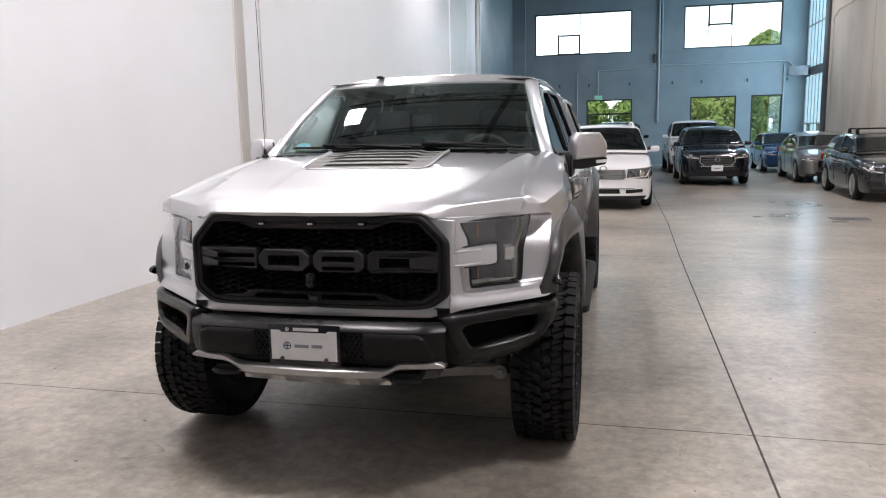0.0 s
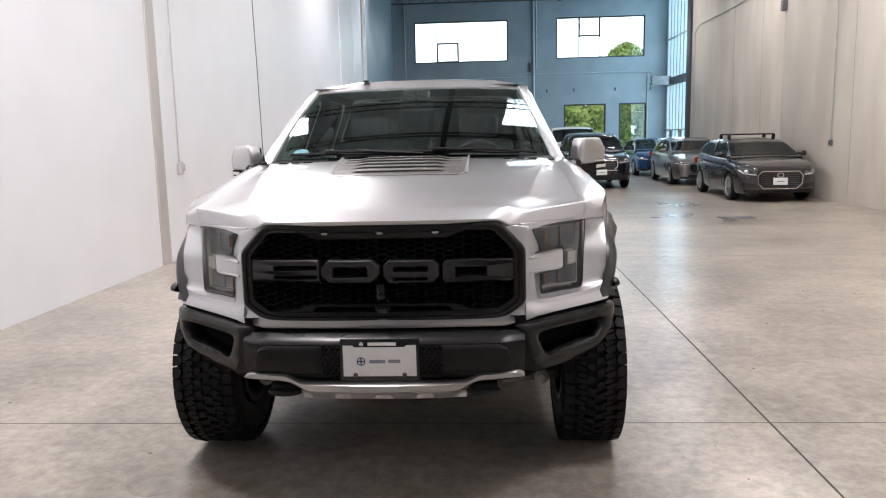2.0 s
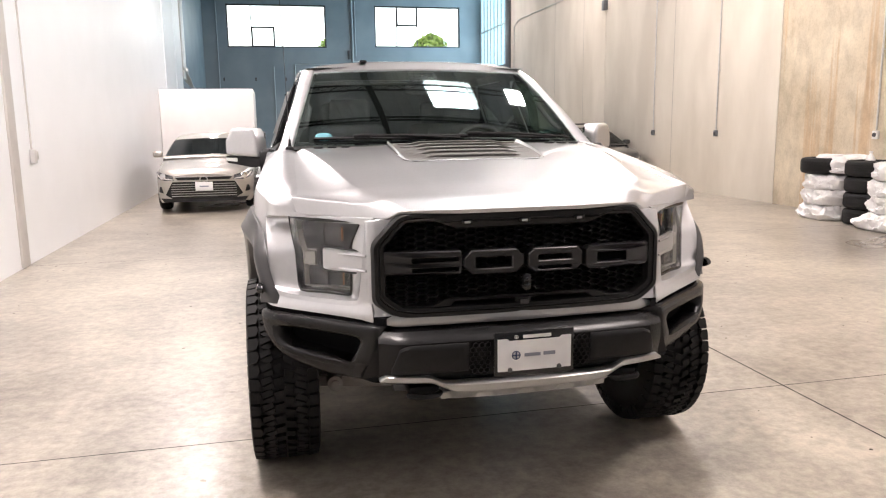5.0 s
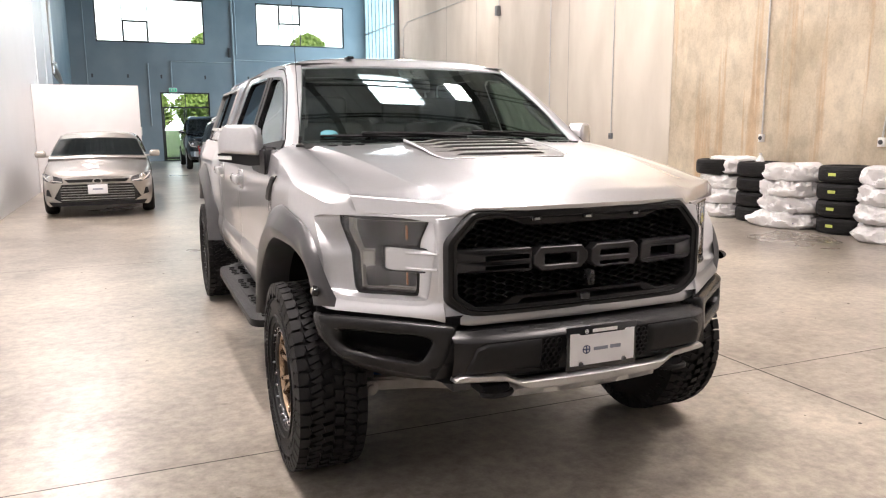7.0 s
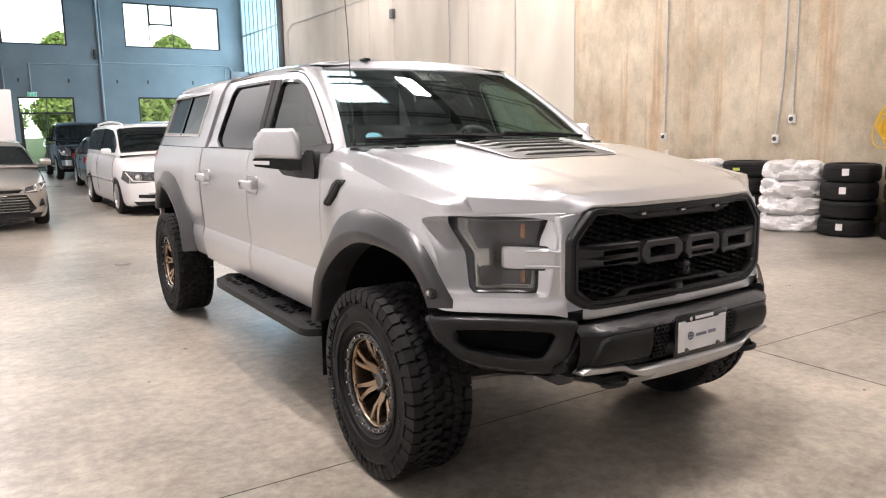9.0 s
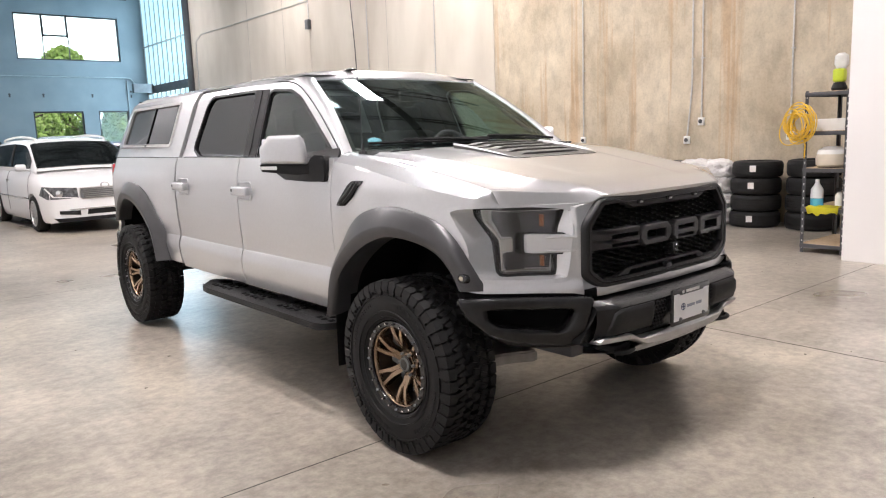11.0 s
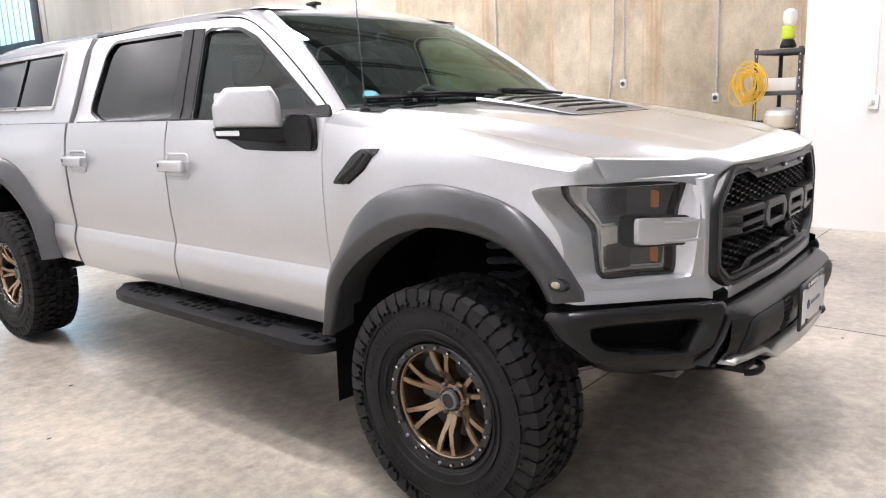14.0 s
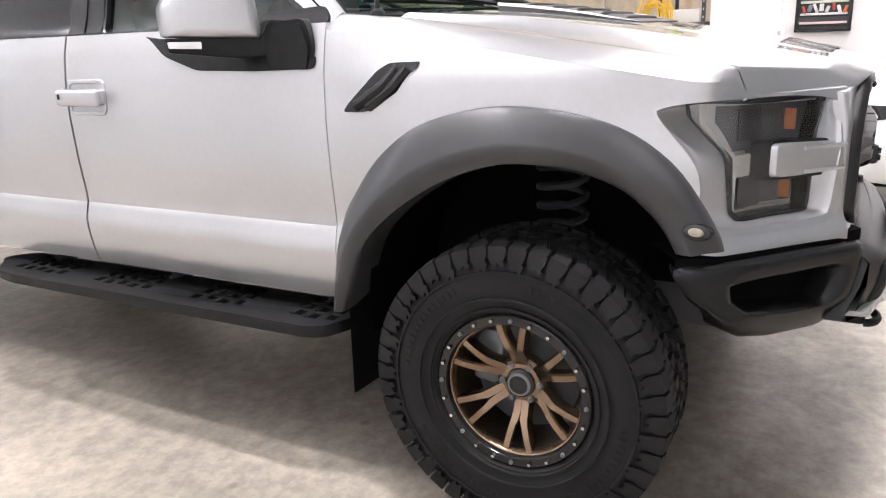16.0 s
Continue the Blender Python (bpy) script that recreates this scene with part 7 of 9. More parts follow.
CAN = [(2.826, 1.428), (4.50, 1.428), (4.49, 1.50), (4.42, 1.88), (4.36, 1.935), (2.85, 1.945), (2.826, 1.90)]
CWIN = [(3.06, 1.505), (4.28, 1.515), (4.24, 1.81), (4.18, 1.848), (3.07, 1.855)]
bm = mesh()
slab(bm, dense(CAN, 0.08), [dense(rounded(CWIN, 0.03), 0.08)], lambda y, z: (-can(y, z), y, z), lambda y, z: (-can(y, z) + 0.03, y, z))
canopy = pair("canopy_side", bm, SILVER, truck, "silver fibreglass canopy side", sharp=25)
for c, s in zip(canopy, (1, -1)):
    q = lambda y, z, d=0.0: (-s * (can(y, z) + d), y, z)
    bm = mesh()
    frame_of(bm, dense(rounded(CWIN, 0.03), 0.08), 0.022, lambda y, z: q(y, z, 0.010), lambda y, z: q(y, z, -0.02))
    part("window_frame", bm, LAMP_GREY, c, "grey aluminium window frame")
    for y0, y1 in ((3.08, 3.63), (3.65, 4.265)):
        bm = mesh()
        slab(bm, [(y0, 1.53), (y1, 1.53), (y1 - (0.04 if y1 > 4 else 0), 1.838), (y0, 1.838)], [], lambda y, z: q(y, z, -0.006), lambda y, z: q(y, z, -0.010))
        g = part("sliding_pane", bm, PRIVACY, c, "dark canopy glass")
        g.visible_shadow = False
    bm = mesh()
    slab(bm, [(3.62, 1.51), (3.66, 1.51), (3.655, 1.845), (3.625, 1.845)], [], lambda y, z: q(y, z, 0.004), lambda y, z: q(y, z, -0.012))
    part("divider", bm, GLOSS_BLACK, c)
rows = []
for i in range(21):
    u = -1 + 2 * i / 20
    rows.append([(u * ipol([(2.826, 0.712), (4.40, 0.69)], y), y, 1.945 + 0.030 * (1 - u * u) - 0.02 * abs(u) ** 8 - 0.02 * step(4.0, 4.39, y)) for y in [2.826 + 1.56 * j / 12 for j in range(13)]])
bm = mesh()
grid(bm, rows)
edge = [e for e in bm.edges if e.is_boundary]
made = bmesh.ops.extrude_edge_only(bm, edges=edge)["geom"]
for v in made:
    if isinstance(v, bmesh.types.BMVert):
        v.co.z -= 0.03
tidy(bm)
part("canopy_roof", bm, SILVER, truck, "silver canopy roof", sharp=50)
bm = mesh()
slab(bm, [(-0.90, 1.43), (0.90, 1.43), (0.68, 1.92), (-0.68, 1.92)], [], lambda x, z: (x, 4.50 - 0.27 * (z - 1.43), z), lambda x, z: (x, 4.47 - 0.27 * (z - 1.43), z))
part("canopy_hatch", bm, PRIVACY, truck)
# tailgate, rear bumper, tail lamps, cab back wall and black sheets behind the gaps
bm = mesh()
box(bm, (0, 4.49, 1.02), (1.70, 0.05, 0.80), 0.02)
part("tailgate", bm, SILVER, truck)
bm = mesh()
box(bm, (0, 4.56, 0.64), (1.86, 0.16, 0.18), 0.03)
part("rear_bumper", bm, BUMPER_M, truck)
for s in (-1, 1):
    bm = mesh()
    box(bm, (s * 0.90, 4.44, 1.20), (0.10, 0.12, 0.34), 0.02)
    part("tail_lamp", bm, RED_LENS, truck)
# cab back wall, and added black sheets standing in for shade in the shut gaps
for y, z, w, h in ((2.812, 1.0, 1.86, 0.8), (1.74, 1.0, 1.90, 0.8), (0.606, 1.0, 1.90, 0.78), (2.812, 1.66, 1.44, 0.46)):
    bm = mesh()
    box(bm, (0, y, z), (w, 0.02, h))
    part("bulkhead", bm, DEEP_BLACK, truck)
bm = mesh()
box(bm, (0, 1.65, 0.635), (1.82, 2.1, 0.05), 0.01)
part("cab_floor", bm, DEEP_BLACK, truck)

# ---- cab interior ----
bm = mesh()
rows = []
for i in range(21):
    x = -0.80 + 1.6 * i / 20
    rows.append([(x, 0.56 + 0.06 * (x / 0.8) ** 2, 1.42), (x, 0.75, 1.445), (x, 0.92, 1.44), (x, 1.02, 1.40), (x, 1.04, 1.25), (x, 1.0, 1.0)])
grid(bm, rows)
tidy(bm)
dash = part("dashboard", bm, INTERIOR, truck, "dark dashboard")
bm = mesh()
box(bm, (0.40, 0.96, 1.455), (0.34, 0.16, 0.06), 0.02)
part("instrument_hood", bm, INTERIOR, dash)
bm = mesh()
c = Matrix.Translation((0.40, 1.18, 1.38)) @ pose(0, 0, 0, 62, 0, 0)
ring = [c @ Vector((0.185 * math.cos(a * math.pi / 16), 0.185 * math.sin(a * math.pi / 16), 0)) for a in range(33)]
tube(bm, ring, 0.015, 8, False)
for a in (0.2, 2.94, 4.71):
    tube(bm, [c @ Vector((0, 0, -0.03)), c @ Vector((0.18 * math.cos(a), 0.18 * math.sin(a), 0))], 0.016, 6)
box(bm, c @ Vector((0, 0, -0.03)), (0.15, 0.12, 0.05), 0.02)
part("steering_wheel", bm, INTERIOR, truck, "dark steering wheel")
for x, y in ((-0.40, 1.62), (0.40, 1.62), (-0.40, 2.42), (0.40, 2.42)):
    bm = mesh()
    box(bm, (x, y - 0.2, 0.98), (0.52, 0.55, 0.16), 0.06)
    box(bm, (x, y + 0.06, 1.28), (0.50, 0.14, 0.58), 0.06, pose(0, 0, 0, -12, 0, 0), 3)
    seat = part("seat", bm, SEAT_M, truck, "charcoal seat")
    bm = mesh()
    box(bm, (x, y + 0.14, 1.655), (0.28, 0.10, 0.17), 0.04, None, 3)
    part("headrest", bm, SEAT_M, seat)
bm = mesh()
box(bm, (0.0, 1.14, 1.78), (0.22, 0.03, 0.07), 0.012)
tube(bm, [(0, 1.14, 1.80), (0, 1.16, 1.87)], 0.01, 6)
part("rear_view_mirror", bm, INTERIOR, truck)
for s in (-1, 1):
    bm = mesh()
    tube(bm, [(s * 0.78, 0.80, 1.52), (s * 0.745, 0.83, 1.55), (s * 0.71, 0.98, 1.655), (s * 0.715, 1.02, 1.68)], 0.015, 8)
    part("grab_handle", bm, INTERIOR, truck)
bm = mesh()
grid(bm, [[(x, y, 1.925 - 0.012 * (x / 0.7) ** 2) for y in (1.28, 1.7, 2.2, 2.66)] for x in (-0.70, -0.35, 0, 0.35, 0.70)])
part("headliner", bm, surface("grey_headliner", (0.20, 0.20, 0.20), (0.17, 0.17, 0.17), 30, 0.9), truck)
# ---- the other cars ----
CAR_GLASS = surface("dark_car_glass", (0.022, 0.028, 0.029), (0.010, 0.013, 0.014), 2.2, 0.03, spec=0.8)
ALLOY = surface("alloy_wheel", (0.55, 0.55, 0.55), (0.48, 0.48, 0.48), 12, 0.3, 0.85)
LAMP_CLEAR = surface("headlamp_clear", (0.24, 0.25, 0.26), (0.06, 0.06, 0.065), 18, 0.06, 0.35)
LAMP_STRIP = surface("lamp_strip_white", (0.82, 0.82, 0.80), (0.76, 0.76, 0.74), 12, 0.2)


def car_wheel(parent, x, y, r, w, mat, spokes=10):
    """Tyre, rim, spokes and hub of a road wheel, axle along x."""
    side = 1 if x > 0 else -1
    m = pose(x, y, r, 0, 90 * side, 0)
    bm = mesh()
    lathe(bm, [(r * 0.66, -w / 2), (r * 0.70, w / 2 - 0.005), (r * 0.90, w / 2), (r * 0.98, w / 2 - 0.03), (r, 0), (r * 0.98, -w / 2 + 0.03), (r * 0.9, -w / 2)], 40, m, False)
    tyre = part("tyre", bm, RUBBER, parent)
    bm = mesh()
    lathe(bm, [(r * 0.70, w / 2 - 0.004), (r * 0.66, w / 2 + 0.002), (r * 0.63, w / 2 - 0.02), (r * 0.62, -w / 2)], 40, m, False)
    rim = part("rim", bm, mat, tyre)
    bm = mesh()
    for k in range(spokes):
        a = 2 * math.pi * k / spokes
        q = m @ pose(0, 0, 0, 0, 0, math.degrees(a))
        p = [(0.03, -0.02, w / 2 - 0.02), (0.03, 0.02, w / 2 - 0.02), (r * 0.64, 0.028, w / 2 - 0.012), (r * 0.64, -0.028, w / 2 - 0.012)]
        f = [bm.verts.new(q @ Vector(v)) for v in p]
        b = [bm.verts.new(q @ (Vector(v) - Vector((0, 0, 0.03)))) for v in p]
        bm.faces.new(f)
        for i in range(4):
            bm.faces.new((f[i], b[i], b[(i + 1) % 4], f[(i + 1) % 4]))
    lathe(bm, [(0.0, w / 2 - 0.01), (0.05, w / 2 - 0.012), (0.055, w / 2 - 0.05)], 16, m, False)
    tidy(bm)
    part("spokes", bm, mat, tyre)
    bm = mesh()
    lathe(bm, [(0.0, 0.0), (r * 0.62, 0.0), (r * 0.62, -0.02)], 24, m, False)
    part("brake", bm, STEEL_DARK, tyre)


def car(name, label, m, L, W, H, paint, hood, belt, roof, axle_f, axle_r, wr, front=None, zlow=0.19, wheel_mat=None, rack=False, category="car", group="parked cars", tail=False, back_lamp=True):
    """A parked car; its nose is at y = 0 and it stretches to y = L.
    hood: (y, height) along the body top; roof: (y, height) of the glasshouse from the screen's foot to the rear window's foot."""
    ob = thing(name, m, label, category, group)
    hw = W / 2
    belt = [(p.x, p.y) for p in spline([(y, z, 0) for y, z in belt], 60)]
    roof = [(p.x, p.y) for p in spline([(y, z, 0) for y, z in roof], 60)]

    def plan(y):
        return hw * min(ipol([(0.0, 0.62), (0.03, 0.72), (0.09, 0.82), (0.20, 0.91), (0.45, 0.975), (0.9, 1.0), (L * 0.7, 1.0), (L - 0.35, 0.96), (L - 0.1, 0.86), (L, 0.70)], y), 1.0)

    def front_y(x):
        return ipol([(0.0, 0.0), (hw * 0.62, 0.004), (hw * 0.72, 0.03), (hw * 0.82, 0.09), (hw * 0.91, 0.20), (hw * 0.975, 0.45)], abs(x))

    def low(y):
        return ipol([(0.0, zlow + 0.05), (0.25, zlow), (L - 0.4, zlow), (L, zlow + 0.14)], y)

    # body shell
    ys = sorted(set([0.0, 0.015, 0.05, 0.10, 0.18, 0.28, 0.4, 0.55] + [axle_f + wr * 1.25 * math.cos(k * math.pi / 10) for k in range(11)] + [axle_r + wr * 1.25 * math.cos(k * math.pi / 10) for k in range(11)] + [axle_f + 0.7 + k * (axle_r - axle_f - 1.3) / 8 for k in range(9)] + [L - 0.5, L - 0.3, L - 0.15, L - 0.05, L]))
    rows = []
    for y in ys:
        w, z0, zt = plan(y), low(y), ipol(belt, y)
        d = zt - z0
        arch_z = z0
        for a in (axle_f, axle_r):
            if abs(y - a) < wr * 1.251:
                arch_z = max(arch_z, wr * 0.9 + math.sqrt(max(0.0, (wr * 1.18) ** 2 - (y - a) ** 2)) if abs(y - a) < wr * 1.18 else z0)
        side = []
        for t, sx in ((0.0, 0.93), (0.06, 0.965), (0.18, 0.985), (0.36, 0.995), (0.55, 1.0), (0.70, 0.995), (0.84, 0.975), (0.93, 0.945)):
            side.append((w * sx, max(z0 + d * t, arch_z)))
        if arch_z > z0 + 0.05:
            half = [(w * 0.60, z0 + 0.02), (w * 0.60, arch_z)] + side
        else:
            half = [(w * 0.60, z0), (w * 0.85, z0)] + side
        half += [(w * 0.90, zt - d * 0.012), (w * 0.78, zt + 0.004), (w * 0.45, zt + 0.022), (0.0, zt + 0.03)]
        rows.append([(-x, y, z) for x, z in half] + [(x, y, z) for x, z in half[-2::-1]])
    bm = mesh()
    vs, _ = grid(bm, rows)
    cap(bm, vs[0])
    cap(bm, vs[-1])
    tidy(bm)
    body = part("body", bm, paint, ob, sharp=38)
    # cabin in body colour, with the panes laid on it
    y0, y1 = roof[0][0], roof[-1][0]

    def section(y):
        zt, zb = ipol(roof, y), ipol(belt, y) + 0.005
        w = plan(y) * 0.915
        f = min(1.0, max(0.0, (zt - zb) / (H - 0.95)))
        wt = w * (1 - 0.235 * f)
        d = zt - zb
        return [(w, zb - 0.03), (w, zb), (w * (1 - 0.05 * f), zb + d * 0.25), (w * (1 - 0.13 * f), zb + d * 0.62), (wt, zb + d * 0.90), (wt * 0.90, zb + d * 0.985), (wt * 0.5, zt + 0.012), (0, zt + 0.02)]

    def cabin_at(y, s, out=(0, 0, 0), sgn=1):
        h = section(y)
        i = min(int(s), 6)
        g = s - i
        x, z = h[i][0] + (h[i + 1][0] - h[i][0]) * g, h[i][1] + (h[i + 1][1] - h[i][1]) * g
        return (sgn * (x + out[0]), y + out[1], z + out[2])

    N = 36
    rows = []
    for k in range(N + 1):
        y = y0 + (y1 - y0) * k / N
        half = section(y)
        rows.append([(-x, y, z) for x, z in half] + [(x, y, z) for x, z in half[-2::-1]])
    bm = mesh()
    grid(bm, rows)
    tidy(bm)
    part("cabin", bm, paint, ob, sharp=40)
    high = [y for y, z in roof if z > H - 0.115]
    ya, yb = high[0], high[-1]

    def pane(nm, ys_, ss, out, both_sides):
        cols = [cabin_at(y, q, out) for y in ys_ for q in ss]
        n = len(ss)
        if both_sides:
            for sgn in (-1, 1):
                bm = mesh()
                grid(bm, [[cabin_at(y, q, out, sgn) for q in ss] for y in ys_])
                bmesh.ops.solidify(bm, geom=bm.faces[:], thickness=0.004)
                tidy(bm)
                part(nm, bm, CAR_GLASS, ob, sharp=60)
        else:
            bm = mesh()
            grid(bm, [[cabin_at(y, q, out, -1) for q in ss] + [cabin_at(y, q, out, 1) for q in ss[-2::-1]] for y in ys_])
            bmesh.ops.solidify(bm, geom=bm.faces[:], thickness=0.004)
            tidy(bm)
            part(nm, bm, CAR_GLASS, ob, sharp=60)

    across = [4.25, 4.6, 5.0, 5.4, 5.8, 6.2, 6.6, 7.0]
    pane("windscreen", [y0 + 0.09 + (ya - y0 - 0.10) * k / 12 for k in range(13)], across, (0, -0.006, 0.010), False)
    pane("rear_window", [yb + 0.03 + (y1 - yb - 0.12) * k / 8 for k in range(9)], across, (0, 0.006, 0.010), False)
    ym_ = y0 + (y1 - y0) * 0.47
    up = [1.35, 1.9, 2.5, 3.0, 3.5, 3.80]
    pane("front_side_window", [y0 + 0.42 + (ym_ - y0 - 0.48) * k / 10 for k in range(11)], up, (0.007, 0, 0), True)
    pane("rear_side_window", [ym_ + 0.02 + (yb + 0.10 - ym_) * k / 10 for k in range(11)], up, (0.007, 0, 0), True)
    for sgn in (-1, 1):
        bm = mesh()
        tube(bm, [cabin_at(ym_ - 0.02, q, (0.004, 0, 0), sgn) for q in up], 0.03, 6)
        part("door_pillar", bm, GLOSS_BLACK, ob)
    # wheels
    for x in (-hw + 0.105, hw - 0.105):
        for y in (axle_f, axle_r):
            car_wheel(ob, x, y, wr, 0.21, wheel_mat or ALLOY)
    bm = mesh()
    for a in (axle_f, axle_r):
        box(bm, (0, a, wr + 0.12), (W * 0.84, wr * 2.1, wr * 1.3), 0.02)
    box(bm, (0, L / 2, zlow + 0.10), (W * 0.80, L * 0.86, 0.12), 0.02)
    part("underbody", bm, DEEP_BLACK, ob)

    # nose details
    def nose(poly, out, back, mat, nm, lab="", parent=None, mirror=True):
        for sgn in ((-1, 1) if mirror else (1,)):
            bm = mesh()
            curtain(bm, [(2 + 2 * sgn * a, b) for a, b in poly], lambda q, z: (q / 2 - 1, front_y(q / 2 - 1) - out + nose_lean(z), z), lambda q, z: (q / 2 - 1, front_y(q / 2 - 1) + back + nose_lean(z), z))
            part(nm, bm, mat, parent or ob, lab)

    ztop = ipol(belt, 0.0)

    def nose_lean(z):
        y = 0.0
        while y < 0.6 and ipol(belt, y) + 0.022 < z:
            y += 0.01
        return max(0.0, y - 0.012)

    spec = front or {}
    if "grille" in spec:
        nose([(x * hw, z) for x, z in spec["grille"]], 0.008, 0.03, spec.get("grille_mat", GLOSS_BLACK), "grille", mirror=False)
        ring = [(x * hw, z) for x, z in spec["grille"]]
        bm = mesh()
        slab(bm, dense(inset(ring, -0.012), 0.05), [dense(inset(ring, 0.006), 0.05)], lambda x, z: (x, front_y(x) - 0.020 + nose_lean(z), z), lambda x, z: (x, front_y(x) + 0.01 + nose_lean(z), z))
        part("grille_frame", bm, spec.get("frame_mat", CHROME), ob)
        zs = [z for _, z in spec["grille"]]
        n = spec.get("slats", 4)
        for k in range(n):
            z = min(zs) + (max(zs) - min(zs)) * (k + 0.7) / (n + 0.4)
            wx = max(abs(x) for x, _ in spec["grille"]) * hw * 0.86
            nose([(-wx, z - 0.006), (wx, z - 0.006), (wx, z + 0.006), (-wx, z + 0.006)], 0.016, 0.0, spec.get("slat_mat", CHROME), "grille_slat", mirror=False)
    if "upper" in spec:
        nose([(x * hw, z) for x, z in spec["upper"]], 0.008, 0.03, GLOSS_BLACK, "upper_grille", mirror=False)
    if "intake" in spec:
        nose([(x * hw, z) for x, z in spec["intake"]], 0.007, 0.03, BLACK_PLASTIC, "lower_intake", mirror=False)
    if "chrome" in spec:
        nose([(x * hw, z) for x, z in spec["chrome"]], 0.014, 0.0, CHROME, "chrome_strip", mirror=False)
    nose([(-0.80 * hw, zlow + 0.03), (0.80 * hw, zlow + 0.03), (0.86 * hw, zlow + 0.095), (-0.86 * hw, zlow + 0.095)], 0.016, 0.05, BLACK_PLASTIC, "front_lip", mirror=False)
    if "lamp" in spec:
        pts = sorted(spec["lamp"])
        inner_z = sum(z for _, z in pts[:2]) / 2
        outer_z = max(z for _, z in pts) - 0.02
        drop = min(z for _, z in spec["lamp"]) + 0.012
        nose([(pts[0][0] * hw + 0.02, drop), (0.86 * hw, drop + 0.03), (0.94 * hw, outer_z - 0.02), (0.93 * hw, outer_z), (0.84 * hw, drop + 0.046), (pts[0][0] * hw + 0.02, drop + 0.014)], 0.011, 0.02, LAMP_STRIP, "light_strip")
        nose([(x * hw, z) for x, z in spec["lamp"]], 0.006, 0.05, LAMP_CLEAR, "headlight", "clear headlight")
        c = [sum(v) / len(spec["lamp"]) for v in zip(*spec["lamp"])]
        for sgn in (-1, 1):
            bm = mesh()
            x = sgn * c[0] * hw
            lathe(bm, [(0.0, 0.012), (0.045, 0.01), (0.062, 0.0), (0.062, -0.03)], 16, pose(x, front_y(x) - 0.004 + nose_lean(c[1]), c[1], 90, 0, 20 * sgn), False)
            part("projector", bm, CHROME, ob)
    if "fog" in spec:
        nose([(x * hw, z) for x, z in spec["fog"]], 0.010, 0.03, GLOSS_BLACK, "fog_lamp")
    if "plate" in spec:
        z = spec["plate"]
        bm = mesh()
        box(bm, (0, -0.022, z), (0.31, 0.014, 0.16), 0.004)
        pl = part("licence_plate", bm, PLATE_WHITE, ob, "white dealer plate")
        bm = mesh()
        box(bm, (0, -0.031, z), (0.16, 0.003, 0.024))
        part("lettering_bar", bm, INK2, pl)
    if "badge" in spec:
        z = spec["badge"]
        bm = mesh()
        lathe(bm, [(0.055, 0.0), (0.055, 0.012), (0.040, 0.012), (0.040, 0.0)], 20, pose(0, -0.012 + nose_lean(z), z, 90, 0, 0) @ Matrix.Diagonal((1.4, 1, 1, 1)), False)
        part("round_badge", bm, CHROME, ob)
    # mirrors
    ym = roof[0][0] + 0.42
    for sgn in (-1, 1):
        bm = mesh()
        x = sgn * (plan(ym) + 0.075)
        box(bm, (x, ym, ipol(belt, ym) + 0.075), (0.19, 0.11, 0.125), 0.045, None, 3)
        box(bm, (x - sgn * 0.12, ym + 0.02, ipol(belt, ym) + 0.03), (0.10, 0.05, 0.04), 0.01)
        part("door_mirror", bm, paint, ob)
    # doors: shut lines and handles
    doors = spec.get("doors", [roof[0][0] + 0.40, (roof[0][0] + roof[-1][0]) * 0.5, roof[-1][0] - 0.55])
    for sgn in (-1, 1):
        for y in doors:
            bm = mesh()
            zt, z0 = ipol(belt, y), low(y)
            pts = []
            for t, sx in ((0.16, 0.985), (0.36, 0.995), (0.55, 1.0), (0.70, 0.995), (0.84, 0.975), (0.93, 0.945), (0.985, 0.905)):
                pts.append((sgn * (plan(y) * sx + 0.001), y, z0 + (zt - z0) * t))
            tube(bm, pts, 0.004, 4)
            part("shut_line", bm, DEEP_BLACK, ob)
        for y in doors[1:]:
            bm = mesh()
            z = low(y) + (ipol(belt, y) - low(y)) * 0.78
            box(bm, (sgn * (plan(y) * 0.987 + 0.012), y - 0.14, z), (0.028, 0.20, 0.03), 0.010)
            part("door_handle", bm, paint if not spec.get("chrome_handles") else CHROME, ob)
        if spec.get("rub"):
            bm = mesh()
            box(bm, (sgn * (hw * 1.0 + 0.004), (doors[0] + doors[-1]) / 2, spec["rub"]), (0.012, doors[-1] - doors[0] - 0.05, 0.025), 0.004)
            part("rub_strip", bm, CHROME, ob)
    if rack:
        for y in (roof[0][0] + 1.15, roof[0][0] + 1.85):
            zr = ipol(roof, y)
            bm = mesh()
            box(bm, (0, y, zr + 0.10), (W * 0.62, 0.06, 0.035), 0.012)
            bar = part("roof_bar", bm, GLOSS_BLACK, ob, "black roof bar")
            for sgn in (-1, 1):
                bm = mesh()
                box(bm, (sgn * W * 0.30, y, zr + 0.045), (0.07, 0.09, 0.10), 0.015)
                part("bar_foot", bm, GLOSS_BLACK, bar)
    if spec.get("rails"):
        for sgn in (-1, 1):
            bm = mesh()
            ya, yb = roof[0][0] + 0.95, roof[-1][0] - 0.5
            x = sgn * W * 0.315
            tube(bm, spline([(x, ya, ipol(roof, ya) + 0.0), (x, ya + 0.16, ipol(roof, ya + 0.16) + 0.045), (x, (ya + yb) / 2, ipol(roof, (ya + yb) / 2) + 0.05), (x, yb - 0.16, ipol(roof, yb - 0.16) + 0.045), (x, yb, ipol(roof, yb) + 0.0)], 24), 0.022, 8)
            part("roof_rail", bm, spec["rails"], ob)
    # wipers and cowl
    bm = mesh()
    yy = roof[0][0]
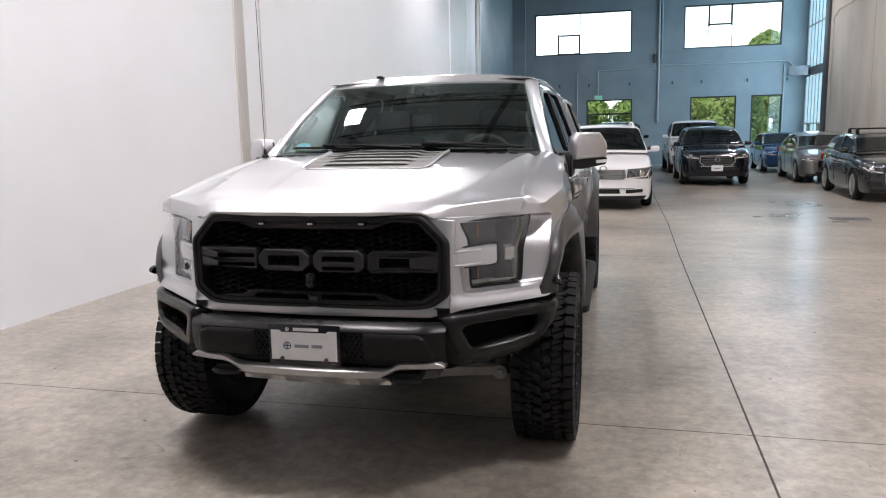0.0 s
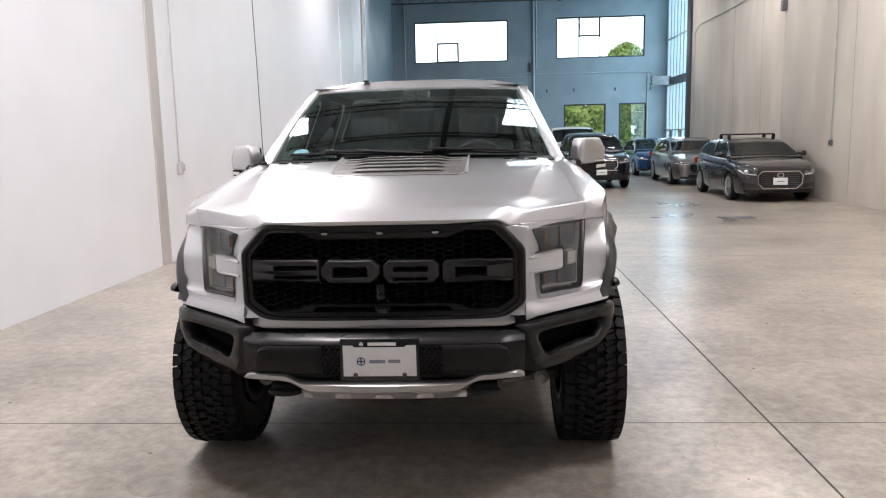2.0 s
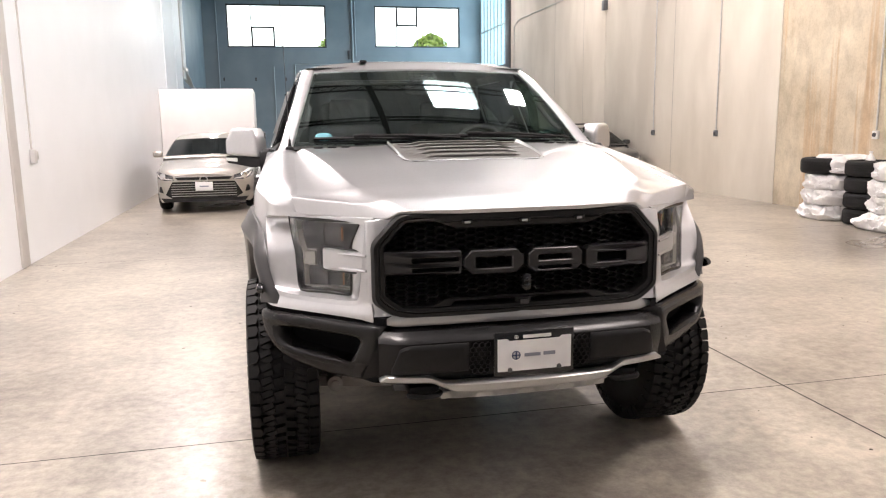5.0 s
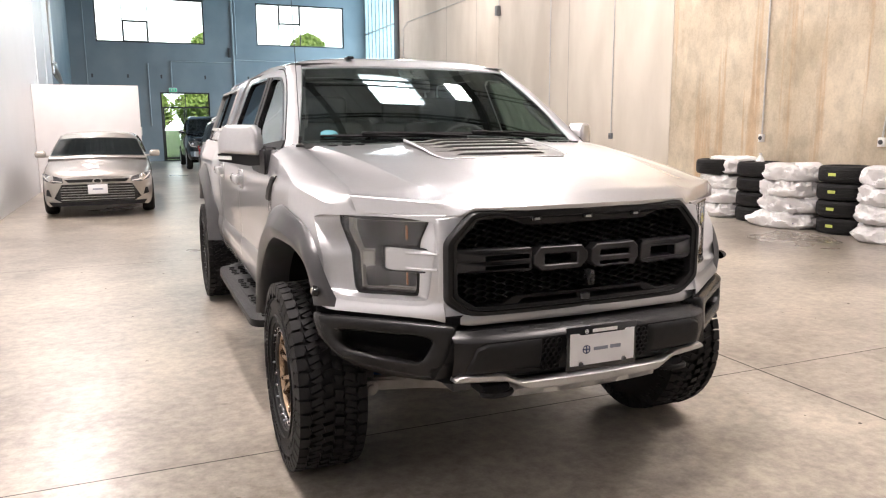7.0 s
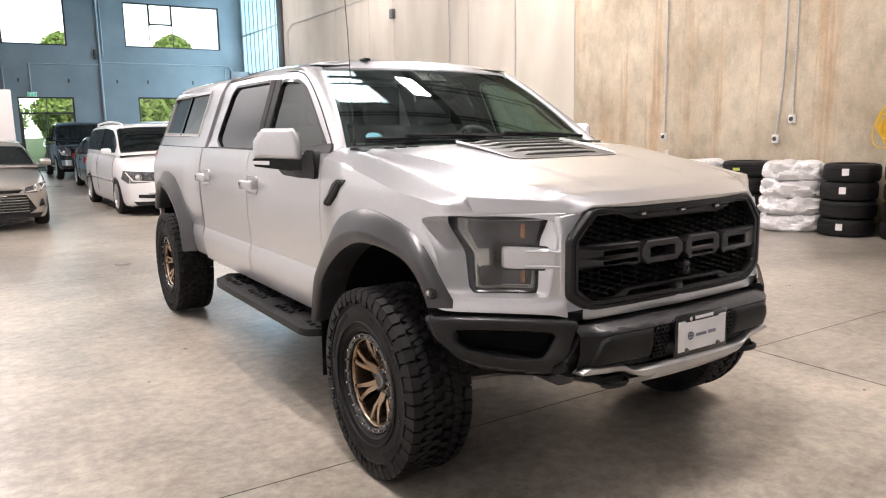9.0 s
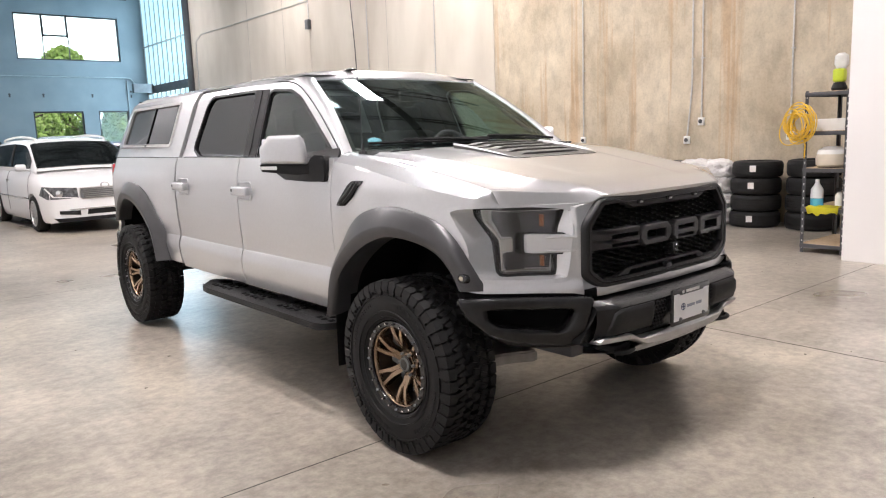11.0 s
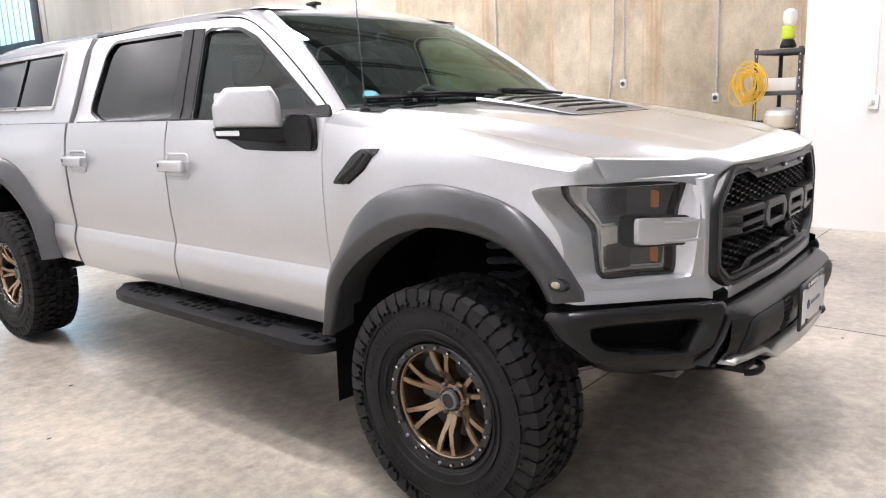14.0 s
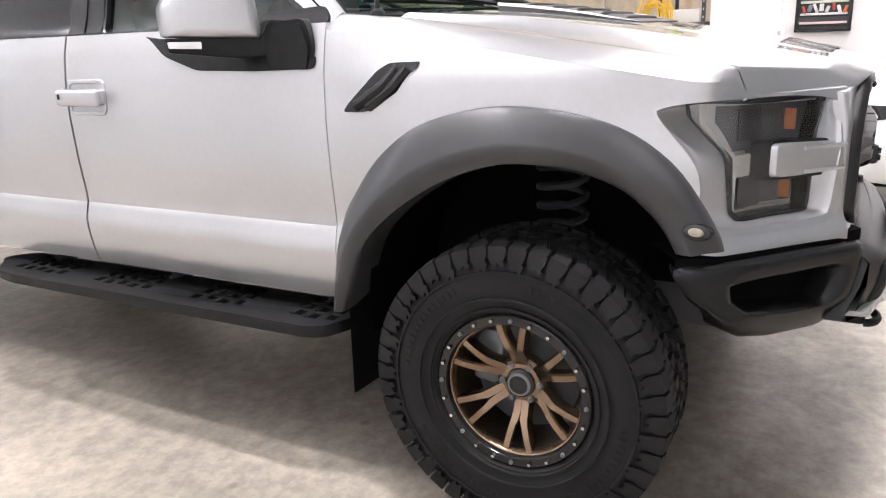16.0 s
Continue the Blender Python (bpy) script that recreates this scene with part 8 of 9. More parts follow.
    for x in (-0.35, 0.25):
        tube(bm, [(x - 0.28, yy + 0.10, ipol(belt, yy) + 0.085), (x + 0.25, yy + 0.06, ipol(belt, yy) + 0.06)], 0.008, 5)
    part("wiper", bm, BLACK_PLASTIC, ob)
    if back_lamp:
        for sgn in (-1, 1):
            bm = mesh()
            box(bm, (sgn * hw * 0.84, L - 0.10, ipol(belt, L) * 0.86), (0.20, 0.16, 0.16), 0.03)
            part("tail_lamp", bm, RED_LENS, ob)
    return ob


SEDAN_BELT = [(0.0, 0.70), (0.10, 0.76), (0.35, 0.83), (1.15, 0.97), (1.6, 0.985), (3.6, 1.02), (4.4, 1.03), (4.85, 0.98)]
SEDAN_ROOF = [(1.05, 0.985), (1.5, 1.19), (1.95, 1.38), (2.3, 1.435), (2.8, 1.45), (3.3, 1.40), (3.8, 1.22), (4.25, 1.05)]
CAMRY = car_paint("champagne_metallic_paint", (0.42, 0.395, 0.36), 0.75)
GREY_D = car_paint("dark_grey_metallic_paint", (0.040, 0.041, 0.045), 0.5, 0.2)
GREY_W = car_paint("warm_grey_metallic_paint", (0.20, 0.19, 0.185), 0.7)
NAVY = car_paint("navy_black_paint", (0.008, 0.011, 0.020), 0.3, 0.15)
BLUE = car_paint("blue_metallic_paint", (0.015, 0.07, 0.20), 0.5, 0.2)
WHITE_P = car_paint("white_paint", (0.80, 0.80, 0.80), 0.0, 0.4)
BLACK_P = car_paint("black_blue_paint", (0.008, 0.010, 0.014), 0.3, 0.15)

camry_front = {"frame_mat": GLOSS_BLACK, "grille": [(-0.62, 0.295), (0.62, 0.295), (0.74, 0.36), (0.60, 0.575), (-0.60, 0.575), (-0.74, 0.36)], "slats": 6, "slat_mat": surface("grey_slat", (0.34, 0.335, 0.33), None, 9, 0.3, 0.7), "upper": [(-0.50, 0.62), (0.50, 0.62), (0.56, 0.67), (-0.56, 0.67)], "chrome": [(-0.58, 0.672), (0.58, 0.672), (0.58, 0.684), (-0.58, 0.684)], "lamp": [(0.58, 0.615), (0.78, 0.612), (0.93, 0.66), (0.972, 0.76), (0.90, 0.77), (0.60, 0.70)], "fog": [(0.80, 0.38), (0.90, 0.40), (0.88, 0.50), (0.84, 0.50)], "plate": 0.50, "badge": 0.635, "chrome_handles": True}
car("sedan", "champagne silver sedan parked along the white wall", pose(-3.52, 14.50, 0), 4.85, 1.82, 1.45, CAMRY, None, SEDAN_BELT, SEDAN_ROOF, 0.95, 3.72, 0.335, camry_front)

HATCH_BELT = [(0.0, 0.745), (0.07, 0.80), (0.33, 0.872), (1.05, 0.97), (1.5, 0.98), (3.6, 1.03), (4.1, 1.03), (4.31, 0.98)]
HATCH_ROOF = [(0.98, 0.985), (1.4, 1.18), (1.8, 1.36), (2.1, 1.42), (2.7, 1.43), (3.4, 1.39), (3.8, 1.28), (4.15, 1.06)]
audi_front = {"grille": [(-0.40, 0.31), (0.40, 0.31), (0.52, 0.42), (0.54, 0.60), (0.44, 0.69), (-0.44, 0.69), (-0.54, 0.60), (-0.52, 0.42)], "slats": 8, "slat_mat": STEEL_DARK, "lamp": [(0.57, 0.60), (0.80, 0.61), (0.93, 0.66), (0.972, 0.75), (0.92, 0.755), (0.59, 0.70)], "fog": [(0.55, 0.32), (0.88, 0.35), (0.86, 0.44), (0.60, 0.42)], "plate": 0.47, "badge": 0.61}
car("hatchback", "dark grey hatchback with black roof bars by the concrete wall", pose(5.77, 16.85, 0, 0, 0, -2.0), 4.31, 1.79, 1.43, GREY_D, None, HATCH_BELT, HATCH_ROOF, 0.86, 3.50, 0.33, audi_front, rack=True)
mazda_front = {"grille": [(-0.40, 0.40), (0.40, 0.40), (0.50, 0.50), (0.48, 0.64), (-0.48, 0.64), (-0.50, 0.50)], "slats": 4, "slat_mat": STEEL_DARK, "chrome": [(-0.48, 0.385), (0.48, 0.385), (0.52, 0.40), (-0.52, 0.40)], "lamp": [(0.52, 0.62), (0.90, 0.645), (0.955, 0.71), (0.90, 0.725), (0.54, 0.675)], "intake": [(-0.6, 0.25), (0.6, 0.25), (0.55, 0.34), (-0.55, 0.34)], "plate": 0.45, "badge": 0.58}
car("sedan", "warm grey metallic sedan parked in a row of cars", pose(5.86, 22.75, 0, 0, 0, -2.0), 4.58, 1.80, 1.45, GREY_W, None, SEDAN_BELT, SEDAN_ROOF, 0.90, 3.60, 0.33, mazda_front)
car("hatchback", "blue metallic hatchback at the back of the row", pose(5.90, 28.6, 0, 0, 0, -2.0), 4.31, 1.79, 1.47, BLUE, None, HATCH_BELT, HATCH_ROOF, 0.86, 3.50, 0.32, mazda_front)

SUV_BELT = [(0.0, 0.86), (0.10, 0.95), (0.35, 1.00), (1.05, 1.09), (1.5, 1.10), (3.6, 1.14), (4.2, 1.14), (4.54, 1.08)]
SUV_ROOF = [(0.98, 1.10), (1.4, 1.34), (1.75, 1.57), (2.1, 1.65), (2.8, 1.67), (3.6, 1.63), (4.05, 1.45), (4.4, 1.17)]
suv_front = {"grille": [(-0.38, 0.56), (0.38, 0.56), (0.50, 0.68), (0.48, 0.84), (-0.48, 0.84), (-0.50, 0.68)], "slats": 5, "slat_mat": STEEL_GREY, "chrome": [(-0.46, 0.545), (0.46, 0.545), (0.52, 0.565), (-0.52, 0.565)], "lamp": [(0.52, 0.76), (0.90, 0.80), (0.955, 0.88), (0.90, 0.90), (0.54, 0.83)], "intake": [(-0.7, 0.32), (0.7, 0.32), (0.6, 0.45), (-0.6, 0.45)], "fog": [(0.70, 0.46), (0.86, 0.48), (0.84, 0.56), (0.72, 0.54)], "plate": 0.50, "badge": 0.74}
car("suv", "navy black compact suv facing the truck", pose(2.64, 22.05, 0), 4.54, 1.86, 1.67, NAVY, None, SUV_BELT, SUV_ROOF, 0.92, 3.62, 0.355, suv_front, zlow=0.24, category="suv")

VAN_BELT = [(0.0, 0.80), (0.10, 0.88), (0.35, 0.96), (0.95, 1.10), (1.4, 1.12), (4.4, 1.14), (4.9, 1.14), (5.15, 1.08)]
VAN_ROOF = [(0.82, 1.12), (1.3, 1.38), (1.75, 1.62), (2.1, 1.70), (2.9, 1.73), (4.3, 1.70), (4.75, 1.62), (5.08, 1.17)]
van_front = {"grille": [(-0.40, 0.62), (0.40, 0.62), (0.44, 0.66), (0.42, 0.80), (-0.42, 0.80), (-0.44, 0.66)], "slats": 5, "slat_mat": CHROME, "grille_mat": STEEL_GREY, "lamp": [(0.46, 0.64), (0.92, 0.62), (0.985, 0.70), (0.95, 0.85), (0.48, 0.82)], "intake": [(-0.34, 0.33), (0.34, 0.33), (0.32, 0.42), (-0.32, 0.42)], "chrome": [(-0.62, 0.425), (0.62, 0.425), (0.62, 0.445), (-0.62, 0.445)], "fog": [(0.45, 0.33), (0.78, 0.36), (0.78, 0.42), (0.45, 0.41)], "badge": 0.84, "rub": 0.62, "chrome_handles": True, "rails": PLASTIC_WHITE}
car("minivan", "white minivan with chrome grille and roof rails", pose(-0.34, 15.25, 0, 0, 0, 1.2), 5.15, 2.0, 1.73, WHITE_P, None, VAN_BELT, VAN_ROOF, 0.98, 4.06, 0.345, van_front, category="minivan")
car("sedan", "dark blue-black sedan behind the white minivan", pose(-0.10, 21.9, 0), 4.58, 1.80, 1.47, BLACK_P, None, SEDAN_BELT, SEDAN_ROOF, 0.90, 3.60, 0.33, mazda_front)

PICK_BELT = [(0.0, 1.05), (0.10, 1.14), (0.35, 1.18), (1.2, 1.28), (1.6, 1.30), (3.7, 1.33), (3.9, 1.36), (5.7, 1.38), (5.88, 1.36)]
PICK_ROOF = [(1.15, 1.30), (1.6, 1.58), (1.95, 1.82), (2.3, 1.93), (2.9, 1.95), (3.4, 1.90), (3.72, 1.75), (3.82, 1.38)]
pick_front = {"grille": [(-0.60, 0.78), (0.60, 0.78), (0.64, 0.86), (0.60, 1.06), (-0.60, 1.06), (-0.64, 0.86)], "slats": 3, "slat_mat": CHROME, "lamp": [(0.66, 0.82), (0.93, 0.84), (0.95, 1.06), (0.66, 1.04)], "chrome": [(-0.88, 0.50), (0.88, 0.50), (0.90, 0.68), (-0.90, 0.68)], "plate": 0.60, "badge": 0.92}
car("pickup", "dark blue-black pickup by the glass door", pose(-0.14, 28.5, 0), 5.88, 2.03, 1.95, BLACK_P, None, PICK_BELT, PICK_ROOF, 0.95, 4.60, 0.41, pick_front, zlow=0.36, category="pickup truck", back_lamp=False)
car("pickup", "white pickup parked behind the navy suv", pose(2.72, 28.0, 0), 5.88, 2.03, 1.95, WHITE_P, None, PICK_BELT, PICK_ROOF, 0.95, 4.60, 0.41, pick_front, zlow=0.36, category="pickup truck", back_lamp=False)
# ---- white car beside the partition: its tail is what shows ----
tail = thing("coupe", pose(2.72, 2.98, 0), "white coupe seen from behind, with smoked tail lamps", "car")
L, hw = 4.4, 0.90
TAIL_PLAN = [(0.0, 0.58), (0.02, 0.70), (0.07, 0.82), (0.16, 0.92), (0.32, 0.975), (0.7, 1.0), (3.6, 1.0), (4.2, 0.9), (4.4, 0.7)]
rows = []
for y in [0.0, 0.01, 0.03, 0.07, 0.12, 0.18, 0.26, 0.36, 0.5, 0.7, 1.0, 1.5, 2.0, 2.6, 3.2, 3.6, 4.0, 4.25, 4.4]:
    w = hw * ipol(TAIL_PLAN, y)
    zt = ipol([(0.0, 0.84), (0.06, 0.92), (0.2, 0.97), (0.8, 1.0), (3.0, 0.96), (4.0, 0.80), (4.4, 0.62)], y)
    z0 = ipol([(0.0, 0.34), (0.06, 0.28), (0.3, 0.24), (4.4, 0.26)], y)
    d = zt - z0
    half = [(w * 0.6, z0), (w * 0.9, z0 + 0.01)] + [(w * sx, z0 + d * t) for t, sx in ((0.08, 0.96), (0.3, 1.0), (0.42, 1.01), (0.46, 0.995), (0.7, 0.985), (0.86, 0.95), (0.95, 0.88))] + [(w * 0.7, zt), (w * 0.4, zt + 0.015), (0, zt + 0.02)]
    rows.append([(-x, -y, z) for x, z in half] + [(x, -y, z) for x, z in half[-2::-1]])
bm = mesh()
vs, _ = grid(bm, rows)
cap(bm, vs[0])
cap(bm, vs[-1])
tidy(bm)
part("body", bm, WHITE_P, tail, sharp=38)
rows = []
for y, zt, k in ((0.75, 1.0, 1.0), (1.2, 1.18, 0.94), (1.6, 1.30, 0.86), (2.1, 1.33, 0.84), (2.5, 1.28, 0.86), (3.1, 0.97, 0.96)):
    w = hw * 0.86
    half = [(w, 0.97), (w * k, zt - 0.08), (w * k * 0.85, zt - 0.01), (0, zt + 0.01)]
    rows.append([(-x, -y, z) for x, z in half] + [(x, -y, z) for x, z in half[-2::-1]])
bm = mesh()
grid(bm, rows)
tidy(bm)
part("glasshouse", bm, CAR_GLASS, tail)


def tail_y(x):
    return -ipol([(0.0, 0.0), (hw * 0.58, 0.0), (hw * 0.70, 0.02), (hw * 0.82, 0.07), (hw * 0.92, 0.16), (hw * 0.975, 0.32)], abs(x))


for sgn in (-1, 1):
    def lamp_poly(pts, out, mat, nm, parent):
        bm = mesh()
        slab(bm, dense([(sgn * a * hw, b) for a, b in (pts if sgn > 0 else pts[::-1])], 0.04), [], lambda x, z: (x, tail_y(x) + out, z), lambda x, z: (x, tail_y(x) - 0.05, z))
        return part(nm, bm, mat, parent)
    lens = lamp_poly([(0.62, 0.66), (0.76, 0.645), (0.90, 0.66), (0.965, 0.72), (0.95, 0.80), (0.64, 0.825), (0.60, 0.76)], 0.012, GLOSS_BLACK, "tail_lamp", tail)
    lens["label"] = "smoked black tail lamp with red lens"
    lamp_poly([(0.66, 0.675), (0.78, 0.665), (0.80, 0.72), (0.70, 0.75)], 0.016, RED_LENS, "red_lens", lens)
    bm = mesh()
    lathe(bm, [(0.0, 0.01), (0.028, 0.01), (0.036, 0.0), (0.036, -0.03)], 16, pose(sgn * 0.84 * hw, tail_y(0.84 * hw) + 0.015, 0.745, -90, 0, -25 * sgn), False)
    part("reverse_lamp", bm, CHROME, lens)
    bm = mesh()
    lathe(bm, [(0.045, 0.0), (0.045, 0.14), (0.038, 0.14), (0.036, 0.0)], 18, pose(sgn * 0.62, -0.16, 0.30, -90, 0, 0), False)
    part("exhaust", bm, CHROME, tail)
bm = mesh()
tube(bm, [(x * hw, tail_y(x * hw) + 0.004, 0.505) for x in (-0.96, -0.85, -0.7, -0.5, 0, 0.5, 0.7, 0.85, 0.96)], 0.005, 5)
part("bumper_seam", bm, GREY_W, tail)
bm = mesh()
box(bm, (0, -0.02, 0.86), (1.2, 0.05, 0.03), 0.012)
part("boot_lip", bm, WHITE_P, tail)
bm = mesh()
box(bm, (0, -2.2, 0.30), (1.5, 3.9, 0.16), 0.02)
part("underbody", bm, DEEP_BLACK, tail)
for x in (-hw + 0.11, hw - 0.11):
    for y in (-0.85, -3.45):
        car_wheel(tail, x, y, 0.325, 0.21, ALLOY)

# ---- white box room behind the sedan ----
bm = mesh()
box(bm, (-3.89, 21.9, 1.285), (2.36, 2.4, 2.57), 0.02)
box_room = tagged(part("white_container", bm, surface("white_panel", (0.80, 0.78, 0.77), (0.76, 0.74, 0.73), 2, 0.5)), "tall plain white storage box behind the champagne sedan", "storage box")
bm = mesh()
box(bm, (-2.695, 21.2, 1.45), (0.03, 0.12, 0.22), 0.01)
part("switch_box", bm, PLASTIC_WHITE, box_room)

# ---- tyre stacks and bagged wheels along the concrete wall ----
STICK_Y = surface("yellow_label", (0.50, 0.56, 0.12), (0.45, 0.5, 0.1), 20, 0.6)
STICK_W = surface("white_label", (0.75, 0.72, 0.70), (0.7, 0.66, 0.64), 20, 0.6)
BAG = surface("white_plastic_bag", (0.74, 0.73, 0.72), (0.62, 0.61, 0.61), 5, 0.38, bump=0.5, fine=22)


def tyre_at(x, y, z, r, h, turn, label, sticker=None, group="stacked tyres"):
    ob = thing("tyre", pose(x, y, z, 0, 0, turn), label, "tyre", group)
    bm = mesh()
    prof = [(r * 0.60, 0.03), (r * 0.64, 0.006), (r * 0.80, 0.0), (r * 0.94, 0.012), (r * 0.99, 0.04), (r, h / 2), (r * 0.99, h - 0.04), (r * 0.94, h - 0.012), (r * 0.80, h), (r * 0.64, h - 0.006), (r * 0.60, h - 0.03)]
    lathe(bm, prof, 48, Matrix(), False)
    part("carcass", bm, RUBBER, ob)
    for k in range(4):
        bm = mesh()
        z0 = h * (0.28 + 0.15 * k)
        lathe(bm, [(r * 0.985, z0 - 0.012), (r * 1.008, z0 - 0.010), (r * 1.008, z0 + 0.010), (r * 0.985, z0 + 0.012)], 48, Matrix(), False)
        part("tread_rib", bm, RUBBER, ob)
    if sticker:
        bm = mesh()
        a0, a1, z0, z1, mat = sticker
        pts = [(a0 + (a1 - a0) * k / 5) for k in range(6)]
        grid(bm, [[(r * 1.012 * math.cos(a), r * 1.012 * math.sin(a), z0) for a in pts], [(r * 1.012 * math.cos(a), r * 1.012 * math.sin(a), z1) for a in pts]])
        tidy(bm)
        part("sticker", bm, mat, ob)
    return ob


def stack(x, y, n, r, h, seed, sticker_mat=None, facing=-150.0, skip=()):
    rnd = random.Random(seed)
    for k in range(n):
        st = None
        if sticker_mat is STICK_Y:
            a = radians(facing + rnd.uniform(-3, 3))
            st = (a - 0.14, a + 0.16, h * 0.42, h * 0.60, STICK_Y)
        elif sticker_mat is STICK_W and k not in skip:
            a = radians(facing + rnd.uniform(-4, 4))
            st = (a - 0.12, a + 0.12, h * 0.38, h * 0.76, STICK_W)
        tyre_at(x + rnd.uniform(-0.015, 0.015), y + rnd.uniform(-0.015, 0.015), k * (h + 0.004), r, h, 0, "black road tyre lying in a stack by the concrete wall", st)


def bag_at(x, y, z, r, h, seed, label="tied white plastic bag round a wheel, in a stack"):
    """A wheel wrapped in a crumpled bag with gathered corners."""
    ob = thing("bagged_wheel", pose(x, y, z), label, "bagged wheel", "bagged wheels")
    rows = []
    prof = spline([(0.0, 0.0, 0), (0.55, 0.0, 0), (0.93, 0.015, 0), (1.05, 0.18, 0), (1.03, 0.5, 0), (1.0, 0.80, 0), (0.88, 0.98, 0), (0.6, 1.02, 0), (0.25, 1.0, 0), (0.0, 1.0, 0)], 26)
    for p in prof:
        f, zz = max(p.x, 0.0), p.y
        row = []
        for k in range(96):
            a = 2 * math.pi * k / 96
            cx, cy = math.cos(a), math.sin(a)
            n1 = noise.noise((cx * 2.2 + seed, cy * 2.2, zz * 2.5 + seed))
            n2 = 1 - 2 * abs(noise.noise((cx * 4.5 + seed, cy * 4.5 + zz * 2.0, zz * 3.5)))
            n3 = 1 - 2 * abs(noise.noise((cx * 9 - seed, cy * 9 - zz * 4.0, zz * 5)))
            rr = r * f * (0.985 + 0.19 * n1 + 0.06 * n2 + 0.04 * n3)
            # pulled-out corners
            for c in (0.7 + seed, 3.3 + seed * 1.7):
                rr += r * 0.20 * f * max(0.0, math.cos(a - c)) ** 14 * (1 - abs(zz - 0.35))
            lift = (0.0 if zz < 0.03 else 1.0) * (0.020 * n2 + 0.014 * n3 + 0.03 * n1 - 0.01)
            row.append((rr * cx, rr * cy, max(0.0, h * zz + lift)))
        rows.append(row)
    bm = mesh()
    grid(bm, rows, True)
    tidy(bm, 0.0005)
    part("bag", bm, BAG, ob, sharp=22)
    rnd = random.Random(seed * 13)
    if rnd.random() < 0.7:
        for q in range(3):
            bm = mesh()
            a = radians(-150 + rnd.uniform(-40, 30))
            box(bm, (r * 1.02 * math.cos(a), r * 1.02 * math.sin(a), h * (0.35 + 0.15 * q)), (0.01, 0.10 - 0.02 * q, 0.018), 0.002, pose(0, 0, 0, 0, 0, math.degrees(a)))
            part("print_bar", bm, surface("navy_print", (0.05, 0.07, 0.22), None, 9, 0.6), ob)
    return ob


X = 6.42
for k in range(4):
    if k < 3:
        bag_at(X - 0.02, 10.30, k * 0.235, 0.37, 0.235, 3.1 + k)
tyre_at(X - 0.10, 10.36, 0.715, 0.36, 0.25, 0, "black tyre poking out of a white plastic bag", None)
bag_at(X + 0.10, 10.22, 0.73, 0.36, 0.25, 9.4, "open white plastic bag draped round the top tyre")
stack(X, 9.50, 4, 0.36, 0.235, 5)
bm = mesh()
lathe(bm, [(0.07, 0.0), (0.05, 0.05), (0.02, 0.10), (0.028, 0.13), (0.0, 0.135)], 14, pose(X - 0.1, 9.45, 0.955), False)
tagged(part("paper_twist", bm, BAG), "small twist of white plastic on a tyre stack", "plastic scrap")
for k in range(4):
    bag_at(X - 0.12 + 0.03 * (k % 2), 8.78, k * 0.235, 0.41 - 0.01 * k, 0.235, 14.2 + k * 2.3)
stack(X - 0.02, 7.93, 4, 0.36, 0.237, 8, STICK_Y, -172)
for k in range(4):
    bag_at(X - 0.10, 7.10, k * 0.24, 0.42 - 0.01 * k, 0.24, 25.7 + k * 1.9)
stack(X - 0.10, 6.30, 4, 0.35, 0.24, 11, STICK_W, -165, (1,))
stack(X + 0.02, 5.52, 4, 0.355, 0.245, 13)

# ---- steel shelf rack with its things ----
RX0, RX1, RY0, RY1, RH = 4.42, 5.34, 4.30, 4.78, 1.86
rack = thing("shelf_rack", pose(0, 0, 0), "black bolted steel shelf rack beside the partition", "shelf rack")
for x in (RX0, RX1):
    for y in (RY0, RY1):
        bm = mesh()
        sx, sy = (1 if x == RX0 else -1), (1 if y == RY0 else -1)
        box(bm, (x, y + sy * 0.018, RH / 2), (0.004, 0.036, RH))
        box(bm, (x + sx * 0.018, y, RH / 2), (0.036, 0.004, RH))
        post = part("post", bm, STEEL_DARK, rack)
        for k in range(22):
            bm = mesh()
            box(bm, (x - sx * 0.003, y + sy * 0.018, 0.06 + k * 0.082), (0.003, 0.010, 0.024), 0.001)
            part("slot", bm, CONDUIT, post)
BOARD = surface("particle_board", (0.42, 0.32, 0.21), (0.34, 0.25, 0.16), 25, 0.8)
for z in (0.10, 0.52, 0.98, 1.40, 1.84):
    for y in (RY0, RY1):
        bm = mesh()
        box(bm, ((RX0 + RX1) / 2, y, z - 0.02), (RX1 - RX0, 0.018, 0.045), 0.003)
        part("beam", bm, STEEL_DARK, rack)
    for x in (RX0, RX1):
        bm = mesh()
        box(bm, (x, (RY0 + RY1) / 2, z - 0.02), (0.018, RY1 - RY0, 0.045), 0.003)
        part("beam", bm, STEEL_DARK, rack)
    bm = mesh()
    box(bm, ((RX0 + RX1) / 2, (RY0 + RY1) / 2, z + 0.002), (RX1 - RX0 - 0.02, RY1 - RY0 - 0.02, 0.012), 0.002)
    part("shelf", bm, BOARD, rack, "particle board shelf")
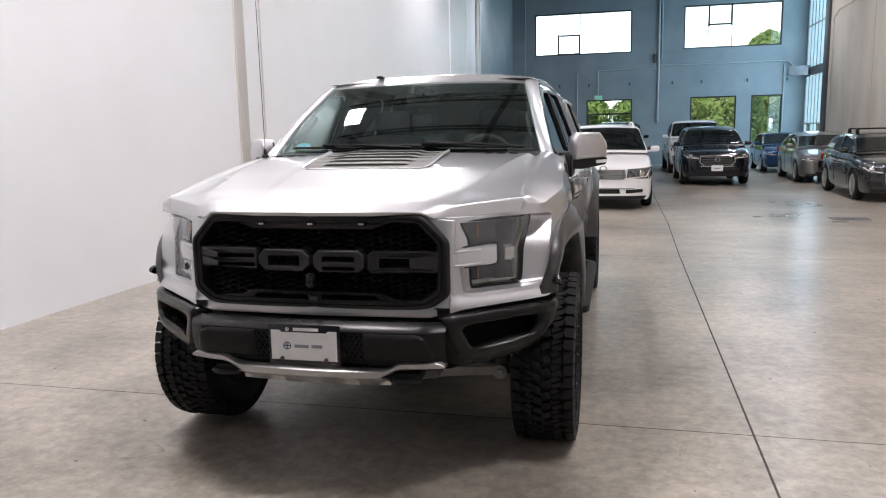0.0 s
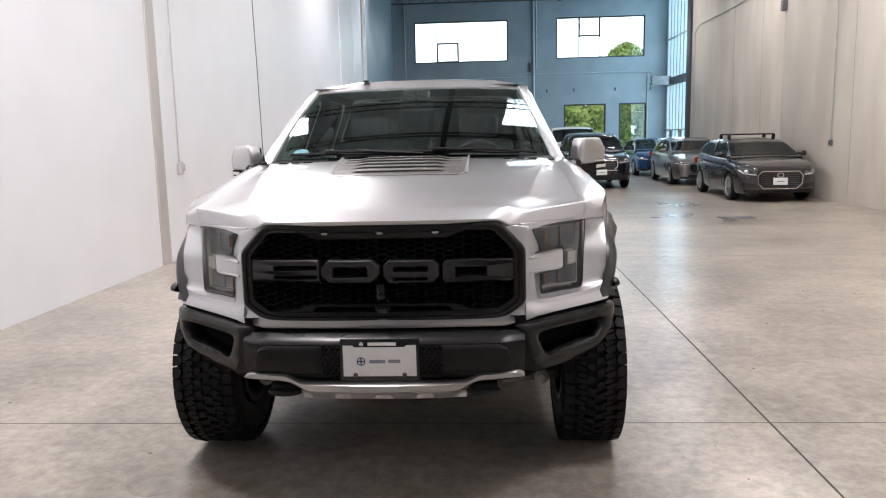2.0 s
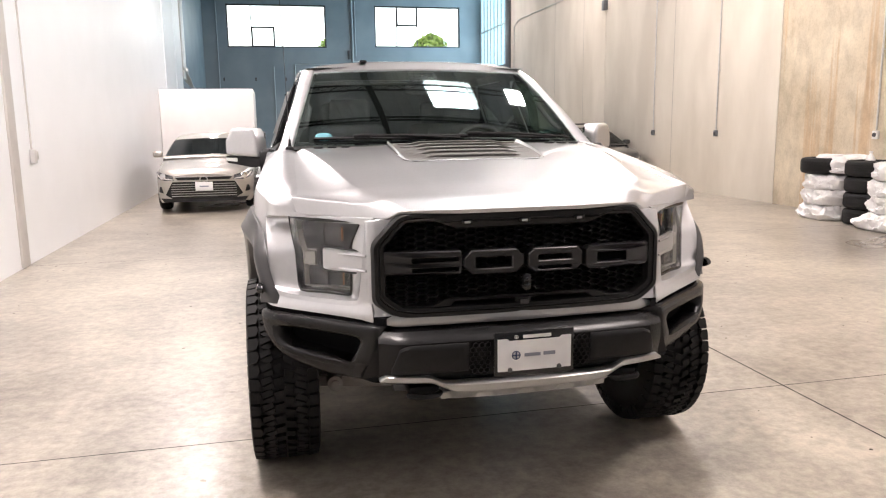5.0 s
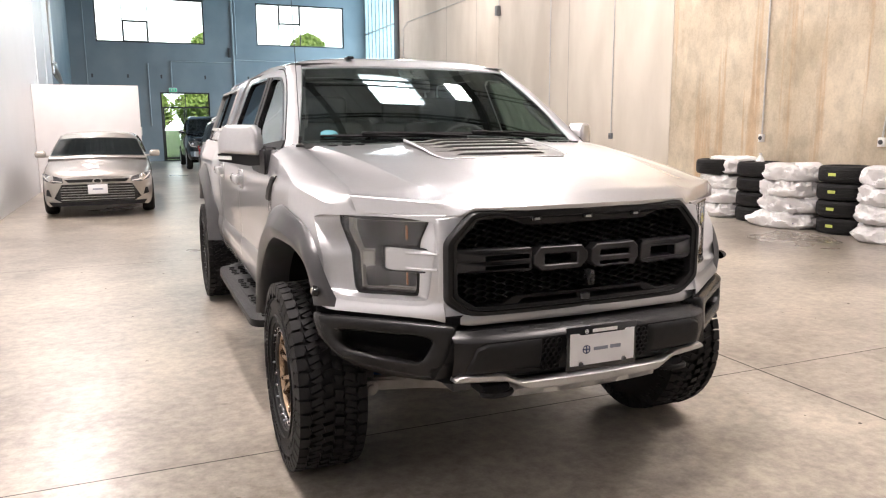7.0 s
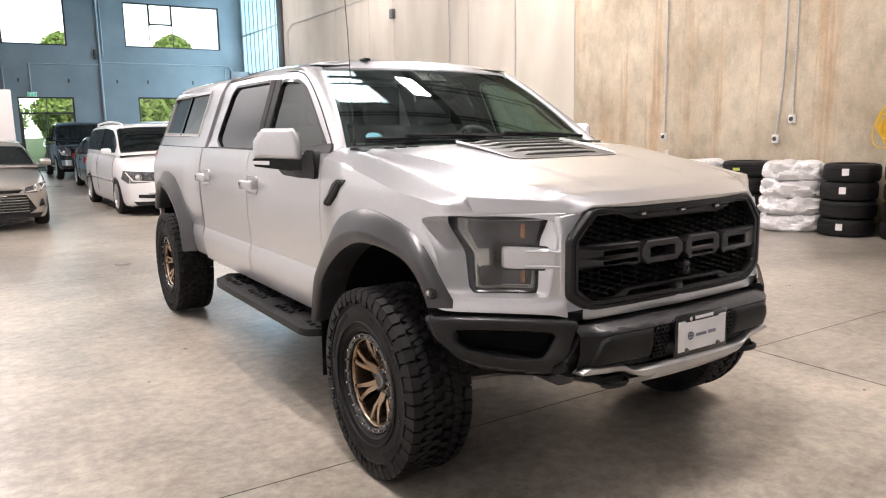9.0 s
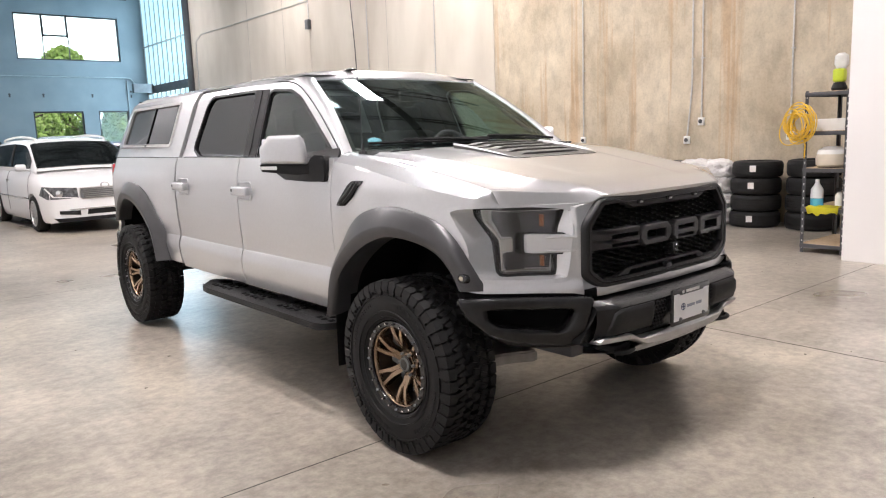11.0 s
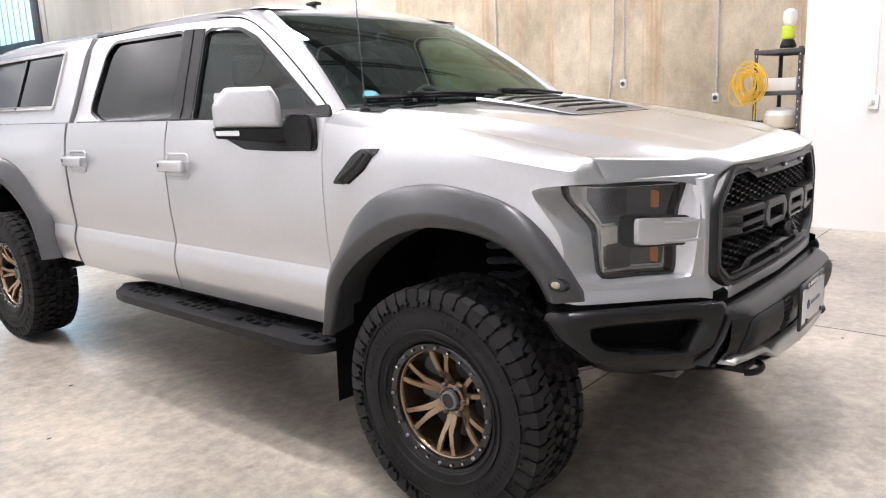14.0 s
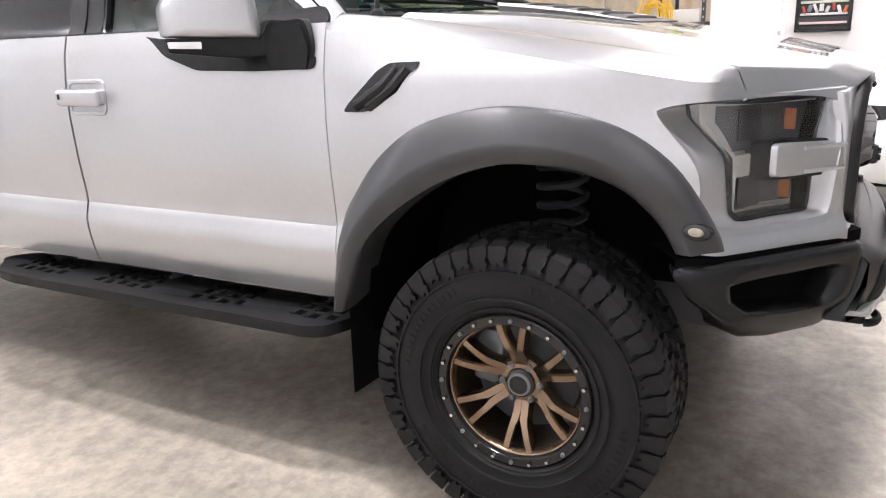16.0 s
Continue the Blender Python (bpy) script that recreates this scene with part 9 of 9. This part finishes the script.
# coiled yellow cable on the corner
cable = thing("extension_cable", pose(0, 0, 0), "coiled yellow extension cable hung on the rack", "cable")
YELLOW_CABLE = surface("yellow_cable", (0.72, 0.45, 0.02), (0.62, 0.38, 0.02), 15, 0.45)
rnd = random.Random(4)
for k in range(16):
    r = 0.150 + rnd.uniform(-0.045, 0.035)
    cy, cz = RY1 + 0.03 + rnd.uniform(-0.05, 0.05), 1.50 + rnd.uniform(-0.06, 0.04)
    ph, lean, squash = rnd.random() * 6, rnd.uniform(-0.5, 0.5), rnd.uniform(0.72, 1.0)
    path = []
    for a in range(33):
        q = a * 0.19635
        u, v = r * squash * math.cos(q), r * 1.12 * math.sin(q) + 0.012 * math.sin(2 * q + ph)
        path.append((RX0 - 0.05 - 0.006 * k + 0.02 * math.sin(2 * q + ph), cy + u * math.cos(lean) - v * math.sin(lean), cz + u * math.sin(lean) + v * math.cos(lean)))
    bm = mesh()
    tube(bm, path, 0.0065, 6, False)
    part("coil", bm, YELLOW_CABLE, cable)
bm = mesh()
tube(bm, [(RX0 - 0.05, RY1 + 0.0, 1.38), (RX0 - 0.06, RY1 - 0.04, 1.25), (RX0 - 0.05, RY1 - 0.03, 1.10)], 0.008, 6)
part("loose_end", bm, YELLOW_CABLE, cable)


def on_rack(name, label, cat, pieces):
    ob = thing(name, pose(0, 0, 0), label, cat)
    for nm, bm, mat in pieces:
        part(nm, bm, mat, ob)


def bx(c, s, b=0.01, seg=2):
    bm = mesh()
    box(bm, c, s, b, None, seg)
    return bm


def cyl(c, prof, n=20, rx=0, ry=0):
    bm = mesh()
    lathe(bm, prof, n, Matrix.Translation(c) @ pose(0, 0, 0, rx, ry, 0))
    return bm


on_rack("work_light", "lime green cordless work light on top of the rack", "tool", [
    ("base", cyl((4.62, 4.50, 1.85), [(0.075, 0), (0.085, 0.03), (0.06, 0.09), (0.03, 0.10)]), BLACK_PLASTIC),
    ("housing", bx((4.62, 4.50, 2.02), (0.13, 0.12, 0.15), 0.03, 3), surface("lime_plastic", (0.50, 0.62, 0.03), (0.45, 0.56, 0.03), 12, 0.4)),
    ("head", cyl((4.66, 4.50, 2.10), [(0.05, 0), (0.075, 0.05), (0.07, 0.14), (0.03, 0.17)]), PLASTIC_WHITE)])
on_rack("paper_box", "white cardboard box on the upper shelf", "box", [("carton", bx((4.60, 4.53, 1.472), (0.26, 0.34, 0.125), 0.004), surface("white_card", (0.72, 0.70, 0.66), (0.66, 0.64, 0.6), 8, 0.7)), ("flap", bx((4.60, 4.53, 1.538), (0.25, 0.33, 0.006), 0.002), PLASTIC_WHITE)])
on_rack("rice_cooker", "cream rounded appliance on the third shelf", "appliance", [
    ("body", cyl((4.62, 4.54, 0.99), [(0.14, 0), (0.17, 0.03), (0.175, 0.10), (0.16, 0.15)], 28), surface("cream_plastic", (0.62, 0.55, 0.44), (0.56, 0.5, 0.4), 9, 0.4)),
    ("lid", cyl((4.62, 4.54, 1.14), [(0.165, 0), (0.15, 0.05), (0.08, 0.085), (0.02, 0.09)], 28), PLASTIC_WHITE),
    ("base_ring", cyl((4.62, 4.54, 0.986), [(0.15, 0), (0.155, 0.012)], 28), BLACK_PLASTIC)])
on_rack("spray_jug", "clear plastic jug of blue washer fluid on the shelf", "jug", [
    ("jug", cyl((4.54, 4.66, 0.53), [(0.065, 0), (0.07, 0.02), (0.07, 0.10)], 20), surface("blue_fluid", (0.10, 0.42, 0.62), (0.09, 0.38, 0.56), 9, 0.2)),
    ("upper", cyl((4.54, 4.66, 0.632), [(0.07, 0), (0.068, 0.10), (0.03, 0.16), (0.02, 0.19)], 20), surface("milky_plastic", (0.62, 0.64, 0.64), (0.56, 0.58, 0.58), 9, 0.3)),
    ("cap", cyl((4.54, 4.66, 0.822), [(0.024, 0), (0.024, 0.03)], 14), PLASTIC_WHITE)])
on_rack("spray_bottle", "small white spray bottle on the shelf", "bottle", [
    ("bottle", cyl((4.60, 4.44, 0.53), [(0.04, 0), (0.042, 0.12), (0.016, 0.18)], 16), PLASTIC_WHITE),
    ("trigger", bx((4.58, 4.44, 0.735), (0.07, 0.03, 0.05), 0.008), BLACK_PLASTIC)])
# yellow cloth draped over the shelf edge
bm = mesh()
rows = []
for i in range(17):
    u = i / 16
    row = []
    for j in range(13):
        v = j / 12
        y = 4.36 + 0.36 * u + 0.012 * noise.noise((u * 6, v * 4, 2))
        if v < 0.45:
            p = (4.60 - 0.20 * (v / 0.45), y, 0.548 + 0.02 * noise.noise((u * 7, v * 6, 1)))
        else:
            d = (v - 0.45) / 0.55
            p = (4.395 - 0.02 * math.sin(u * 9) - 0.015 * d, y + 0.03 * d * math.sin(u * 5), 0.545 - 0.115 * d * (0.7 + 0.5 * noise.noise((u * 4, 0, 7))))
        row.append(p)
    rows.append(row)
grid(bm, rows)
bmesh.ops.solidify(bm, geom=bm.faces[:], thickness=0.006)
tidy(bm)
tagged(part("cloth", bm, surface("yellow_microfibre", (0.66, 0.60, 0.03), (0.58, 0.52, 0.03), 20, 0.9, bump=0.4, fine=120), sharp=60), "yellow microfibre cloth draped over the rack shelf", "cloth")

# ---- key board on the partition ----
board = thing("tool_board", pose(4.13, 3.18, 1.56), "black framed wall cabinet with rows of small tools", "wall board")
bm = mesh()
slab(bm, rect(-0.24, -0.29, 0.24, 0.29), [rect(-0.215, -0.265, 0.215, 0.265)], lambda y, z: (-0.06, y, z), lambda y, z: (-0.004, y, z))
part("frame", bm, GLOSS_BLACK, board)
bm = mesh()
box(bm, (-0.012, 0, 0), (0.012, 0.43, 0.53))
part("back", bm, surface("charcoal_felt", (0.05, 0.05, 0.05), (0.07, 0.07, 0.07), 30, 0.9), board)
rnd = random.Random(21)
for z, mt in ((0.21, CONDUIT), (0.09, CONDUIT), (-0.02, surface("pale_green_strip", (0.5, 0.55, 0.45), None, 9, 0.6)), (-0.13, CONDUIT), (-0.21, surface("pink_strip", (0.6, 0.45, 0.44), None, 9, 0.6))):
    bm = mesh()
    box(bm, (-0.03, 0, z), (0.03, 0.40, 0.022), 0.003)
    part("rail", bm, mt, board)
TOOLS = [surface("tool_orange", (0.55, 0.12, 0.03), None, 9, 0.5), surface("tool_white", (0.6, 0.6, 0.6), None, 9, 0.4), surface("tool_grey", (0.2, 0.2, 0.22), None, 9, 0.4, 0.6), surface("tool_red", (0.35, 0.05, 0.03), None, 9, 0.5)]
for k in range(16):
    bm = mesh()
    z = 0.14 if k < 8 else -0.08
    y = -0.18 + 0.05 * (k % 8)
    box(bm, (-0.035, y, z + rnd.uniform(-0.02, 0.02)), (0.02, 0.022 + 0.015 * rnd.random(), 0.05 + 0.04 * rnd.random()), 0.005, pose(0, 0, 0, rnd.uniform(-30, 30), 0, 0))
    part("hand_tool", bm, rnd.choice(TOOLS), board)

# ---- small debris on the floor ----
rnd = random.Random(77)
bm = mesh()
for k in range(140):
    x, y = rnd.uniform(-4.8, 4.0), rnd.uniform(0.5, 14.0)
    if -2.5 < x < -0.1 and 2.6 < y < 8.6:
        continue
    r = rnd.uniform(0.004, 0.014)
    vs = [bm.verts.new((x + r * (0.7 + 0.5 * rnd.random()) * math.cos(a), y + r * (0.5 + 0.5 * rnd.random()) * math.sin(a), 0.0014)) for a in (0, 1, 2, 3, 4, 5)]
    top = bm.verts.new((x, y, 0.004))
    for i in range(6):
        bm.faces.new((vs[i], vs[(i + 1) % 6], top))
tagged(part("floor_grit", bm, surface("dark_grit", (0.05, 0.045, 0.04), (0.09, 0.08, 0.07), 40, 0.9)), "scattered dark grit on the concrete floor", "grit", kind="stuff")
